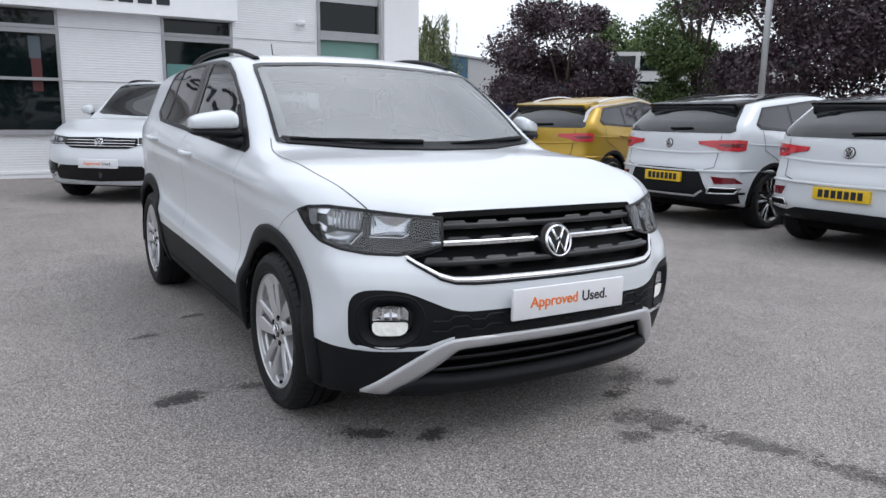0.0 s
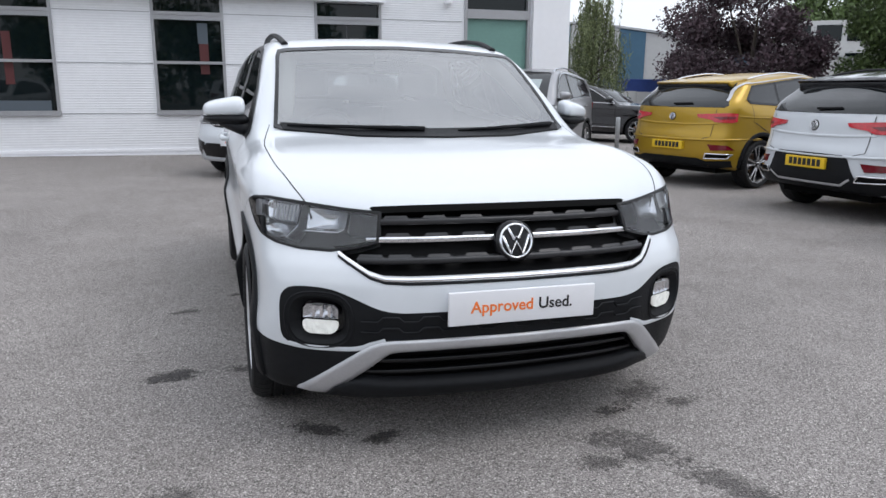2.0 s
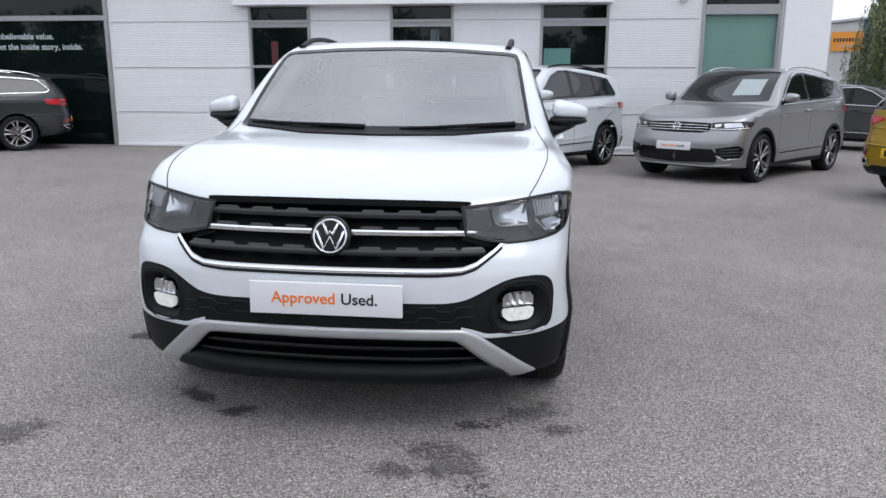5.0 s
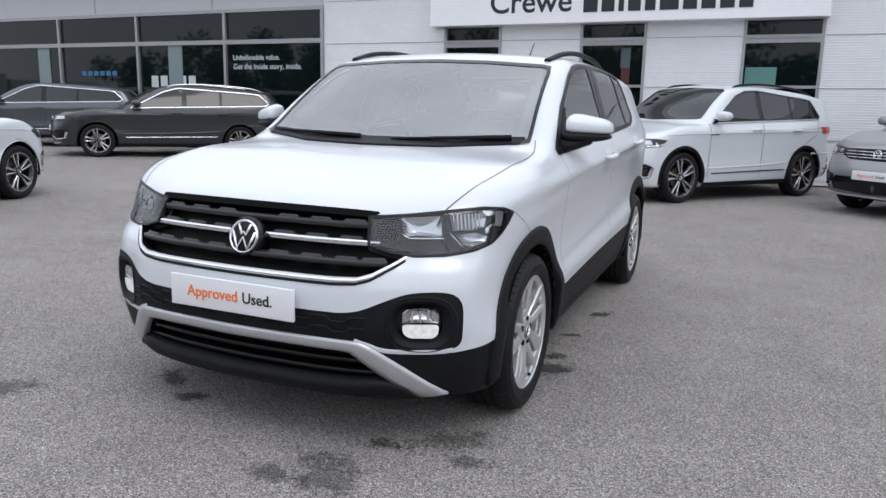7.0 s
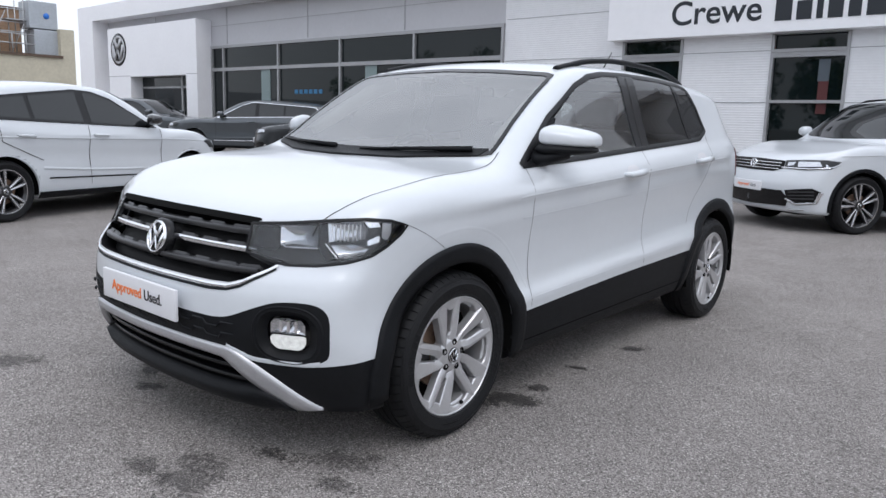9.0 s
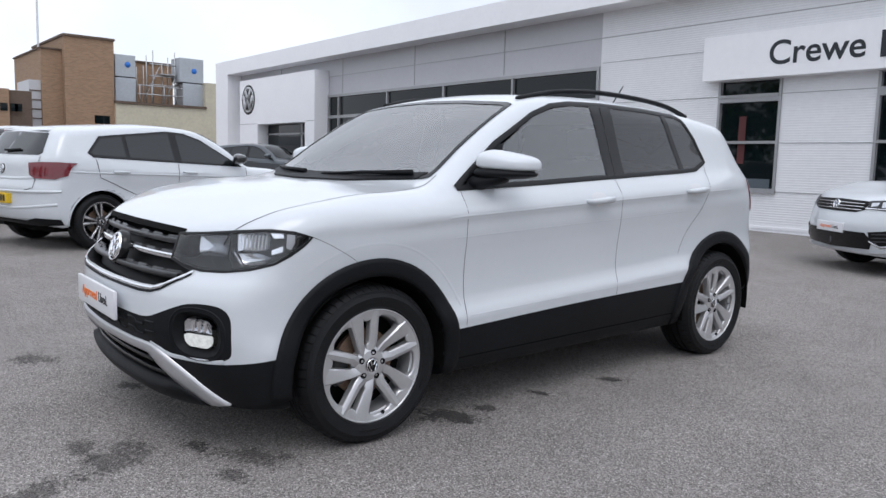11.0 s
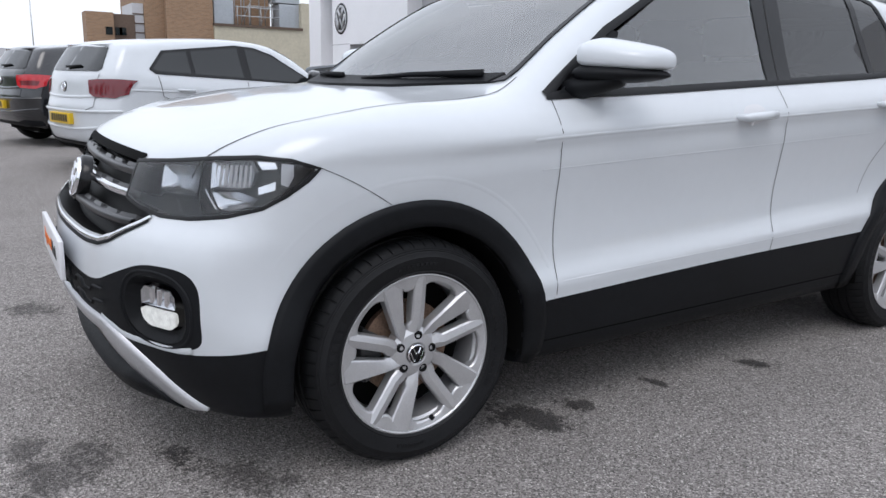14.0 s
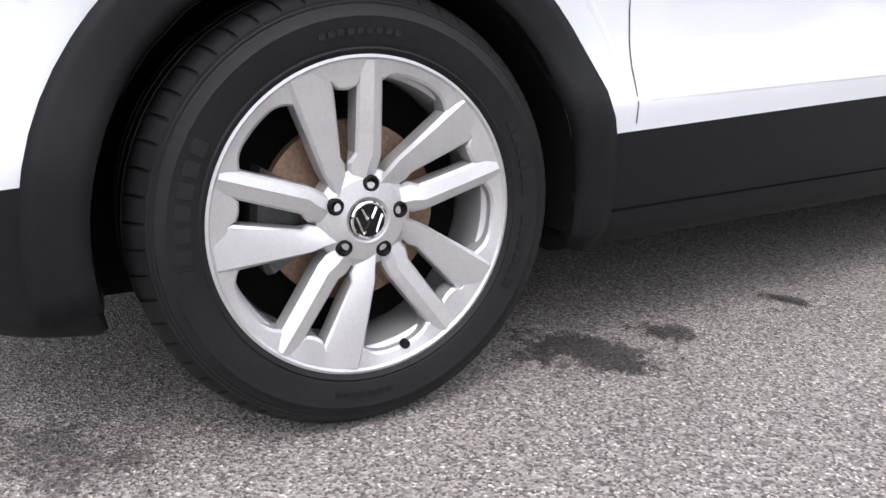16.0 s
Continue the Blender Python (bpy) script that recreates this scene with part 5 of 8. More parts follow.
    for sx in (-1, 1):
        bm = bmesh.new()
        tube(bm, [(sx * 0.628, 0.52, 1.13), (sx * 0.612, 0.66, 1.205), (sx * 0.582, 0.88, 1.33), (sx * 0.56, 1.05, 1.40)], [0.03, 0.04, 0.04, 0.045], 8)
        part("pillar_trim", bm, LIGHTCABIN, car, "pale grey pillar trim")
    part("headlining", boxes((-0.52, 0.52, 1.08, 2.4, 1.425, 1.435), bevel=0.004), LIGHTCABIN, car, "pale grey headlining")
    part("sensor_cover", boxes((-0.11, 0.11, 0.90, 1.0, 1.405, 1.43), bevel=0.01), CABIN, car)
    part("rear_seat", boxes((-0.62, 0.62, 2.10, 2.5, 0.45, 0.62), (-0.62, 0.62, 2.48, 2.62, 0.55, 1.12), bevel=0.05), CABIN, car)
    bm = bmesh.new()
    tube(bm, [(-0.36 + 0.185 * math.cos(a / 24 * math.tau), 1.00 + 0.075 * math.sin(a / 24 * math.tau), 0.96 + 0.17 * math.sin(a / 24 * math.tau)) for a in range(25)], 0.016, 8, cap=False)
    box(bm, -0.44, -0.28, 0.98, 1.02, 0.90, 0.99)
    part("steering_wheel", bm, GLOSSBLACK, car, "black steering wheel")
    part("rear_view_mirror", boxes((-0.13, 0.13, 0.90, 0.93, 1.33, 1.39), (-0.06, 0.06, 0.86, 0.96, 1.39, 1.43), bevel=0.012), GLOSSBLACK, car)
    for y in (0.0, 2.551):
        for s in (1, -1):
            wheel(car, y, s)
    part("underbody", boxes((-0.60, 0.60, -0.55, 3.0, 0.19, 0.34)), LINER, car, smooth=False)
    arch_liners(car, 0.0, 2.551, 0.322, 0.366, 0.374, 0.868)
    return car


DRL = material("running_light", (0.62, 0.64, 0.62), 0.2, vary=0.25, scale=60)
DRL.node_tree.nodes["Principled BSDF"].inputs["Emission Color"].default_value = (1.0, 1.0, 0.95, 1)
DRL.node_tree.nodes["Principled BSDF"].inputs["Emission Strength"].default_value = 0.2
TRIMBLACK = material("black_trim_strip", (0.006, 0.006, 0.007), 0.4, spec=0.3)
HOLLOW = material("white_paint_recess", (0.66, 0.66, 0.675), 0.35, coat=0.5)


# ---- the other parked cars ----
def std_shell(wb, fo, ro, W, H, hood0=0.86, hood1=1.04, cowl=0.30, roof0=1.05, roof_peak=1.5, roof_end=2.95, roof_drop=0.12, belt=1.03, axle=0.33, arch=0.365, tail_top=1.05):
    h, L = W / 2, wb + ro
    return Shell(
        top=[(-fo - 0.2, hood0 - 0.12), (-fo + 0.10, hood0), (-fo + 0.22, hood0 + 0.045), (-0.3, hood0 + (hood1 - hood0) * 0.6), (0.0, hood1 - 0.02), (cowl - 0.06, hood1 + 0.01), (cowl, hood1 + 0.04), ((cowl + roof0) / 2, (hood1 + H) / 2 + 0.04), (roof0 - 0.12, H - 0.085), (roof0, H - 0.045), (roof0 + 0.2, H - 0.015), (roof_peak, H), (roof_end - 0.5, H - roof_drop * 0.45), (roof_end, H - roof_drop), (L + 0.3, H - roof_drop - 0.12)],
        front=[(0.1, -fo + 0.14), (0.25, -fo + 0.06), (0.42, -fo + 0.01), (0.55, -fo), (0.66, -fo + 0.02), (0.78, -fo + 0.07), (hood0, -fo + 0.12), (hood0 + 0.2, -fo + 0.35)],
        nose=[(-0.1, 0.0), (0.0, 0.0), (h * 0.30, 0.012), (h * 0.52, 0.05), (h * 0.69, 0.11), (h * 0.80, 0.185), (h * 0.89, 0.28), (h * 0.955, 0.42), (h * 0.995, 0.6), (h + 0.02, 0.9), (h + 0.4, 2.5)],
        rear=[(0.1, L - 0.2), (0.3, L - 0.06), (0.48, L), (0.65, L), (0.80, L - 0.035), (tail_top, L - 0.07), (tail_top + 0.06, L - 0.10), (H - roof_drop - 0.05, roof_end + 0.08), (H + 0.1, roof_end - 0.05)],
        tail=[(-0.1, 0.0), (0.0, 0.0), (h * 0.45, 0.025), (h * 0.7, 0.08), (h * 0.82, 0.14), (h * 0.91, 0.24), (h * 0.97, 0.42), (h + 0.02, 0.8), (h + 0.4, 2.5)],
        plan=[(-1.2, h - 0.01), (0.0, h), (wb / 2, h - 0.008), (wb, h), (L + 0.3, h - 0.05)],
        flank=[(0.1, 0.10), (0.22, 0.045), (0.32, 0.02), (0.45, 0.012), (0.62, 0.02), (belt - 0.22, 0.008), (belt - 0.12, 0.0), (belt - 0.09, 0.01), (belt, 0.045), (belt + 0.06, 0.075), (H - 0.1, 0.22), (H + 0.1, 0.30)],
        bottom=[(-1.2, 0.24), (0.5, 0.21), (wb, 0.21), (wb + 0.42, 0.26), (L + 0.1, 0.37)],
        crown=[(-1.2, 0.03), (0.1, 0.03), (1.0, 0.08), (L, 0.09)],
        bend=[(-1.2, 0.0), (0.0, 0.0), (cowl, 0.10), (roof0, 0.03), (roof0 + 0.3, 0.0), (L, 0.0)],
        lift=0.03, arch=(arch, arch), wheelbase=wb, axle=axle)


# ---- ground ----
def asphalt():
    m = bpy.data.materials.new("asphalt")
    m.use_nodes = True
    n, l = m.node_tree.nodes, m.node_tree.links
    b = n["Principled BSDF"]
    tc = n.new("ShaderNodeNewGeometry")
    def noise_node(scale, detail, rough=0.6):
        t = n.new("ShaderNodeTexNoise")
        t.inputs["Scale"].default_value, t.inputs["Detail"].default_value, t.inputs["Roughness"].default_value = scale, detail, rough
        l.new(tc.outputs["Position"], t.inputs["Vector"])
        return t
    def ramp(src, a, b_, lo, hi):
        r = n.new("ShaderNodeMapRange")
        r.inputs[1].default_value, r.inputs[2].default_value, r.inputs[3].default_value, r.inputs[4].default_value = a, b_, lo, hi
        l.new(src, r.inputs[0])
        return r.outputs[0]
    def mul(a, b_):
        r = n.new("ShaderNodeMath")
        r.operation = "MULTIPLY"
        l.new(a, r.inputs[0])
        l.new(b_, r.inputs[1])
        return r.outputs[0]
    vor = n.new("ShaderNodeTexVoronoi")
    vor.inputs["Scale"].default_value = 230
    l.new(tc.outputs["Position"], vor.inputs["Vector"])
    stones = n.new("ShaderNodeSeparateColor")
    l.new(vor.outputs["Color"], stones.inputs[0])
    big, mid, fine = noise_node(0.35, 5), noise_node(2.2, 6), noise_node(70, 4, 0.8)
    v = mul(mul(ramp(big.outputs["Fac"], 0.3, 0.7, 0.86, 1.12), ramp(mid.outputs["Fac"], 0.3, 0.7, 0.90, 1.08)), ramp(stones.outputs[0], 0, 1, 0.34, 1.60))
    v = mul(v, ramp(fine.outputs["Fac"], 0.3, 0.7, 0.80, 1.20))
    v = mul(v, ramp(stones.outputs[1], 0.86, 0.90, 1.0, 1.75))
    mix = n.new("ShaderNodeMixRGB")
    mix.blend_type, mix.inputs[0].default_value = "MULTIPLY", 1.0
    mix.inputs[1].default_value = (0.258, 0.238, 0.226, 1)
    comb = n.new("ShaderNodeCombineColor")
    for i in range(3):
        l.new(v, comb.inputs[i])
    l.new(comb.outputs[0], mix.inputs[2])
    l.new(mix.outputs[0], b.inputs["Base Color"])
    b.inputs["Roughness"].default_value = 0.9
    b.inputs["Specular IOR Level"].default_value = 0.18
    bump = n.new("ShaderNodeBump")
    bump.inputs["Strength"].default_value, bump.inputs["Distance"].default_value = 0.8, 0.005
    l.new(vor.outputs["Distance"], bump.inputs["Height"])
    l.new(bump.outputs[0], b.inputs["Normal"])
    return m


ASPHALT = asphalt()
bm = bmesh.new()
bmesh.ops.create_grid(bm, x_segments=24, y_segments=24, size=700)
tagged(part("ground", bm, ASPHALT, smooth=False), label="worn grey asphalt forecourt with small damp stains", category="ground", kind="structure")

# ---- showroom building ----
PANEL = material("wall_panel", (0.77, 0.775, 0.79), 0.45, vary=0.03, scale=1.2)
PANELDARK = material("upper_panel", (0.50, 0.50, 0.52), 0.45, vary=0.03, scale=1.0)
WHITEPANEL = material("white_panel", (0.85, 0.85, 0.87), 0.4, vary=0.02, scale=1.0)
FRAMEMAT = material("window_frame_metal", (0.36, 0.36, 0.37), 0.4, metal=0.4, vary=0.05)
ROOMGLASS = material("showroom_glass", (0.004, 0.008, 0.009), 0.03, spec=0.34)
SHUTTER = material("green_shutter", (0.16, 0.30, 0.26), 0.5, vary=0.05, scale=2)
SIGNTEXT = material("dark_sign_letters", (0.012, 0.016, 0.022), 0.4)
TILT = Matrix.Translation((0, 11.9, 0)) @ Matrix.Rotation(radians(-0.6), 4, "Y") @ Matrix.Translation((0, -11.9, 0))


def structure(name, bm, mat, label, category, parent=None, smooth=False):
    ob = part(name, bm, mat, parent, smooth=smooth)
    if parent is None:
        ob.matrix_world = TILT
        tagged(ob, label=label, category=category, kind="structure")
    return ob


FY = 11.9


def wall_with_holes(x0, x1, z0, z1, y0, y1, holes):
    """A wall slab built of blocks round its openings."""
    bm = bmesh.new()
    xs = sorted({x0, x1, *[a for h in holes for a in h[:2]]})
    for a, b in zip(xs, xs[1:]):
        cols = sorted([h for h in holes if h[0] <= a and h[1] >= b], key=lambda h: h[2])
        z = z0
        for h in cols:
            if h[2] > z:
                box(bm, a, b, y0, y1, z, h[2])
            z = h[3]
        if z < z1:
            box(bm, a, b, y0, y1, z, z1)
    bmesh.ops.remove_doubles(bm, verts=bm.verts, dist=1e-4)
    return bm


WINS = [(-4.66, -3.50), (-1.78, -0.62), (1.17, 2.38), (4.17, 5.62)]
holes = [(a, b, 0.84, 2.86) for a, b in WINS[:3]] + [(4.17, 5.62, 0.02, 4.2)]
wall = structure("wall_north", wall_with_holes(-7.66, 6.45, 0, 4.6, FY, FY + 0.3, holes), PANEL, "pale grey ribbed metal panel wall of the showroom", "wall")
def rib_rows():
    """Fine horizontal ribs of the cladding between the openings, joined into one mesh."""
    bm = bmesh.new()
    z = 0.20
    while z < 4.55:
        spans = [(-7.6, 6.40)]
        for a, b, c, d in holes:
            if c - 0.06 < z < d + 0.06:
                spans = [s for p, q in spans for s in ((p, min(q, a - 0.06)), (max(p, b + 0.06), q)) if s[1] - s[0] > 0.05]
        for a, b in spans:
            vs = [bm.verts.new(p) for p in ((a, FY, z), (b, FY, z), (b, FY - 0.0036, z + 0.010), (a, FY - 0.0036, z + 0.010), (b, FY, z + 0.024), (a, FY, z + 0.024))]
            bm.faces.new((vs[0], vs[1], vs[2], vs[3]))
            bm.faces.new((vs[3], vs[2], vs[4], vs[5]))
        z += 0.045
    return bm


part("cladding_rib", rib_rows(), PANEL, wall, smooth=False, kind="stuff")
for z in (0.79, 1.69, 2.59, 3.49):
    part("panel_joint", wall_with_holes(-7.6, 6.4, z - 0.006, z + 0.006, FY - 0.012, FY, [(a - 0.06, b + 0.06, c, d) for a, b, c, d in holes]), FRAMEMAT, wall, smooth=False)


def window_unit(name, x0, x1, z0, z1, mid, label, pane=None):
    pane = pane or ROOMGLASS
    fr = boxes((x0 - 0.05, x0, FY - 0.03, FY + 0.2, z0 - 0.05, z1), (x1, x1 + 0.05, FY - 0.03, FY + 0.2, z0 - 0.05, z1), (x0, x1, FY - 0.03, FY + 0.2, z0 - 0.05, z0), (x0, x1, FY - 0.02, FY + 0.2, mid[0] - 0.025, mid[0] + 0.025), (x0, x1, FY - 0.03, FY + 0.2, mid[1] - 0.065, mid[1] + 0.02), (x0, x1, FY - 0.05, FY + 0.2, mid[1] + 0.02, mid[1] + 0.075))
    w = structure(name, fr, FRAMEMAT, label, "window")
    zz = [z0, *mid, z1]
    for a, b in zip(zz, zz[1:]):
        part("pane", boxes((x0, x1, FY + 0.06, FY + 0.075, a, b)), pane, w, smooth=False)
    part("window_sill", boxes((x0 - 0.06, x1 + 0.06, FY - 0.06, FY, z0 - 0.09, z0 - 0.05)), FRAMEMAT, w, smooth=False)
    return w


for i, (a, b) in enumerate(WINS[:3]):
    window_unit(f"window_{i + 1}", a, b, 0.84, 2.86, (1.705, 2.53), "tall showroom window with dark glass and grey frame")
REDB = material("red_banner", (0.085, 0.016, 0.016), 0.6)
TEALB = material("teal_board", (0.10, 0.24, 0.22), 0.6)
GREYB = material("grey_banner", (0.08, 0.10, 0.12), 0.6)
w2, w3, w1 = bpy.data.objects["window_2"], bpy.data.objects["window_3"], bpy.data.objects["window_1"]
part("banner", boxes((-1.04, -0.86, FY + 0.05, FY + 0.059, 2.05, 2.42)), GREYB, w2, "pale banner behind the glass", smooth=False)
part("banner", boxes((-1.02, -0.86, FY + 0.05, FY + 0.059, 1.50, 2.05)), REDB, w2, "red banner behind the glass", smooth=False)
part("board", boxes((1.20, 1.72, FY + 0.05, FY + 0.059, 1.65, 2.05)), TEALB, w3, "teal board behind the glass", smooth=False)
part("banner", boxes((-4.28, -4.14, FY + 0.05, FY + 0.059, 1.3, 2.2)), REDB, w1, "red banner behind the glass", smooth=False)
part("board", boxes((-4.6, -3.6, FY + 0.05, FY + 0.059, 0.82, 1.02)), GREYB, w1, "pale seat behind the glass", smooth=False)
sh = structure("door_1", boxes((4.17, 4.23, FY - 0.03, FY + 0.2, 0, 4.2), (5.56, 5.62, FY - 0.03, FY + 0.2, 0, 4.2), (4.23, 5.56, FY - 0.04, FY + 0.2, 2.66, 2.84)), FRAMEMAT, "green roller shutter door under a dark window", "door")
bm = bmesh.new()
z = 0.0
while z < 2.64:
    box(bm, 4.23, 5.56, FY + 0.05, FY + 0.07, z, z + 0.068)
    box(bm, 4.23, 5.56, FY + 0.055, FY + 0.065, z + 0.068, z + 0.075)
    z += 0.075
part("shutter", bm, SHUTTER, sh, "pale green slatted roller shutter", smooth=False)
part("pane", boxes((4.23, 5.56, FY + 0.06, FY + 0.075, 2.84, 3.5)), ROOMGLASS, sh, smooth=False)
part("pane", boxes((4.23, 5.56, FY + 0.06, FY + 0.075, 3.54, 4.2)), ROOMGLASS, sh, smooth=False)
structure("wall_corner", boxes((5.66, 6.50, FY - 0.10, FY + 0.35, 0, 5.0)), WHITEPANEL, "white corner pier of the showroom", "wall")
structure("wall_east", boxes((6.20, 6.50, FY + 0.35, FY + 28, 0, 5.0)), PANEL, "pale side wall of the showroom", "wall")
structure("trim_base", boxes((-7.66, 5.66, FY - 0.05, FY, 0.0, 0.05), (-7.66, 5.66, FY - 0.03, FY, 0.09, 0.14)), WHITEPANEL, "white base strip along the wall", "trim")

sign = tagged(part("fascia_sign", boxes((-4.93, 2.47, FY - 0.28, FY - 0.002, 2.87, 3.70), bevel=0.01), WHITEPANEL, None, smooth=False), label="long white fascia sign with dark lettering over the windows", category="sign")
sign.matrix_world = TILT
fm = Matrix(((1, 0, 0, 0), (0, 0, -1, 0), (0, 1, 0, 0), (0, 0, 0, 1)))
text_part(sign, "Crewe", 0.60, SIGNTEXT, Matrix.Translation((-2.79, FY - 0.285, 3.27)) @ fm)
for i, (tall, wide) in enumerate(((1.0, 0.27), (0.72, 0.24), (1.05, 0.10), (1.05, 0.23), (0.72, 0.19), (0.72, 0.33), (0.72, 0.24), (0.72, 0.24), (0.72, 0.24), (0.72, 0.23))):
    at = -1.74 + sum((0.27, 0.24, 0.10, 0.23, 0.19, 0.33, 0.24, 0.24, 0.24, 0.23)[:i]) + 0.075 * i
    part("lettering", boxes((at, at + wide, FY - 0.292, FY - 0.279, 3.055, 3.055 + 0.43 * tall), bevel=0.004), SIGNTEXT, sign, smooth=False)

# glazed front
gx0, gx1 = -19.5, -7.66
gl = structure("wall_glazed", boxes((gx0, gx1, FY - 0.04, FY + 0.1, 2.62, 2.72), (gx0, gx1, FY - 0.04, FY + 0.1, 3.34, 3.42), (gx0, gx1, FY - 0.02, FY + 0.1, 0, 0.1), *[(x - 0.035, x + 0.035, FY - 0.05, FY + 0.1, 0, 3.4) for x in (-7.70, -10.43, -13.19, -15.94, -18.79, -19.45)]), FRAMEMAT, "dark glazed showroom front with grey mullions", "window")
for a, b in zip((-19.45, -18.79, -15.94, -13.19, -10.43), (-18.79, -15.94, -13.19, -10.43, -7.70)):
    part("pane", boxes((a, b, FY + 0.02, FY + 0.04, 0.1, 2.62)), ROOMGLASS, gl, smooth=False)
    part("pane", boxes((a, b, FY + 0.02, FY + 0.04, 2.72, 3.34)), ROOMGLASS, gl, smooth=False)
structure("wall_upper", boxes((-26.6, 5.66, FY - 0.02, FY + 0.3, 3.42, 4.62)), PANELDARK, "grey upper wall panels", "wall").location.y = 0.03
structure("roof_fascia", boxes((-27.8, 7.2, FY - 0.6, FY + 0.6, 4.60, 5.15)), WHITEPANEL, "white overhanging roof fascia", "roof")
structure("wall_west_pier", boxes((-27.8, -26.6, FY - 0.6, FY + 0.6, 0, 4.60)), WHITEPANEL, "white end pier", "wall")
structure("wall_west", boxes((-26.6, -25.3, FY + 0.0, FY + 0.3, 0, 3.42)), PANELDARK, "recessed grey wall", "wall")
PY = 11.34
portal = structure("entrance_portal", boxes((-25.5, -23.9, PY, FY, 0, 4.25), (-20.16, -19.5, PY, FY, 0, 4.25), (-23.9, -20.16, PY, FY, 2.50, 4.25)), WHITEPANEL, "white entrance portal with a round emblem", "entrance")
part("pane", boxes((-23.9, -21.2, FY - 0.1, FY - 0.08, 0, 2.5)), ROOMGLASS, portal, smooth=False)
part("pane", boxes((-21.1, -20.16, FY - 0.1, FY - 0.08, 0, 2.5)), ROOMGLASS, portal, smooth=False)
part("door_frame", boxes((-21.2, -21.1, FY - 0.14, FY - 0.06, 0, 2.5), (-23.9, -20.16, FY - 0.14, FY - 0.06, 2.1, 2.16)), FRAMEMAT, portal, smooth=False)
part("panel_joint", boxes((-25.5, -23.9, PY - 0.004, PY, 2.52, 2.54), (-20.16, -19.5, PY - 0.004, PY, 2.52, 2.54)), FRAMEMAT, portal, smooth=False)
badge(portal, (-24.7, PY - 0.012, 3.48), 0.5, FACE_FRONT, SATIN)
part("high_pane", boxes((-26.5, -25.3, FY - 0.03, FY - 0.004, 2.6, 3.4)), ROOMGLASS, bpy.data.objects["wall_west"], smooth=False)
for x in (-23.0, -18.6, -14.6, -10.8):
    part("panel_joint", boxes((x - 0.012, x + 0.012, FY - 0.036, FY - 0.02, 3.45, 4.6)), FRAMEMAT, bpy.data.objects["wall_upper"], smooth=False)
part("panel_joint", boxes((-26.5, 5.6, FY - 0.034, FY - 0.02, 4.03, 4.05)), FRAMEMAT, bpy.data.objects["wall_upper"], smooth=False)
PALE = material("pale_print", (0.55, 0.62, 0.62), 0.6)
for words, z in (("Unbelievable value.", 2.31), ("Get the inside story, inside.", 2.10)):
    o = text_part(gl, words, 0.175, PALE, Matrix.Translation((-10.22, FY + 0.012, z)) @ fm, "window_lettering")
    left = min(v.co.x for v in o.data.vertices)
    for v in o.data.vertices:
        v.co.x -= left
bar_text(gl, 1.5, 0.28, 5, PALE, Matrix.Translation((-12.1, FY + 0.014, 1.75)) @ fm, "window_lettering")
bar_text(gl, 1.3, 0.12, 6, material("blue_print", (0.03, 0.16, 0.32), 0.6), Matrix.Translation((-14.6, FY + 0.014, 1.95)) @ fm, "window_lettering")
for x in (-12.0, -16.6):
    part("inner_column", boxes((x - 0.22, x + 0.22, FY + 0.0, FY + 0.016, 0.1, 2.62)), material("column_seen_through_glass", (0.20, 0.26, 0.26), 0.4), gl, smooth=False)
structure("roof_slab", boxes((-27.5, 6.2, FY + 0.3, FY + 28, 4.7, 4.9)), PANELDARK, "flat roof", "roof")
structure("wall_back", boxes((-27.5, 6.2, FY + 2.5, FY + 2.7, 0, 4.7)), PANELDARK, "inner showroom wall", "wall")


# a small white camera dome high on the wall; it gives no light
dome = empty("dome_camera", TILT @ pose(3.8, FY - 0.002, 2.95), "small white dome camera on the panel wall", "lamp")
part("bracket", boxes((-0.03, 0.03, -0.05, 0.0, -0.03, 0.03), bevel=0.008), FRAMEMAT, dome)
bm = bmesh.new()
lathe(bm, [(0.001, 0.07), (0.05, 0.06), (0.075, 0.03), (0.08, -0.03), (0.06, -0.05), (0.001, -0.05)], 20)
o = part("dome_body", bm, WHITEPANEL, dome, "white rounded camera dome")
o.matrix_local = Matrix.Translation((0, -0.09, 0)) @ Matrix.Rotation(radians(90), 4, "Y")


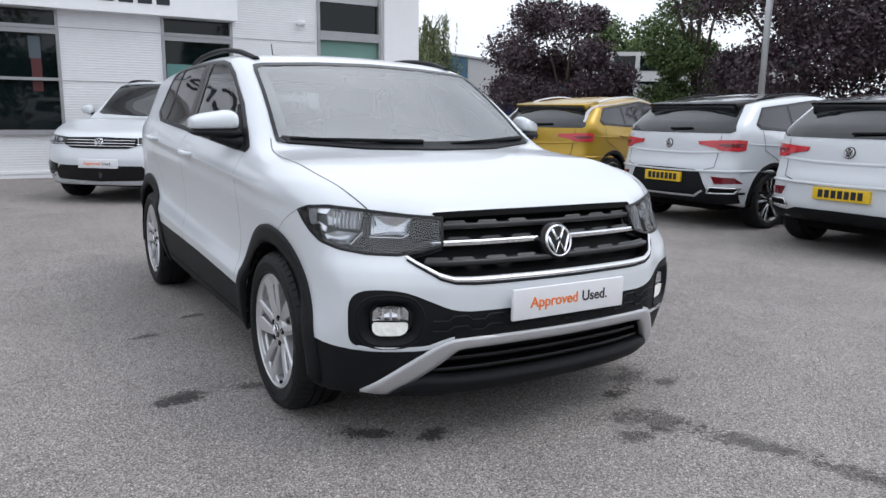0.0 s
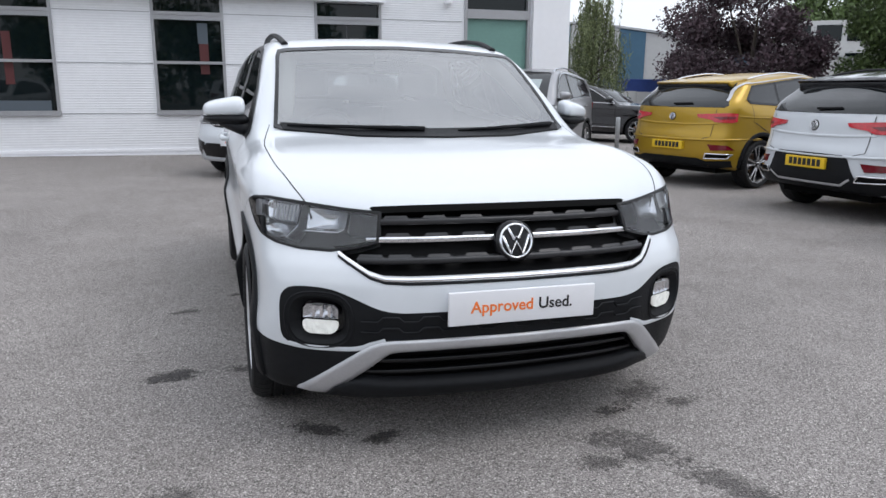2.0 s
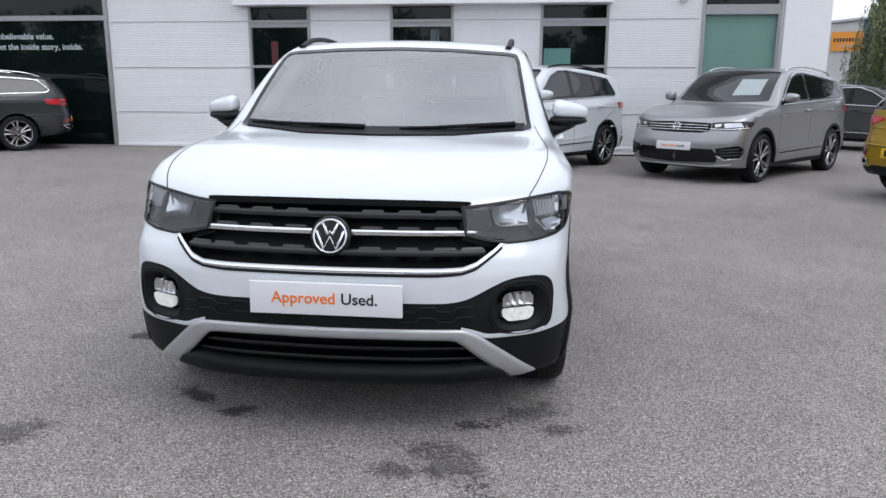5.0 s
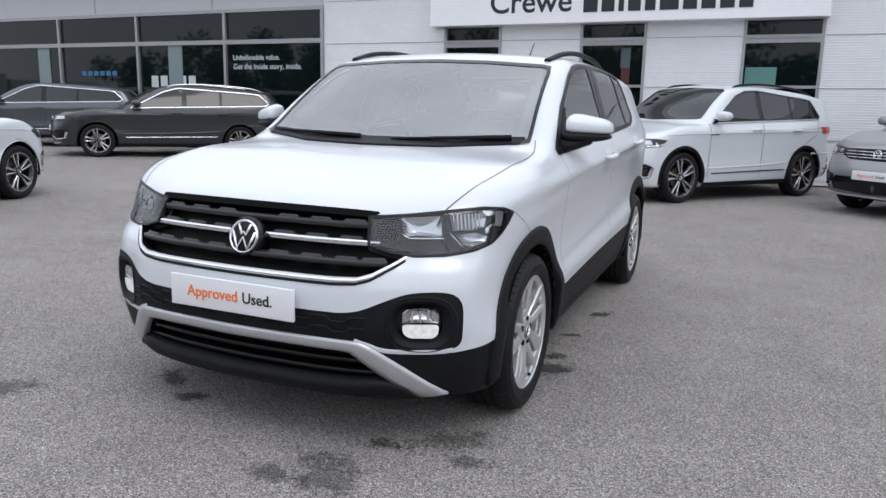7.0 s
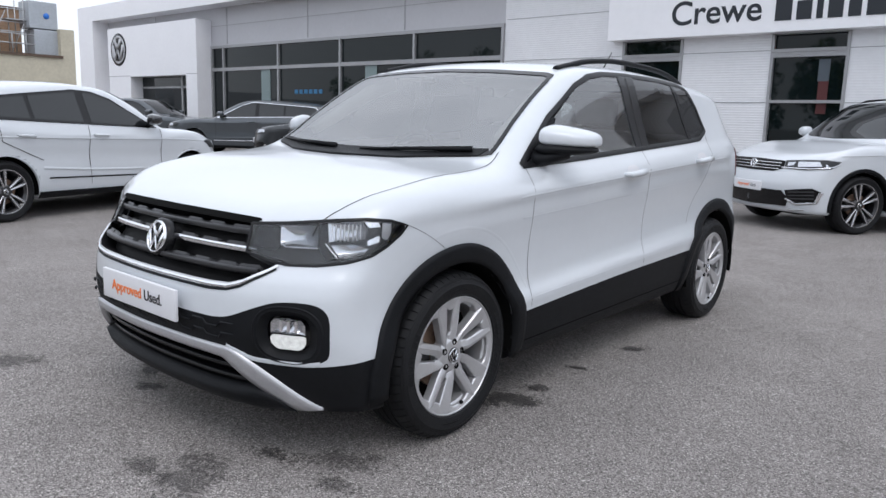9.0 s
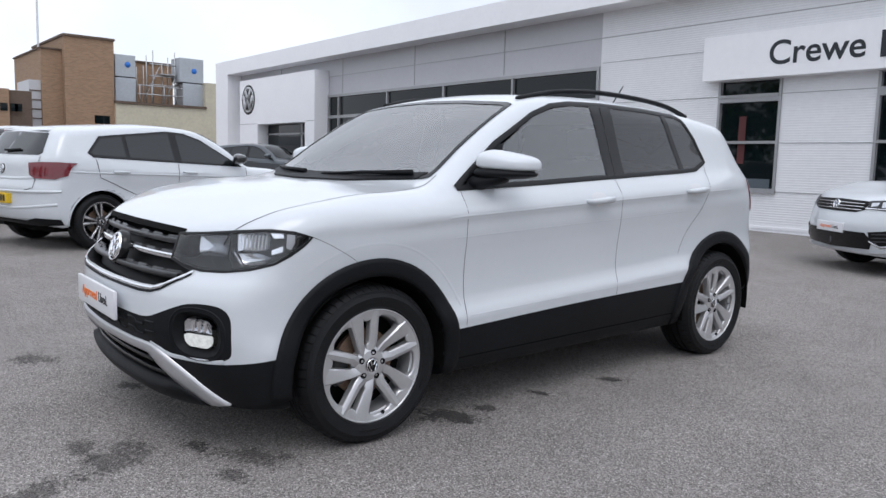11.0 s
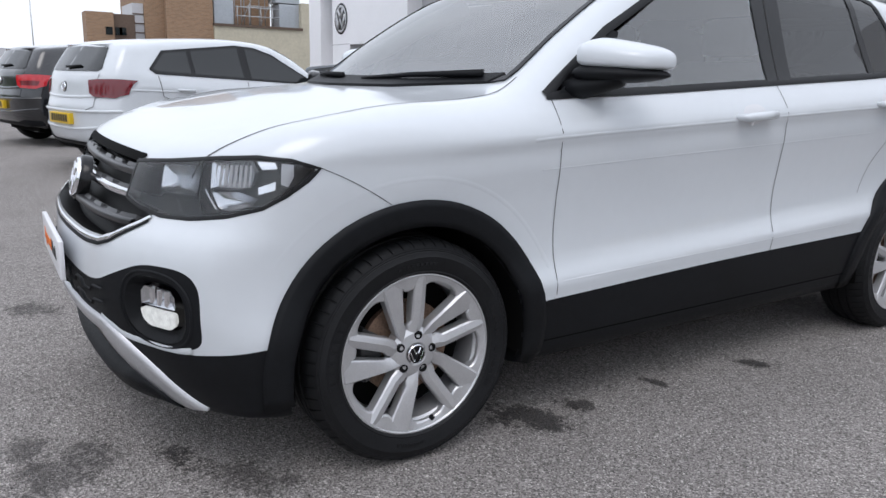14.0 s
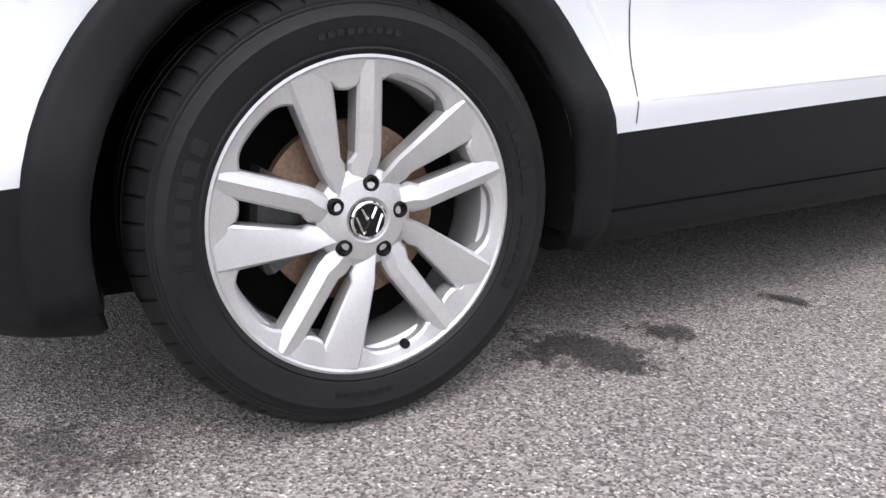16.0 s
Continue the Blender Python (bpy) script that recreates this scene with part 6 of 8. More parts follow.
def parked_car(name, m, label, group, paint, wb, fo, ro, W, H, clad=True, plate="yellow", roof=None, rails=None, style="dark", radius=0.335, estate=False, lamp_color=None, rear_kit=True, kind="", mirror=None, dark_bumper=False, sheet=False, arch_clad=False, **kw):
    """A parked car: body, glass, lamps, grille, plates, mirrors, handles, arches and wheels."""
    car = empty(name, m, label, "car", group)
    S = std_shell(wb, fo, ro, W, H, axle=radius - 0.003, arch=radius + 0.045, **kw)
    h, L, B = W / 2, wb + ro, kw.get("belt", 1.03)
    S.lift_panels = 0.007
    c0, r0 = kw.get("cowl", 0.30), kw.get("roof0", 1.05)
    re, rd = kw.get("roof_end", 2.95), kw.get("roof_drop", 0.12)
    h0, h1 = kw.get("hood0", 0.86), kw.get("hood1", 1.04)
    tt = kw.get("tail_top", 1.05)
    k = h / 0.88
    part("body", S.mesh("body", 0.035, (-h - 0.1, -fo - 0.1, 0.14), (h + 0.1, L + 0.1, H + 0.1)), paint, car)
    # glass
    top = H - 0.095
    scr = half([(0.0, h1 + 0.025), (0.62 * k, h1 + 0.05), (0.675 * k, h1 + 0.065), (0.60 * k, top - 0.02), (0.55 * k, top + 0.005), (0.0, top + 0.025)])
    part("windscreen", S.panel(scr, "front", 0.003, 0.08, 0.006, S.base), CARGLASS, car, "dark reflecting windscreen")
    zb = lambda y: B + 0.03 * (y - 0.9)
    end = re - (0.12 if estate else 0.05 if kind == "crossover" else 0.30)
    zt = lambda y: H - 0.105 - (rd * 0.55 if y > re - 0.5 else 0.0)
    dlo = [(c0 + 0.22, zb(0.5)), (end, zb(end) + 0.02), (end + 0.06, zb(end) + 0.07), (end - 0.12, zt(end) - 0.02), (end - 0.3, zt(end)), (1.6, H - 0.085), (r0 + 0.25, H - 0.10), (r0 + 0.02, H - 0.17)]
    bp = wb * 0.60
    for side, sx in (("left", 1), ("right", -1)):
        part("window_trim", S.panel(dlo, side, 0.002, 0.08, 0.006, S.base), GLOSSBLACK, car, "black window surround")
        rear_end = min(wb * 0.86, end - 0.1)
        for nm, a, b in (("front_door_glass", None, bp - 0.05), ("rear_door_glass", bp + 0.05, rear_end - 0.02), ("quarter_glass", rear_end + 0.03, None)):
            inner = inset(dlo, 0.028)
            bm = S.panel(inner, side, 0.0045, 0.08, 0.004, S.base)
            for lim, sgn in ((a, -1), (b, 1)):
                if lim is not None:
                    bmesh.ops.bisect_plane(bm, geom=bm.verts[:] + bm.edges[:] + bm.faces[:], plane_co=(0, lim, 0), plane_no=(0, sgn, 0), clear_outer=True)
            if bm.faces:
                part(nm, bm, CARGLASS, car)
            else:
                bm.free()
        if estate or kind == "suv":
            part("window_strip", S.line(dlo, side, 0.014, 0.006, 0.06, S.base, closed=True, height=0.003), CHROME, car, "chrome window edging")
        for yy in (c0 + 0.16, bp + 0.01):
            part("panel_gap", S.line([(yy, zb(yy) - 0.01), (yy + 0.02, 0.7), (yy, 0.34)], side, 0.007, 0.001, 0.06, S.base), SEAM, car)
        part("panel_gap", S.line([(end - 0.02, zb(end)), (end - 0.05, B - 0.15), (wb - 0.42, 0.62)], side, 0.007, 0.001, 0.06, S.base), SEAM, car)
        for cy in (0.0, wb):
            o, i = arch_ring(cy, radius - 0.003, radius + 0.040, radius + (0.095 if clad else 0.085 if arch_clad else 0.052), -12, 192, 28)
            part("wheel_arch", strip_panel(S, o, i, side, 0.010), CLAD if clad or arch_clad else paint, car)
        low = [(radius + 0.08, 0.42), (wb - radius - 0.08, 0.44), (wb - radius - 0.05, 0.24), (radius + 0.06, 0.24)] if clad else [(radius + 0.06, 0.275), (wb - radius - 0.06, 0.285), (wb - radius - 0.05, 0.225), (radius + 0.06, 0.225)]
        part("sill", S.panel(low, side, 0.008, 0.1, 0.02, S.base), CLAD, car)
        if plate != "none":
            part("side_strip", S.line([(radius + 0.2, 0.40 if not clad else 0.455), (wb - radius - 0.15, 0.43 if not clad else 0.475)], side, 0.016, 0.004, 0.06, S.base, height=0.006), CHROME if clad or estate else CLAD, car)
        part("body_crease", S.line(smooth_line([(-fo * 0.35, B - 0.175), (0.3, B - 0.15), (bp, B - 0.125), (wb + 0.2, B - 0.095), (L - 0.35, B - 0.085)]), side, 0.022, -0.001, 0.05, S.base, height=0.006), paint, car)
        part("body_crease", S.line(smooth_line([(radius + 0.12, 0.47), (bp, 0.50), (wb - radius - 0.1, 0.54)]), side, 0.03, -0.001, 0.05, S.base, height=0.008), paint, car)
        for yy in (bp - 0.14, bp + 0.78):
            p, n, _ = S.project([(yy, B - 0.09)], side, S.base)
            bm = bmesh.new()
            tube(bm, [(p[0][0] - sx * 0.01, yy - 0.1, B - 0.095), (p[0][0] + sx * 0.03, yy - 0.07, B - 0.09), (p[0][0] + sx * 0.03, yy + 0.07, B - 0.085), (p[0][0] - sx * 0.01, yy + 0.1, B - 0.085)], 0.013, 8)
            part("door_handle", bm, paint, car)
        bm = bmesh.new()
        bmesh.ops.create_uvsphere(bm, u_segments=18, v_segments=12, radius=1)
        for v in bm.verts:
            x, y, z = (math.copysign(abs(a) ** 0.7, a) for a in v.co)
            v.co = (sx * (h + 0.055 + 0.09 * x), c0 + 0.33 + 0.09 * y + 0.02 * x, B + 0.095 + 0.065 * z * (1 - 0.2 * x))
        mir = part("door_mirror", bm, mirror or paint, car)
        bm = bmesh.new()
        tube(bm, [(sx * (h - 0.11), c0 + 0.30, B + 0.03), (sx * (h + 0.05), c0 + 0.33, B + 0.045)], [0.04, 0.03], 8, 0.6)
        part("mirror_arm", bm, CLAD, mir)
        if rails:
            bm = bmesh.new()
            xr = 0.585 * k
            dz = -0.022 if kind == "crossover" else 0.0
            tube(bm, smooth_line([(sx * xr, r0 + 0.10, H - 0.07 + dz), (sx * xr, r0 + 0.25, H - 0.022 + dz), (sx * xr * 1.01, r0 + 0.8, H + 0.008 + dz), (sx * xr, re - 0.5, H - rd * 0.4 + 0.008 + dz), (sx * xr * 0.98, re - 0.15, H - rd * 0.85 - 0.03)]), 0.012 if kind == "crossover" else 0.015, 8)
            part("roof_rail", bm, rails, car)
        # lamps
        fl = lambda pts: [(sx * u * k, v) for u, v in pts]
        hz = h0 - 0.02
        hl = part("headlamp", S.panel(fl([(0.46, hz - 0.005), (0.66, hz + 0.015), (0.80, hz + 0.025), (0.845, hz + 0.01), (0.83, hz - 0.075), (0.70, hz - 0.10), (0.48, hz - 0.09)]), "front", 0.004, 0.05, 0.02, S.base, deep=0.6), LAMPDARK, car, "dark headlamp")
        part("reflector", S.panel(fl([(0.60, hz - 0.01), (0.76, hz + 0.002), (0.79, hz - 0.05), (0.62, hz - 0.07)]), "front", 0.006, 0.04, 0.01, S.base, deep=0.6), REFLECTOR, hl)
        part("bumper_vent", S.panel(fl([(0.56, 0.50), (0.78, 0.54), (0.82, 0.50), (0.80, 0.36), (0.66, 0.33), (0.58, 0.40)]), "front", 0.004, 0.05, 0.012, S.base, deep=0.6), GLOSSBLACK, car)
        part("vent_trim", S.line(fl([(0.57, 0.40), (0.66, 0.345), (0.80, 0.37), (0.82, 0.49)]), "front", 0.018, 0.006, 0.04, S.base, deep=0.6, height=0.006), CHROME, car)
        if kind == "suv":
            for a_, b_ in ((0.50, 0.58), (0.80, 0.845)):
                part("reflector", S.panel(fl([(a_, hz - 0.025), (b_, hz - 0.015), (b_ - 0.01, hz - 0.055), (a_ + 0.01, hz - 0.065)]), "front", 0.006, 0.04, 0.01, S.base, deep=0.6), REFLECTOR, hl)
            part("lamp_strip", S.line(fl([(0.455, hz - 0.088), (0.62, hz - 0.088), (0.72, hz - 0.086), (0.825, hz - 0.066)]), "front", 0.012, 0.008, 0.04, S.base, deep=0.6, height=0.006), CHROME, hl, "bright strip under the lamp")
            for dz in (0.40, 0.44, 0.48):
                part("vent_bar", S.line(fl([(0.60, dz), (0.79, dz + 0.02)]), "front", 0.012, 0.008, 0.04, S.base, deep=0.6, height=0.006), SLAT, car)
            part("fender_badge", S.line([(0.46, B - 0.155), (0.64, B - 0.150)], side, 0.022, 0.004, 0.04, S.base, height=0.006), CHROME, car, "chrome fender badge")
        lm = lamp_color or REDLENS
        tz = tt - 0.115
        if kind == "crossover":
            shape = [(0.38, tz + 0.040), (0.62, tz + 0.056), (0.77, tz + 0.064), (0.812, tz + 0.058), (0.812, tz - 0.045), (0.785, tz - 0.062), (0.64, tz - 0.058), (0.575, tz - 0.028), (0.40, tz + 0.002)]
            core = [(0.60, tz + 0.010), (0.77, tz + 0.022), (0.80, tz + 0.02), (0.80, tz - 0.012), (0.68, tz - 0.022), (0.63, tz - 0.005)]
        elif kind == "hatchback":
            shape = [(0.50, tz + 0.080), (0.64, tz + 0.092), (0.79, tz + 0.096), (0.835, tz + 0.085), (0.825, tz - 0.050), (0.78, tz - 0.090), (0.60, tz - 0.085), (0.53, tz - 0.050)]
            core = [(0.58, tz + 0.005), (0.76, tz + 0.018), (0.80, tz + 0.01), (0.79, tz - 0.05), (0.61, tz - 0.05)]
        else:
            shape = [(0.47, tz + 0.005), (0.56, tz + 0.055), (0.80, tz + 0.075), (0.855, tz + 0.06), (0.85, tz - 0.03), (0.78, tz - 0.05), (0.60, tz - 0.055)]
            core = [(0.56, tz), (0.62, tz + 0.03), (0.80, tz + 0.045), (0.80, tz - 0.02), (0.63, tz - 0.03)]
        tl = part("tail_lamp", S.panel(fl(shape), "rear", 0.008, 0.04, 0.03, S.base), lm, car, "red tail lamp")
        part("lamp_core", S.panel(fl(core), "rear", 0.012, 0.04, 0.01, S.base), DARKRED if lm is REDLENS else lm, tl)
        if rails is CHROME and not estate:
            part("window_strip", S.line(smooth_line([(r0 + 0.02, H - 0.155), (r0 + 0.25, H - 0.088), (1.6, H - 0.072), (end - 0.25, zt(end) + 0.016), (end + 0.02, zt(end) - 0.02), (end + 0.30, zb(end) + 0.05)]), side, 0.013, 0.004, 0.05, S.base, height=0.002), SATIN, car, "satin chrome window strip")
        if rear_kit:
            part("rear_reflector", S.panel(fl([(0.58, 0.60), (0.78, 0.59), (0.82, 0.53), (0.62, 0.52)]), "rear", 0.006, 0.05, 0.01, S.base), DARKRED, car)
            part("exhaust_mouth", S.panel(fl([(0.55, 0.425), (0.77, 0.43), (0.80, 0.468), (0.58, 0.470)]), "rear", 0.0125, 0.05, 0.01, S.base), LINER, car)
            part("exhaust_trim", S.line(fl([(0.54, 0.415), (0.78, 0.422), (0.81, 0.475), (0.57, 0.478)]), "rear", 0.012, 0.012, 0.03, S.base, closed=True, height=0.006), CHROME, car)
    # nose
    gz = h0 - 0.03
    part("grille", S.panel(half([(0.0, gz + 0.01), (0.45 * k, gz), (0.47 * k, gz - 0.085), (0.36 * k, gz - 0.125), (0.0, gz - 0.13)]), "front", 0.003, 0.05, 0.01, S.base, deep=0.6), GRILLE, car, "black radiator grille")
    for dz in (0.03, 0.065, 0.10):
        part("grille_bar", S.line([(-0.43 * k, gz - dz), (0.43 * k, gz - dz)], "front", 0.009, 0.006, 0.06, S.base, deep=0.6, height=0.008), CHROME, car)
    part("lower_grille", S.panel(half([(0.0, 0.49), (0.52 * k, 0.49), (0.60 * k, 0.40), (0.56 * k, 0.31), (0.0, 0.29)]), "front", 0.003, 0.06, 0.01, S.base, deep=0.6), GLOSSBLACK, car)
    part("front_lip", S.line([(-0.72 * k, 0.285), (-0.5 * k, 0.262), (0.5 * k, 0.262), (0.72 * k, 0.285)], "front", 0.022, 0.01, 0.06, S.base, deep=0.6, height=0.012), SATIN, car)
    p, n, _ = S.project([(0.0, gz - 0.055)], "front", S.base)
    badge(car, tuple(p[0] + n[0] * 0.012), 0.058, Matrix.Rotation(radians(-12), 4, "X") @ FACE_FRONT)
    y = -fo - 0.012
    pz = -0.04 if kind == "suv" else 0.0
    pl = part("number_plate", boxes((-0.26, 0.26, y, y + 0.03, 0.50 + pz, 0.612 + pz), bevel=0.003), PLATEW, car, "white display plate")
    fm = Matrix(((1, 0, 0, 0), (0, 0, -1, 0), (0, 1, 0, 0), (0, 0, 0, 1)))
    text_part(pl, "Approved", 0.055, ORANGE, Matrix.Translation((-0.076, y - 0.001, 0.556 + pz)) @ fm)
    text_part(pl, "Used.", 0.055, INK, Matrix.Translation((0.118, y - 0.001, 0.556 + pz)) @ fm)
    # tail
    zr0, zr1 = tt + 0.05, H - rd - 0.07
    if kind == "crossover":
        zr0, zr1 = tt + 0.015, H - rd - 0.035
    wr = 0.11 if kind == "crossover" else 0.0
    part("rear_window", S.panel(half([(0.0, zr0), ((0.58 + wr) * k, zr0 + 0.005), ((0.62 + wr) * k, zr0 + 0.03), ((0.53 + wr * 0.7) * k, zr1), (0.0, zr1 + 0.015)]), "rear", 0.003, 0.06, 0.006, S.base), CARGLASS, car, "dark rear window")
    if kind == "crossover":
        # deep black spoiler that shades the top of the rear window
        bm = prism([(re - 0.30, H - rd * 0.72), (re + 0.13, H - rd - 0.012), (re + 0.135, H - rd - 0.035), (re + 0.02, H - rd - 0.115), (re - 0.14, H - rd - 0.06)], -0.60 * k, 0.60 * k, "x", bevel=0.012)
        part("roof_spoiler", bm, GLOSSBLACK if roof else paint, car)
        part("spoiler_lip", boxes((-0.575 * k, 0.575 * k, re + 0.02, re + 0.125, H - rd - 0.125, H - rd - 0.03), bevel=0.02), GLOSSBLACK, car, "black spoiler underside")
    else:
        part("roof_spoiler", prism([(re - 0.35, H - rd * 0.75 - 0.01), (re + 0.055, H - rd - 0.022), (re + 0.06, H - rd - 0.045), (re - 0.03, H - rd - 0.075), (re - 0.2, H - rd - 0.07)], -0.50 * k, 0.50 * k, "x", bevel=0.012), roof or paint, car)
    bm = bmesh.new()
    p, n, _ = S.project([(0.0, zr0 + 0.03), (-0.28, zr0 + 0.045)], "rear", S.base)
    tube(bm, [p[0] + n[0] * 0.03, p[1] + n[1] * 0.02], 0.014, 6)
    part("rear_wiper", bm, CLAD, car)
    part("tailgate_gap", S.line([(-0.62 * k, zr0 - 0.02), (-0.60 * k, 0.70), (-0.45 * k, 0.655), (0.45 * k, 0.655), (0.60 * k, 0.70), (0.62 * k, zr0 - 0.02)], "rear", 0.007, 0.001, 0.05, S.base), SEAM, car)
    part("tailgate_crease", S.line(smooth_line([(-0.66 * k, tt - 0.185), (-0.35 * k, tt - 0.205), (0.0, tt - 0.21), (0.35 * k, tt - 0.205), (0.66 * k, tt - 0.185)]), "rear", 0.03, -0.001, 0.05, S.base, height=0.008), paint, car)
    part("bumper_ledge", S.line(smooth_line([(-0.86 * k, 0.665), (-0.5 * k, 0.655), (0.0, 0.65), (0.5 * k, 0.655), (0.86 * k, 0.665)]), "rear", 0.03, 0.002, 0.05, S.base, height=0.014), paint, car)
    if rear_kit:
        if dark_bumper:
            low = [(0.0, 0.672), (0.40 * k, 0.668), (0.45 * k, 0.640), (0.50 * k, 0.52), (0.56 * k, 0.415), (0.92 * k, 0.44), (0.92 * k, 0.33), (0.55 * k, 0.285), (0.0, 0.275)]
            part("rear_skid", S.line([(-0.50 * k, 0.44), (-0.40 * k, 0.375), (0.40 * k, 0.375), (0.50 * k, 0.44)], "rear", 0.022, 0.012, 0.04, S.base, height=0.006), SATIN, car, "satin silver skid strip")
        elif kind == "crossover":
            low = [(0.0, 0.415), (0.45 * k, 0.41), (0.56 * k, 0.375), (0.92 * k, 0.40), (0.92 * k, 0.32), (0.55 * k, 0.285), (0.0, 0.275)]
        else:
            low = [(0.0, 0.49), (0.45 * k, 0.48), (0.56 * k, 0.42), (0.92 * k, 0.44), (0.92 * k, 0.33), (0.55 * k, 0.29), (0.0, 0.28)]
        part("rear_bumper", S.panel(half(low), "rear", 0.008, 0.06, 0.012, S.base), CLAD, car, "black lower rear bumper")
    else:
        part("rear_bumper", S.panel(half([(0.0, 0.335), (0.45 * k, 0.335), (0.60 * k, 0.37), (0.80 * k, 0.36), (0.80 * k, 0.30), (0.0, 0.27)]), "rear", 0.008, 0.06, 0.012, S.base), CLAD, car, "black lower rear bumper")
        part("bumper_crease", S.line(smooth_line([(-0.80 * k, 0.52), (-0.40 * k, 0.475), (0.0, 0.47), (0.40 * k, 0.475), (0.80 * k, 0.52)]), "rear", 0.03, 0.0, 0.06, S.base, height=0.012), paint, car)
    if sheet:
        part("price_sheet", S.panel([(0.16, h1 + 0.12), (0.54, h1 + 0.13), (0.52, h1 + 0.36), (0.16, h1 + 0.36)], "front", 0.006, 0.08, 0.004, S.base), SHEET, car, "pale price sheet in the windscreen")
    p, n, _ = S.project([(0.0, tt - 0.11)], "rear", S.base)
    badge(car, tuple(p[0] + n[0] * 0.006), 0.048, Matrix.Rotation(radians(6), 4, "X") @ FACE_REAR)
    p, n, _ = S.project([(0.0, 0.56)], "rear", S.base)
    yr = p[0][1] + 0.034
    pl = part("number_plate", boxes((-0.26, 0.26, yr - 0.05, yr, 0.515, 0.626), bevel=0.003), PLATEY, car, "yellow number plate")
    rm = Matrix(((-1, 0, 0, 0), (0, 0, 1, 0), (0, 1, 0, 0), (0, 0, 0, 1)))
    bar_text(pl, 0.43, 0.072, 7, INK, Matrix.Translation((0, yr, 0.572)) @ rm)
    bar_text(car, 0.26, 0.022, 5, SATIN, Matrix.Translation((0, S.project([(0.0, tt - 0.21)], "rear", S.base)[0][0][1] + 0.001, tt - 0.21)) @ rm, "model_lettering")
    if roof:
        rp = [(-0.56 * k, r0 + 0.02), (0.0, r0 - 0.05), (0.56 * k, r0 + 0.02), (0.58 * k, re - 0.15), (0.0, re + 0.02), (-0.58 * k, re - 0.15)]
        part("roof_panel", S.panel(rp, "top", 0.003, 0.12, 0.006, S.base), roof, car, "black roof")
    for yy in (0.0, wb):
        for s in (1, -1):
            wheel(car, yy, s, radius=radius, rim_r=radius * (0.755 if kind in ("suv", "crossover") else 0.72), x=h - 0.03, style=style)
    arch_liners(car, 0.0, wb, radius - 0.003, radius + 0.038, radius + 0.038, h - 0.02)
    part("underbody", boxes((-0.58, 0.58, -fo + 0.3, L - 0.3, 0.20, 0.36)), LINER, car, smooth=False)
    return car


hero_car()
LARGE_SUV = dict(wb=2.68, fo=0.90, ro=0.90, W=1.84, H=1.66, hood0=0.865, hood1=1.09, cowl=0.32, roof0=1.10, roof_peak=1.7, roof_end=3.25, roof_drop=0.13, belt=1.10, tail_top=1.12, radius=0.352)
CROSSOVER = dict(wb=2.59, fo=0.83, ro=0.81, W=1.82, H=1.57, hood0=0.88, hood1=1.05, cowl=0.32, roof0=1.05, roof_peak=1.5, roof_end=2.90, roof_drop=0.14, belt=1.05, tail_top=1.06, radius=0.335)
HATCHBACK = dict(wb=2.55, fo=0.79, ro=0.72, W=1.75, H=1.46, hood0=0.80, hood1=0.97, cowl=0.34, roof0=1.10, roof_peak=1.6, roof_end=2.92, roof_drop=0.10, belt=0.97, tail_top=1.0, radius=0.318)
ESTATE = dict(wb=2.79, fo=0.92, ro=1.06, W=1.83, H=1.50, hood0=0.82, hood1=0.99, cowl=0.42, roof0=1.25, roof_peak=1.8, roof_end=3.45, roof_drop=0.10, belt=1.0, tail_top=1.02, radius=0.335)
ROW = "cars parked on the forecourt"
parked_car("white_large_suv", pose(-0.07, 8.28, 0, 0, 0, -36), "white SUV with black diamond alloys facing the forecourt", ROW, WHITE, clad=False, arch_clad=True, kind="suv", rails=CLAD, **LARGE_SUV)
parked_car("silver_suv", pose(3.49, 8.36, 0, 0, 0, -41), "silver-grey SUV with bright roof rails, price sheet inside", ROW, SILVER, clad=False, arch_clad=True, kind="suv", rails=CHROME, sheet=True, **LARGE_SUV)
parked_car("white_crossover", pose(5.82 + 2.59, 3.40, 0, 0, 0, 92), "white crossover with a black roof and dark lower bumper", ROW, WHITE, roof=BLACKPAINT, kind="crossover", dark_bumper=True, rails=CLAD, **CROSSOVER)
parked_car("white_crossover", pose(5.6 + 2.59, 1.05, 0, 0, 0, 91), "white crossover with a black roof beside another", ROW, WHITE, roof=BLACKPAINT, kind="crossover", **CROSSOVER)
parked_car("mustard_crossover", pose(5.9 + 2.5, 6.15 + 0.66, 0, 0, 0, 105), "mustard yellow crossover with chrome roof rails", ROW, YELLOW, rails=CHROME, kind="crossover", **CROSSOVER)
parked_car("white_hatchback", pose(-7.16, 2.97, 0, 0, 0, 195), "white hatchback with dark red tail lamps", ROW, WHITE, clad=False, lamp_color=DARKRED, rear_kit=False, kind="hatchback", mirror=BLACKPAINT, **HATCHBACK)
parked_car("dark_estate_car", pose(-11.3, 8.85, 0, 0, 0, -46), "dark grey estate car parked by the showroom", ROW, DARKGREY, clad=False, rails=CHROME, estate=True, **ESTATE)
parked_car("grey_estate_car", pose(-15.8, 9.3, 0, 0, 0, -52), "blue-grey estate car parked by the showroom", ROW, GREY, clad=False, estate=True, **ESTATE)
parked_car("black_hatchback", pose(-10.6, 2.5, 0, 0, 0, 195), "black hatchback with red tail lamps", ROW, BLACKPAINT, clad=False, rear_kit=False, kind="hatchback", **HATCHBACK)
parked_car("black_estate_car", pose(10.0, 14.15, 0, 0, 0, 45), "black car parked at the building's corner", ROW, BLACKPAINT, clad=False, estate=True, **ESTATE)
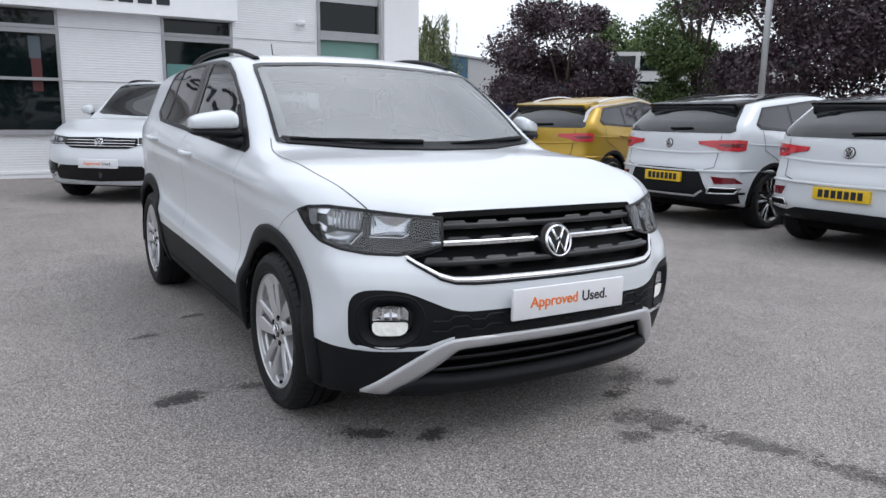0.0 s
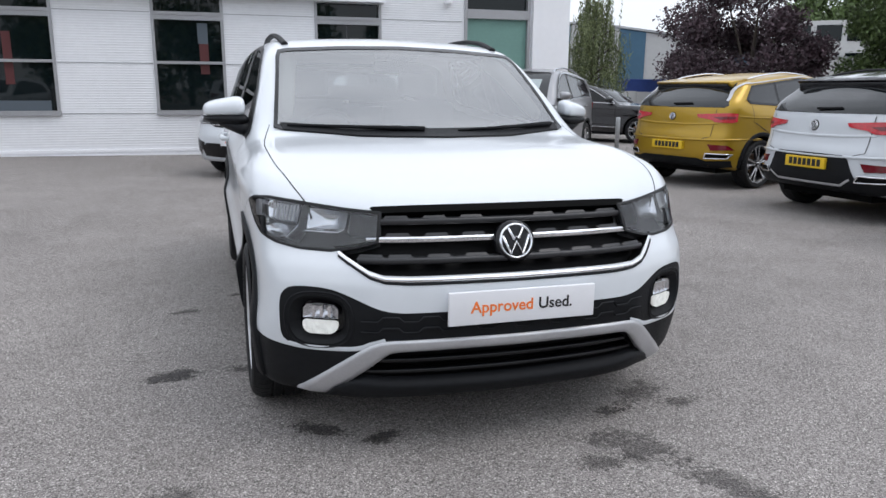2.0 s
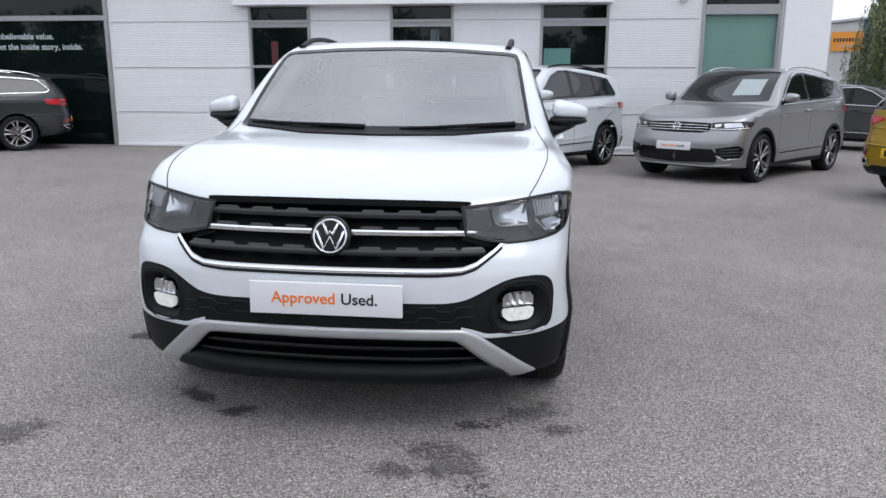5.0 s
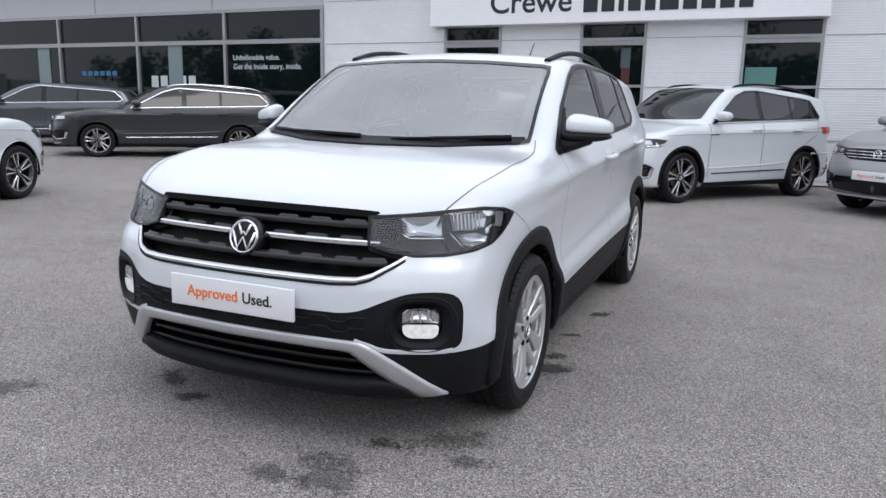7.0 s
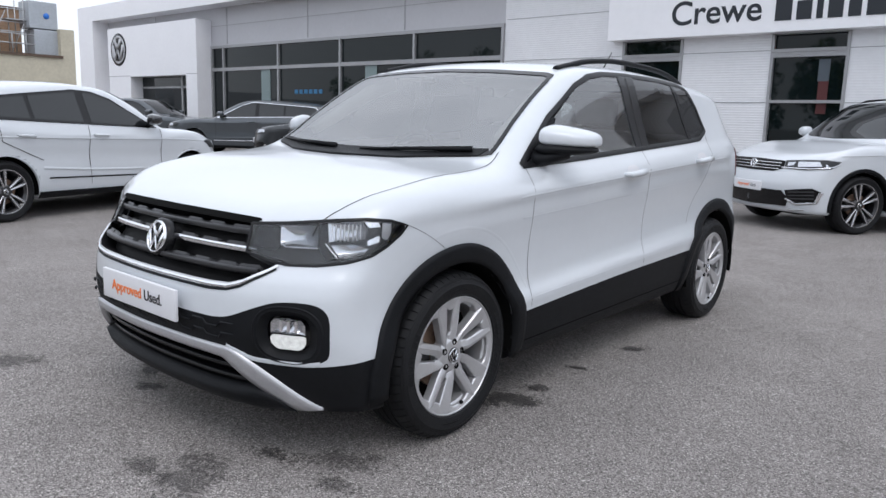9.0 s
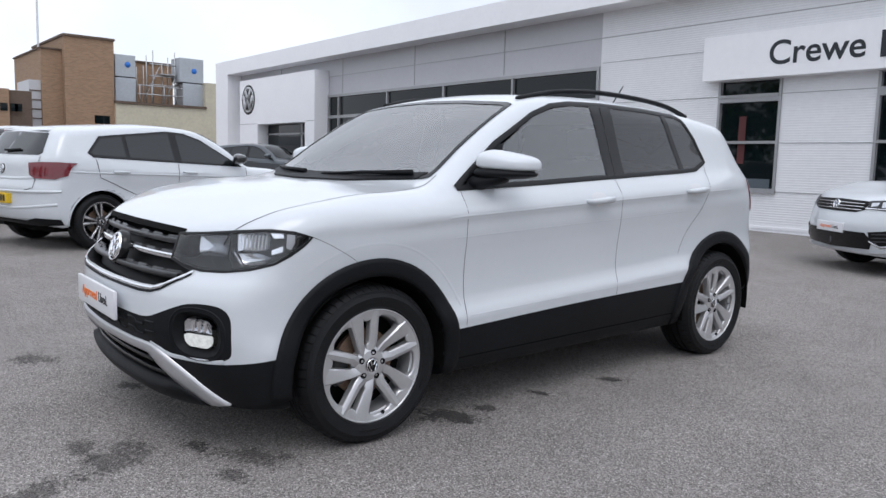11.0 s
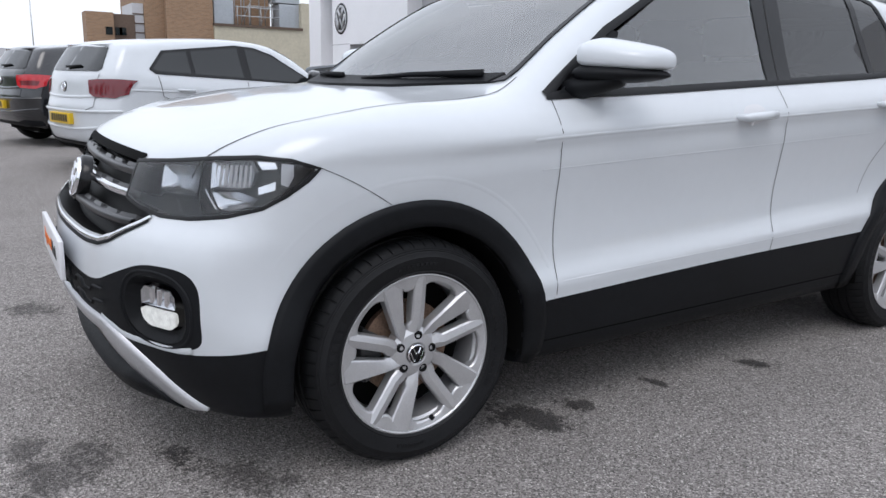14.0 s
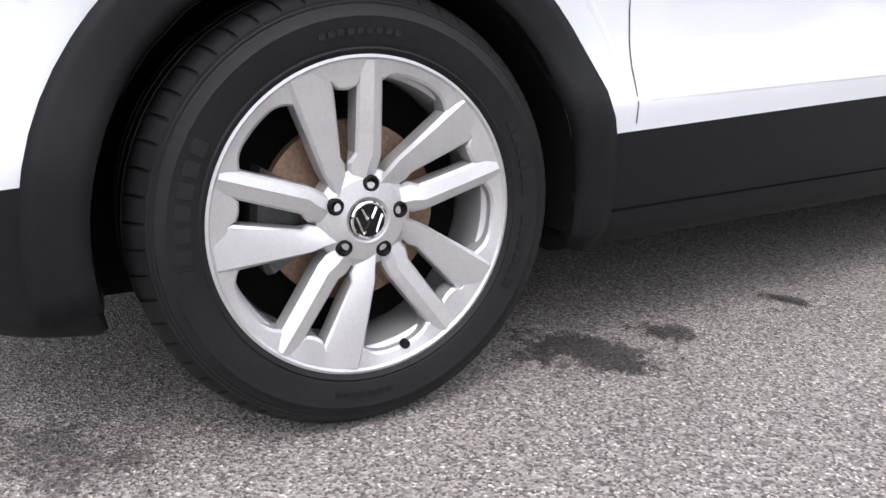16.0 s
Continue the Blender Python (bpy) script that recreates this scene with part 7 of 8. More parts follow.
parked_car("grey_hatchback", pose(-18.5, 10.3, 0, 0, 0, 120), "mid-grey hatchback parked by the entrance portal", ROW, GREY, clad=False, **HATCHBACK)


# ---- damp stains on the asphalt ----
def damp(name, tone, rough, hard):
    """Wet asphalt that breaks up into specks towards the rim of its patch."""
    m = ASPHALT.copy()
    m.name = name
    n, l = m.node_tree.nodes, m.node_tree.links
    for nd in n:
        if nd.type == "MIX_RGB":
            nd.inputs[1].default_value = tone
    b, out = n["Principled BSDF"], n["Material Output"]
    b.inputs["Roughness"].default_value = rough
    geo, tc, ln = n.new("ShaderNodeNewGeometry"), n.new("ShaderNodeTexCoord"), n.new("ShaderNodeVectorMath")
    ln.operation = "LENGTH"
    l.new(tc.outputs["Object"], ln.inputs[0])
    def sum_of(a, b_, k):
        nd = n.new("ShaderNodeMath")
        nd.operation, nd.inputs[1].default_value = "MULTIPLY_ADD", k
        l.new(a, nd.inputs[0])
        if b_ is not None:
            l.new(b_, nd.inputs[2])
        return nd.outputs[0]
    total = None
    for scale, k in ((11.0, 1.5), (46.0, 1.6), (190.0, 1.3)):
        t = n.new("ShaderNodeTexNoise")
        t.inputs["Scale"].default_value, t.inputs["Detail"].default_value = scale, 3
        l.new(geo.outputs["Position"], t.inputs["Vector"])
        total = sum_of(t.outputs["Fac"], total, k)
    total = sum_of(ln.outputs["Value"], total, -1.0)
    mask = n.new("ShaderNodeMapRange")
    mask.inputs[1].default_value, mask.inputs[2].default_value, mask.inputs[4].default_value = 1.90, 2.36, hard
    l.new(total, mask.inputs[0])
    clear, mix = n.new("ShaderNodeBsdfTransparent"), n.new("ShaderNodeMixShader")
    l.new(mask.outputs[0], mix.inputs[0])
    l.new(clear.outputs[0], mix.inputs[1])
    l.new(b.outputs[0], mix.inputs[2])
    l.new(mix.outputs[0], out.inputs[0])
    return m


DAMP = damp("damp_asphalt", (0.068, 0.063, 0.061, 1), 0.5, 0.88)
FAINT = damp("drying_asphalt", (0.112, 0.104, 0.100, 1), 0.75, 0.52)
disc = bpy.data.meshes.new("damp_stain")
disc.from_pydata([(0, 0, 0)] + [(1.25 * math.cos(k / 28 * math.tau), 1.25 * math.sin(k / 28 * math.tau), 0) for k in range(28)], [], [(0, k + 1, (k + 1) % 28 + 1) for k in range(28)])
stains = 0


def stain(x, y, rx, ry, turn, mat):
    global stains
    me = disc.copy()
    me.materials.append(mat)
    ob = new("damp_stain", me)
    ob.matrix_world = pose(x, y, 0.0015 + 0.0002 * stains, 0, 0, turn) @ Matrix.Diagonal((rx, ry, 1, 1))
    stains += 1
    return tagged(ob, label="dark damp stain on the grey asphalt", category="stain", group="stains on the asphalt", kind="stuff")


for s_ in ((0.71, -0.45, 0.22, 0.12, 35), (0.43, -0.87, 0.26, 0.15, -40), (0.60, -1.22, 0.30, 0.10, -58), (0.73, -1.60, 0.28, 0.09, -66), (0.25, -0.95, 0.14, 0.07, 0), (-1.18, -0.85, 0.20, 0.15, 40), (-0.87, 0.26, 0.12, 0.07, 0), (-0.84, 1.55, 0.13, 0.045, 10), (-1.12, 1.25, 0.13, 0.05, 10), (0.83, -0.58, 0.12, 0.07, 20)):
    stain(*s_, FAINT)
for s_ in ((-1.17, 0.26, 0.16, 0.08, 20), (-0.635, -0.445, 0.15, 0.065, -35), (-0.415, -0.55, 0.09, 0.055, 30), (0.475, -0.595, 0.10, 0.055, 10), (0.79, 0.46, 0.19, 0.12, 40), (0.79, 0.66, 0.11, 0.06, 60), (0.85, 1.56, 0.12, 0.055, 30), (0.78, 1.05, 0.08, 0.03, 20)):
    stain(*s_, DAMP)


# ---- trees ----
BARK = material("bark", (0.07, 0.055, 0.045), 0.9, vary=0.3, scale=6)


def leaf_material(name, color):
    m = bpy.data.materials.new(name)
    m.use_nodes = True
    n, l = m.node_tree.nodes, m.node_tree.links
    b = n["Principled BSDF"]
    g, r = n.new("ShaderNodeNewGeometry"), n.new("ShaderNodeValToRGB")
    r.color_ramp.elements[0].color = (*[c * 0.45 for c in color], 1)
    r.color_ramp.elements[1].color = (*[min(1, c * 1.7) for c in color], 1)
    l.new(g.outputs["Random Per Island"], r.inputs[0])
    l.new(r.outputs[0], b.inputs["Base Color"])
    b.inputs["Roughness"].default_value = 0.6
    return m


PURPLE = leaf_material("purple_leaves", (0.056, 0.034, 0.042))
GREEN = leaf_material("green_leaves", (0.075, 0.115, 0.035))
WILLOW = leaf_material("willow_leaves", (0.12, 0.145, 0.06))


def tree(name, x, y, height, spread, leaves, mat, label, leaf=0.088, low=0.14, droop=0.0, lobes=26):
    t = empty(name, pose(x, y, 0), label, "tree", "trees beyond the forecourt")
    rs = np.random.RandomState(int(abs(x * 131 + y * 17)) % 9999)
    bm = bmesh.new()
    trunk = [(0, 0, -0.1), (0.05, 0.02, height * 0.15), (0.0, 0.1, height * 0.4), (0.1, 0.0, height * 0.75)]
    tube(bm, trunk, [height * 0.028, height * 0.022, height * 0.014, height * 0.005], 9)
    part("trunk", bm, BARK, t)
    cs = []
    for i in range(lobes):
        a, u = rs.rand() * math.tau, rs.rand()
        z = height * (low + (0.98 - low) * u)
        w = spread * math.sin(math.pi * min(1, max(0.06, 0.12 + 0.80 * u))) ** 0.6
        d = w * math.sqrt(rs.uniform(0.05, 0.85))
        cs.append((d * math.cos(a), d * math.sin(a), z, spread * rs.uniform(0.22, 0.42)))
    for i in range(8):
        c = cs[i]
        bm = bmesh.new()
        z0 = height * rs.uniform(0.15, 0.4)
        tube(bm, [(0, 0, z0), (c[0] * 0.5, c[1] * 0.5, (z0 + c[2]) / 2 + 0.2), (c[0], c[1], c[2])], [height * 0.012, height * 0.008, height * 0.003], 6)
        part("limb", bm, BARK, t)
    which = rs.randint(0, lobes, leaves)
    C = np.array(cs)[which]
    v = rs.normal(size=(leaves, 3))
    v /= np.linalg.norm(v, axis=1)[:, None]
    v *= (rs.rand(leaves) ** 0.45 * rs.uniform(0.75, 1.15, leaves))[:, None]
    P = C[:, :3] + v * C[:, 3:4] * np.array([1, 1, 0.8])
    if droop:
        P[:, 2] -= droop * rs.rand(leaves) ** 2 * height
        P[:, 2] = np.maximum(P[:, 2], 0.3)
    a = rs.normal(size=(leaves, 3))
    a /= np.linalg.norm(a, axis=1)[:, None]
    b = np.cross(a, rs.normal(size=(leaves, 3)))
    b /= np.linalg.norm(b, axis=1)[:, None]
    s = leaf * rs.uniform(0.5, 1.3, leaves)[:, None]
    if droop:
        a = a * 0.25 + np.array([0, 0, -1.0])
    V = np.stack((P - a * s, P + b * s * 0.55, P + a * s, P - b * s * 0.55), 1).reshape(-1, 3)
    F = np.arange(leaves * 4).reshape(-1, 4)
    me = bpy.data.meshes.new("crown")
    me.from_pydata(V.tolist(), [], F.tolist())
    part("crown", me, mat, t, smooth=False)
    return t


def weeping_tree(name, x, y, height, spread, label):
    """A slim trunk, arching limbs and curtains of hanging twigs set with narrow leaves."""
    t = empty(name, pose(x, y, 0), label, "tree", "trees beyond the forecourt")
    rs = np.random.RandomState(41)
    bm = bmesh.new()
    tube(bm, [(0, 0, -0.1), (0.04, 0, height * 0.4), (-0.03, 0.05, height * 0.75), (0.02, 0, height * 0.98)], [0.10, 0.075, 0.04, 0.012], 9)
    part("trunk", bm, BARK, t)
    leaves = []
    for i in range(20):
        a, u = i * 2.4 + rs.uniform(-0.3, 0.3), (i + 0.5) / 20
        z0 = height * (0.36 + 0.58 * u)
        reach = spread * (1.05 - 0.65 * u) * rs.uniform(0.55, 1.1)
        rise = height * rs.uniform(0.03, 0.09)
        tip = Vector((math.cos(a) * reach, math.sin(a) * reach, z0 + rise * 0.3))
        mid = Vector((math.cos(a) * reach * 0.55, math.sin(a) * reach * 0.55, z0 + rise))
        bm = bmesh.new()
        tube(bm, [(0, 0, z0 - 0.15), mid, tip], [0.03, 0.016, 0.006], 6)
        part("limb", bm, BARK, t)
        for k in range(24):
            f = rs.uniform(0.25, 1.0)
            top = Vector((0, 0, z0)).lerp(mid, f * 2) if f < 0.5 else mid.lerp(tip, f * 2 - 1)
            top += Vector(rs.normal(0, 0.09, 3))
            drop = min(top.z - 0.5, height * rs.uniform(0.14, 0.42))
            drift = rs.normal(0, 0.05, 2)
            for q in range(int(drop / 0.032)):
                d = q * 0.032
                leaves.append((top.x + drift[0] * d + rs.normal(0, 0.022), top.y + drift[1] * d + rs.normal(0, 0.022), top.z - d))
    P = np.array(leaves)
    n = len(P)
    a = rs.normal(0, 0.45, (n, 3)) + np.array([0, 0, -1.0])
    a /= np.linalg.norm(a, axis=1)[:, None]
    b = np.cross(a, rs.normal(size=(n, 3)))
    b /= np.linalg.norm(b, axis=1)[:, None]
    s = 0.042 * rs.uniform(0.6, 1.3, n)[:, None]
    me = bpy.data.meshes.new("crown")
    me.from_pydata(np.stack((P - a * s, P + b * s * 0.38, P + a * s, P - b * s * 0.38), 1).reshape(-1, 3).tolist(), [], np.arange(n * 4).reshape(-1, 4).tolist())
    part("crown", me, WILLOW, t, smooth=False)
    return t


tree("purple_plum_tree", 21.6, 24.4, 6.5, 3.5, 46000, PURPLE, "bushy dark purple-leaved tree beyond the parked cars")
tree("purple_plum_tree", 25.2, 14.8, 9.2, 4.3, 56000, PURPLE, "large dark purple-leaved tree behind the crossovers", lobes=44)
tree("purple_plum_tree", 26.6, 7.6, 9.2, 4.8, 58000, PURPLE, "dark purple-leaved tree behind the lamp post", lobes=46)
tree("green_tree", 26.6, 21.2, 9.0, 2.9, 42000, GREEN, "tall light green tree between two purple trees", lobes=36)
weeping_tree("weeping_birch", 10.0, 17.25, 4.3, 1.4, "small weeping tree with hanging pale green leaves")
tree("green_tree", 44.0, 44.0, 9.0, 5.0, 9000, GREEN, "distant green tree behind the buildings", leaf=0.2)

# the belt of trees behind the forecourt, seen only as a reflection
rs = np.random.RandomState(5)
pts, trunks = [], bmesh.new()
for i in range(22):
    cx, cy, hh = -52 + 5.0 * i + rs.uniform(-1, 1), -30 + rs.uniform(-3, 3), rs.uniform(5.0, 8.5)
    tube(trunks, [(cx, cy, -0.1), (cx + 0.1, cy, hh * 0.7)], [0.22, 0.1], 7)
    for k in range(14):
        c = np.array([cx, cy, hh * rs.uniform(0.25, 0.9)]) + rs.normal(0, 1.0, 3) * np.array([1.5, 1.2, 0.4])
        v = rs.normal(size=(150, 3))
        v /= np.linalg.norm(v, axis=1)[:, None]
        pts.append(c + v * (rs.rand(150) ** 0.4)[:, None] * rs.uniform(1.0, 1.9))
P = np.concatenate(pts)
P[:, 2] = np.maximum(P[:, 2], 0.3)
a, b = rs.normal(size=P.shape), rs.normal(size=P.shape)
a /= np.linalg.norm(a, axis=1)[:, None]
b = np.cross(a, b)
b /= np.linalg.norm(b, axis=1)[:, None]
me = bpy.data.meshes.new("far_trees")
me.from_pydata(np.stack((P - a * 0.24, P + b * 0.15, P + a * 0.24, P - b * 0.15), 1).reshape(-1, 3).tolist(), [], np.arange(len(P) * 4).reshape(-1, 4).tolist())
wood = tagged(part("far_trees", me, GREEN, None, smooth=False), label="belt of green trees beyond the forecourt", category="trees", kind="stuff")
part("trunk", trunks, BARK, wood, kind="stuff")

# ---- lamp posts and bollard ----
GALV = material("galvanised_steel", (0.42, 0.43, 0.44), 0.45, metal=0.6, vary=0.06)
lp = empty("street_lamp", pose(16.4, 10.3, 0), "tall grey steel lamp post", "street lamp")
bm = bmesh.new()
tube(bm, [(0, 0, 0), (0, 0, 4), (0.02, 0, 9)], [0.11, 0.09, 0.06], 12)
part("pole", bm, GALV, lp)
part("lamp_head", boxes((-0.5, 0.1, -0.12, 0.12, 8.95, 9.08), bevel=0.02), GALV, lp)
bm = bmesh.new()
lathe(bm, [(0.001, 0.72), (0.04, 0.72), (0.05, 0.70), (0.05, 0.0), (0.001, 0.0)], 16)
bo = tagged(part("bollard", bm, GALV, None), label="short round grey steel bollard", category="bollard")
bo.matrix_world = pose(7.9, 12.0, 0, 0, -90, 0)

# ---- buildings in the distance ----
CREAM = material("cream_sheet", (0.50, 0.50, 0.49), 0.6, vary=0.05, scale=0.5)
BLUESHEET = material("blue_sheet", (0.055, 0.13, 0.20), 0.6, vary=0.05, scale=0.5)
ORIGIN = Matrix.Translation((18.0, 37.9, 0)) @ Matrix.Rotation(math.atan2(-3.7, 6.9), 4, "Z")
wh = empty("warehouse", ORIGIN, "cream and blue sheet-clad warehouse beyond the forecourt", "building")
top = lambda u: 4.95 + 0.09 * u if u < 2.2 else 5.15 - 0.135 * (u - 2.2)
def slab(u0, u1, y0, y1):
    pts = [(u0, 0), (u1, 0), (u1, top(u1))] + ([(2.2, top(2.2))] if u0 < 2.2 < u1 else []) + [(u0, top(u0))]
    return prism(pts, y0, y1, "y")
part("wall", slab(-3.0, 17.0, 0.0, 12.0), CREAM, wh, smooth=False)
for a, b in ((0.25, 1.5), (4.3, 5.75), (10.5, 12.0)):
    part("blue_panel", slab(a, b, -0.06, -0.004), BLUESHEET, wh, smooth=False)
part("roof_trim", prism([(-3.1, top(-3.0) + 0.02), (2.2, top(2.2) + 0.02), (17.1, top(17) + 0.02), (17.1, top(17) + 0.14), (2.2, top(2.2) + 0.14), (-3.1, top(-3.0) + 0.14)], -0.15, 12.1, "y"), GALV, wh, smooth=False)
ORANGESIGN = material("orange_sign_board", (0.72, 0.28, 0.03), 0.5, vary=0.04, scale=2)
sg = tagged(part("wall_sign", boxes((-1.15, 0.33, -0.13, -0.06, 3.45, 4.42), bevel=0.01), ORANGESIGN, None, smooth=False), label="orange sign board on the warehouse wall", category="sign")
sg.matrix_world = ORIGIN
for i, (x0, x1, z0, z1) in enumerate([(-1.02 + 0.14 * k, -0.93 + 0.14 * k, 3.92, 4.10) for k in range(9)] + [(-0.75 + 0.14 * k, -0.66 + 0.14 * k, 3.66, 3.75) for k in range(5)]):
    part("lettering", boxes((x0, x1, -0.14, -0.128, z0, z1)), INK if i < 9 else FRAMEMAT, sg, smooth=False)
SKIPBLUE = material("blue_container_paint", (0.03, 0.06, 0.22), 0.5, vary=0.15, scale=2)
ct = tagged(part("shipping_container", boxes((17.5, 22.5, 28.4, 30.4, 0.0, 1.93), bevel=0.03), SKIPBLUE, None, smooth=False), label="dark blue container behind a pale fence", category="container")
fe = empty("fence", pose(16.2, 27.2, 0, 0, 0, -4), "pale grey sheet fence", "fence")
for i in range(9):
    part("board", boxes((i * 0.75, i * 0.75 + 0.73, 0, 0.05, 0, 1.34 + 0.02 * (i % 2))), CREAM, fe, smooth=False)
ofc = empty("office_block", pose(44, 36.5, 0, 0, 0, -45), "pale office block behind the trees", "building")
part("wall", boxes((-8, 8, 0, 8, 0, 6.4)), CREAM, ofc, smooth=False)
for i in range(8):
    for z in (1.0, 3.1, 5.0):
        part("window", boxes((-7.6 + i * 1.95, -6.0 + i * 1.95, -0.05, -0.004, z, z + 1.1)), ROOMGLASS, ofc, smooth=False)


def brick_material():
    m = bpy.data.materials.new("brown_brick")
    m.use_nodes = True
    n, l = m.node_tree.nodes, m.node_tree.links
    b, tc, br = n["Principled BSDF"], n.new("ShaderNodeTexCoord"), n.new("ShaderNodeTexBrick")
    sep, run, mp = n.new("ShaderNodeSeparateXYZ"), n.new("ShaderNodeMath"), n.new("ShaderNodeCombineXYZ")
    br.inputs["Scale"].default_value = 1.0
    br.inputs["Brick Width"].default_value, br.inputs["Row Height"].default_value, br.inputs["Mortar Size"].default_value = 0.225, 0.075, 0.008
    br.inputs["Color1"].default_value, br.inputs["Color2"].default_value, br.inputs["Mortar"].default_value = (0.33, 0.205, 0.125, 1), (0.25, 0.155, 0.095, 1), (0.31, 0.23, 0.165, 1)
    l.new(tc.outputs["Object"], sep.inputs[0])
    l.new(sep.outputs[0], run.inputs[0])
    l.new(sep.outputs[1], run.inputs[1])
    l.new(run.outputs[0], mp.inputs[0])
    l.new(sep.outputs[2], mp.inputs[1])
    l.new(mp.outputs[0], br.inputs["Vector"])
    l.new(br.outputs["Color"], b.inputs["Base Color"])
    b.inputs["Roughness"].default_value = 0.9
    return m


BRICK = brick_material()
BEIGE = material("beige_render", (0.50, 0.46, 0.36), 0.85, vary=0.10, scale=0.8)
PLANT = material("plant_housing", (0.40, 0.43, 0.46), 0.5, metal=0.2, vary=0.08, scale=1)
DARKBRICK = material("dark_cladding", (0.11, 0.075, 0.055), 0.8, vary=0.15, scale=1)
bk = empty("brick_building", pose(-42, 0, 0), "brown brick office building with rooftop plant", "building")
part("tower", boxes((-8, 0.0, 8.62, 11.19, 0, 7.15)), BRICK, bk, smooth=False)
part("tower_return", boxes((-8, -0.6, 7.58, 8.62, 0, 6.4)), BRICK, bk, smooth=False)
part("coping", boxes((-8, 0.1, 8.55, 11.25, 7.15, 7.27), (-8, -0.5, 7.5, 8.62, 6.4, 6.48)), DARKBRICK, bk, smooth=False)
part("low_block", boxes((-1.2, 0.3, 4.5, 5.85, 0, 4.05)), BRICK, bk, smooth=False)
part("low_side", boxes((-1.2, 0.1, 5.85, 6.95, 0, 4.0)), DARKBRICK, bk, smooth=False)
for y in (5.42, 5.9, 6.1):
    part("window", boxes((0.3, 0.34, y, y + 0.34, 2.9, 3.3)), ROOMGLASS, bk, smooth=False)
part("glazed_stair", boxes((-4, -0.8, 7.0, 7.6, 0, 4.7)), PANELDARK, bk, smooth=False)
for z in range(8):
    part("glazing_bar", boxes((-0.8, -0.76, 7.0, 7.6, 0.5 * z + 0.6, 0.5 * z + 0.66)), DARKBRICK, bk, smooth=False)
part("window", boxes((0.0, 0.04, 10.1, 10.9, 2.5, 2.95)), ROOMGLASS, bk, smooth=False)
part("rear_block", boxes((-10, -3.0, 11.19, 15.6, 0, 6.45)), BRICK, bk, smooth=False)
part("coping", boxes((-10, -2.9, 11.25, 15.7, 6.45, 6.55)), DARKBRICK, bk, smooth=False)
part("parapet", boxes((-6, 0.2, 11.19, 16.45, 0, 3.70)), BEIGE, bk, smooth=False)
part("coping", boxes((-6, 0.3, 11.15, 16.5, 3.70, 3.84)), DARKBRICK, bk, smooth=False)
part("chimney", boxes((-1.2, 0.2, 16.45, 17.2, 0, 5.3)), BEIGE, bk, smooth=False)
part("plant_box", boxes((-1.6, -0.2, 11.3, 12.45, 3.84, 5.2), bevel=0.04), PLANT, bk, "grey air handling unit", smooth=False)
part("plant_box", boxes((-1.6, -0.2, 11.3, 12.45, 5.25, 6.5), bevel=0.04), PLANT, bk, "grey air handling unit", smooth=False)
part("plant_box", boxes((-1.6, -0.2, 15.2, 16.5, 3.84, 5.2), bevel=0.04), PLANT, bk, "grey air handling unit", smooth=False)
part("plant_box", boxes((-1.6, -0.2, 15.0, 16.5, 5.25, 6.7), bevel=0.04), PLANT, bk, "grey air handling unit", smooth=False)
BLUEDOT = material("blue_emblem", (0.02, 0.16, 0.55), 0.5)
for y in (12.0, 15.9):
    bm = bmesh.new()
    lathe(bm, [(0.001, 0.02), (0.16, 0.02), (0.16, 0.0)], 20)
    part("emblem", bm, BLUEDOT, bk).location = (-0.2, y, 5.95)
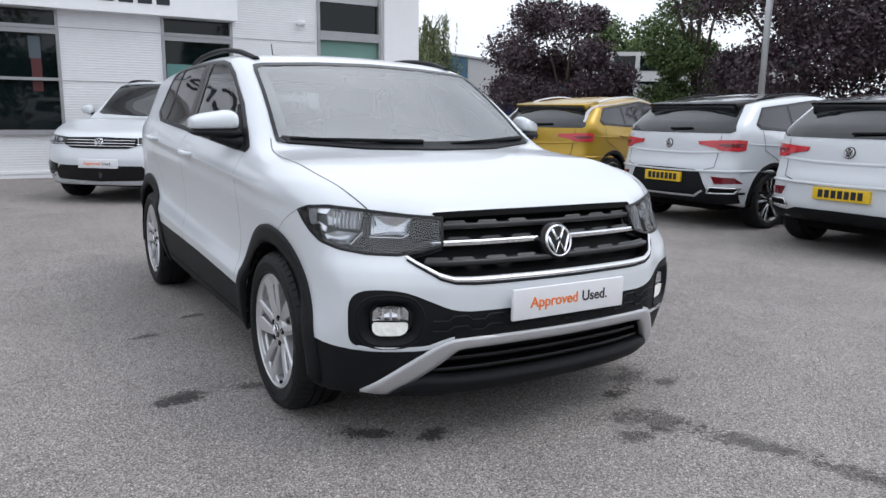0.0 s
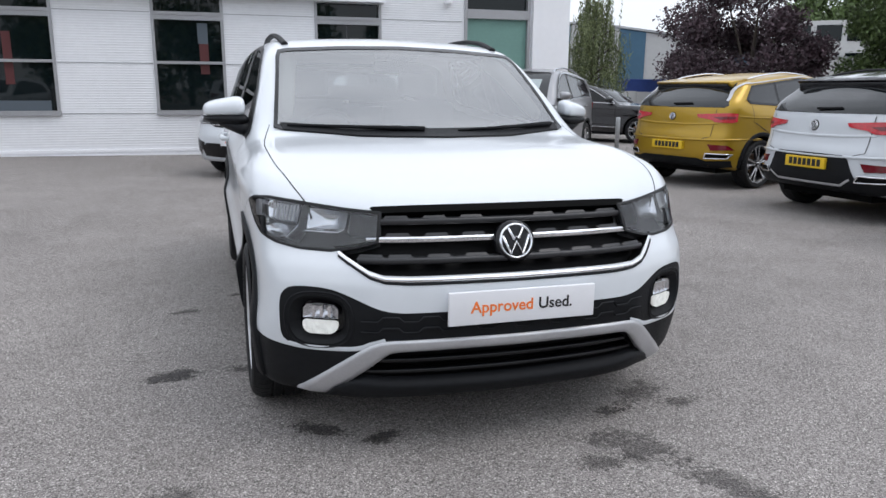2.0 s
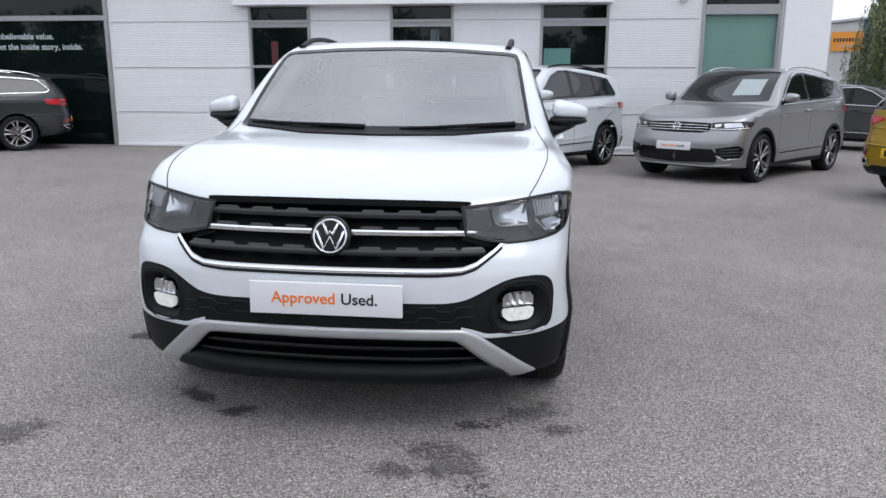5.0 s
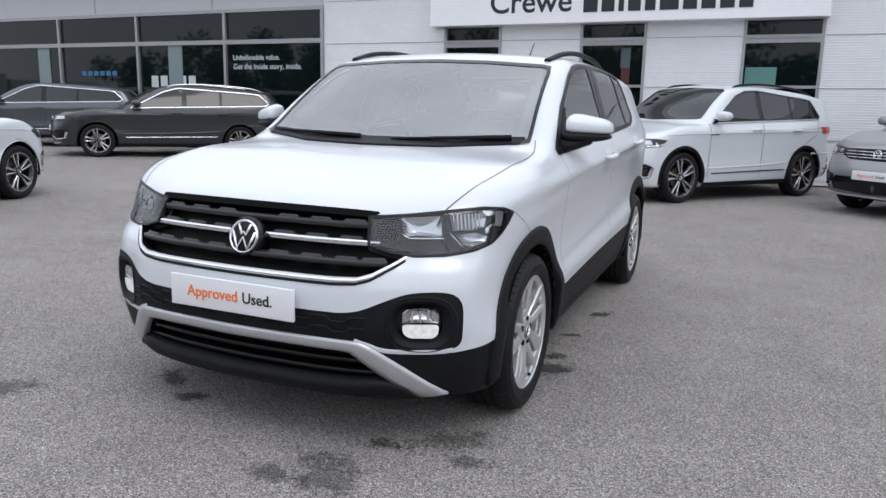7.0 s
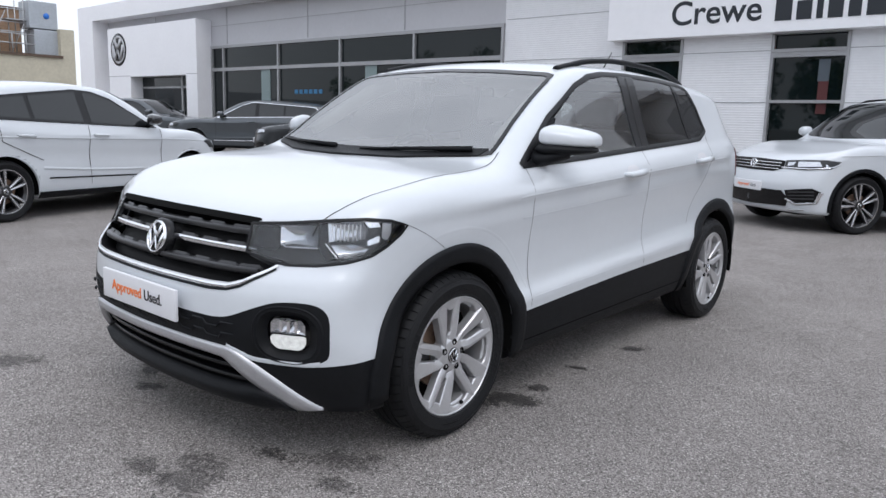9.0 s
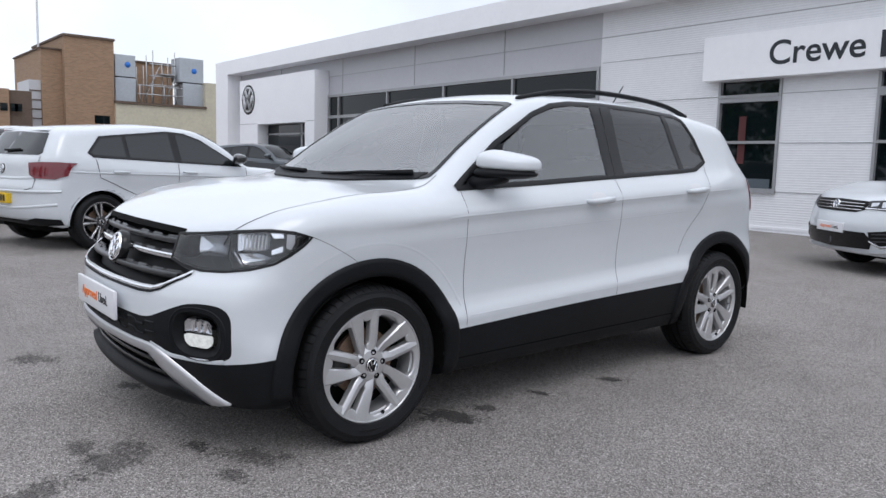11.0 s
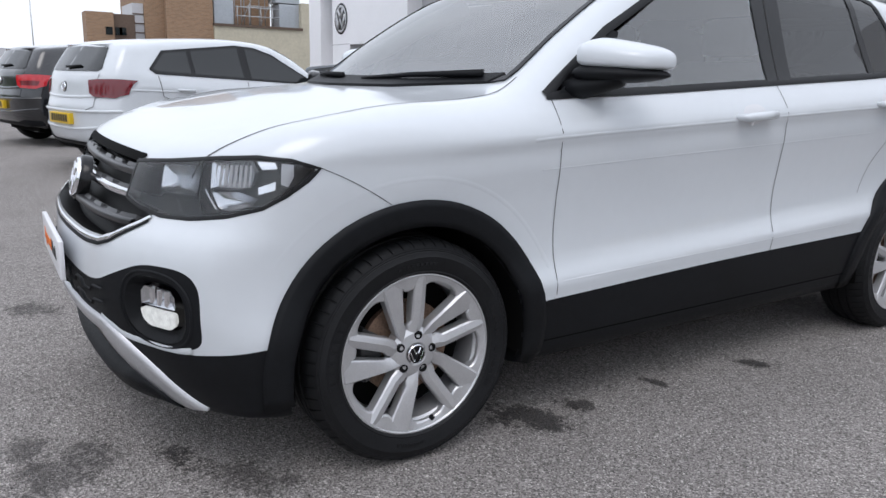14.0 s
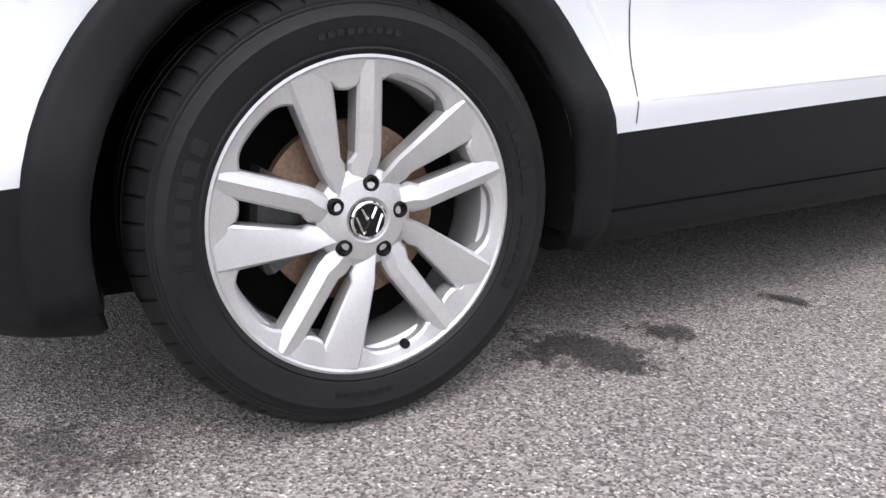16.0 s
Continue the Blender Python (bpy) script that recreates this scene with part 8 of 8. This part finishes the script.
for z in (4.35, 4.85):
    bm = bmesh.new()
    tube(bm, [(0.0, 12.5, z), (0.0, 15.2, z)], 0.035, 6)
    part("rail", bm, GALV, bk)
for y in (12.6, 13.3, 14.0, 14.7):
    bm = bmesh.new()
    tube(bm, [(0.0, y, 3.8), (0.0, y, 4.9)], 0.035, 6)
    part("rail_post", bm, GALV, bk)
for y in (13.6, 14.9):
    bm = bmesh.new()
    tube(bm, [(-0.7, y, 3.8), (-0.7, y, 7.0)], 0.03, 6)
    tube(bm, [(-1.9, y, 3.8), (-1.9, y, 6.8)], 0.03, 6)
    part("scaffold_pole", bm, GALV, bk)
for y in (12.8, 13.2, 14.3, 15.2):
    bm = bmesh.new()
    tube(bm, [(-1.2, y, 3.8), (-1.2, y, 6.0 + 0.25 * (y - 12.8))], 0.028, 6)
    part("scaffold_pole", bm, GALV, bk)
part("scaffold_deck", boxes((-1.9, -0.6, 14.0, 15.25, 5.62, 5.68)), GALV, bk, smooth=False)
for y in (13.0, 14.2):
    bm = bmesh.new()
    tube(bm, [(-0.7, y, 3.9), (-0.7, y + 1.0, 6.1)], 0.025, 6)
    part("scaffold_brace", bm, GALV, bk)
for z in (5.0, 5.5, 6.2):
    bm = bmesh.new()
    tube(bm, [(-0.7, 13.4, z), (-0.7, 15.2, z)], 0.03, 6)
    part("scaffold_pole", bm, GALV, bk)
ma = empty("mast", pose(-44, 7.75, 0), "thin tall lamp mast behind the brick building", "mast")
bm = bmesh.new()
tube(bm, [(0, 0, 0), (0, 0, 10)], [0.07, 0.05], 8)
part("pole", bm, GALV, ma)
ma2 = empty("mast", pose(-60, 3.2, 0), "thin distant mast on the skyline", "mast")
bm = bmesh.new()
tube(bm, [(0, 0, 0), (0, 0, 6.8)], [0.06, 0.03], 6)
part("pole", bm, GALV, ma2)
hd = bmesh.new()
for i in range(5):
    box(hd, -90 - 3 * (i % 2), -80, -60 + 13 * i, -47.5 + 13 * i, 0, 2.2 + 0.6 * ((i * 7) % 3))
tagged(part("backdrop", hd, PANELDARK, None, smooth=False), label="low distant sheds on the skyline", category="backdrop", kind="structure")
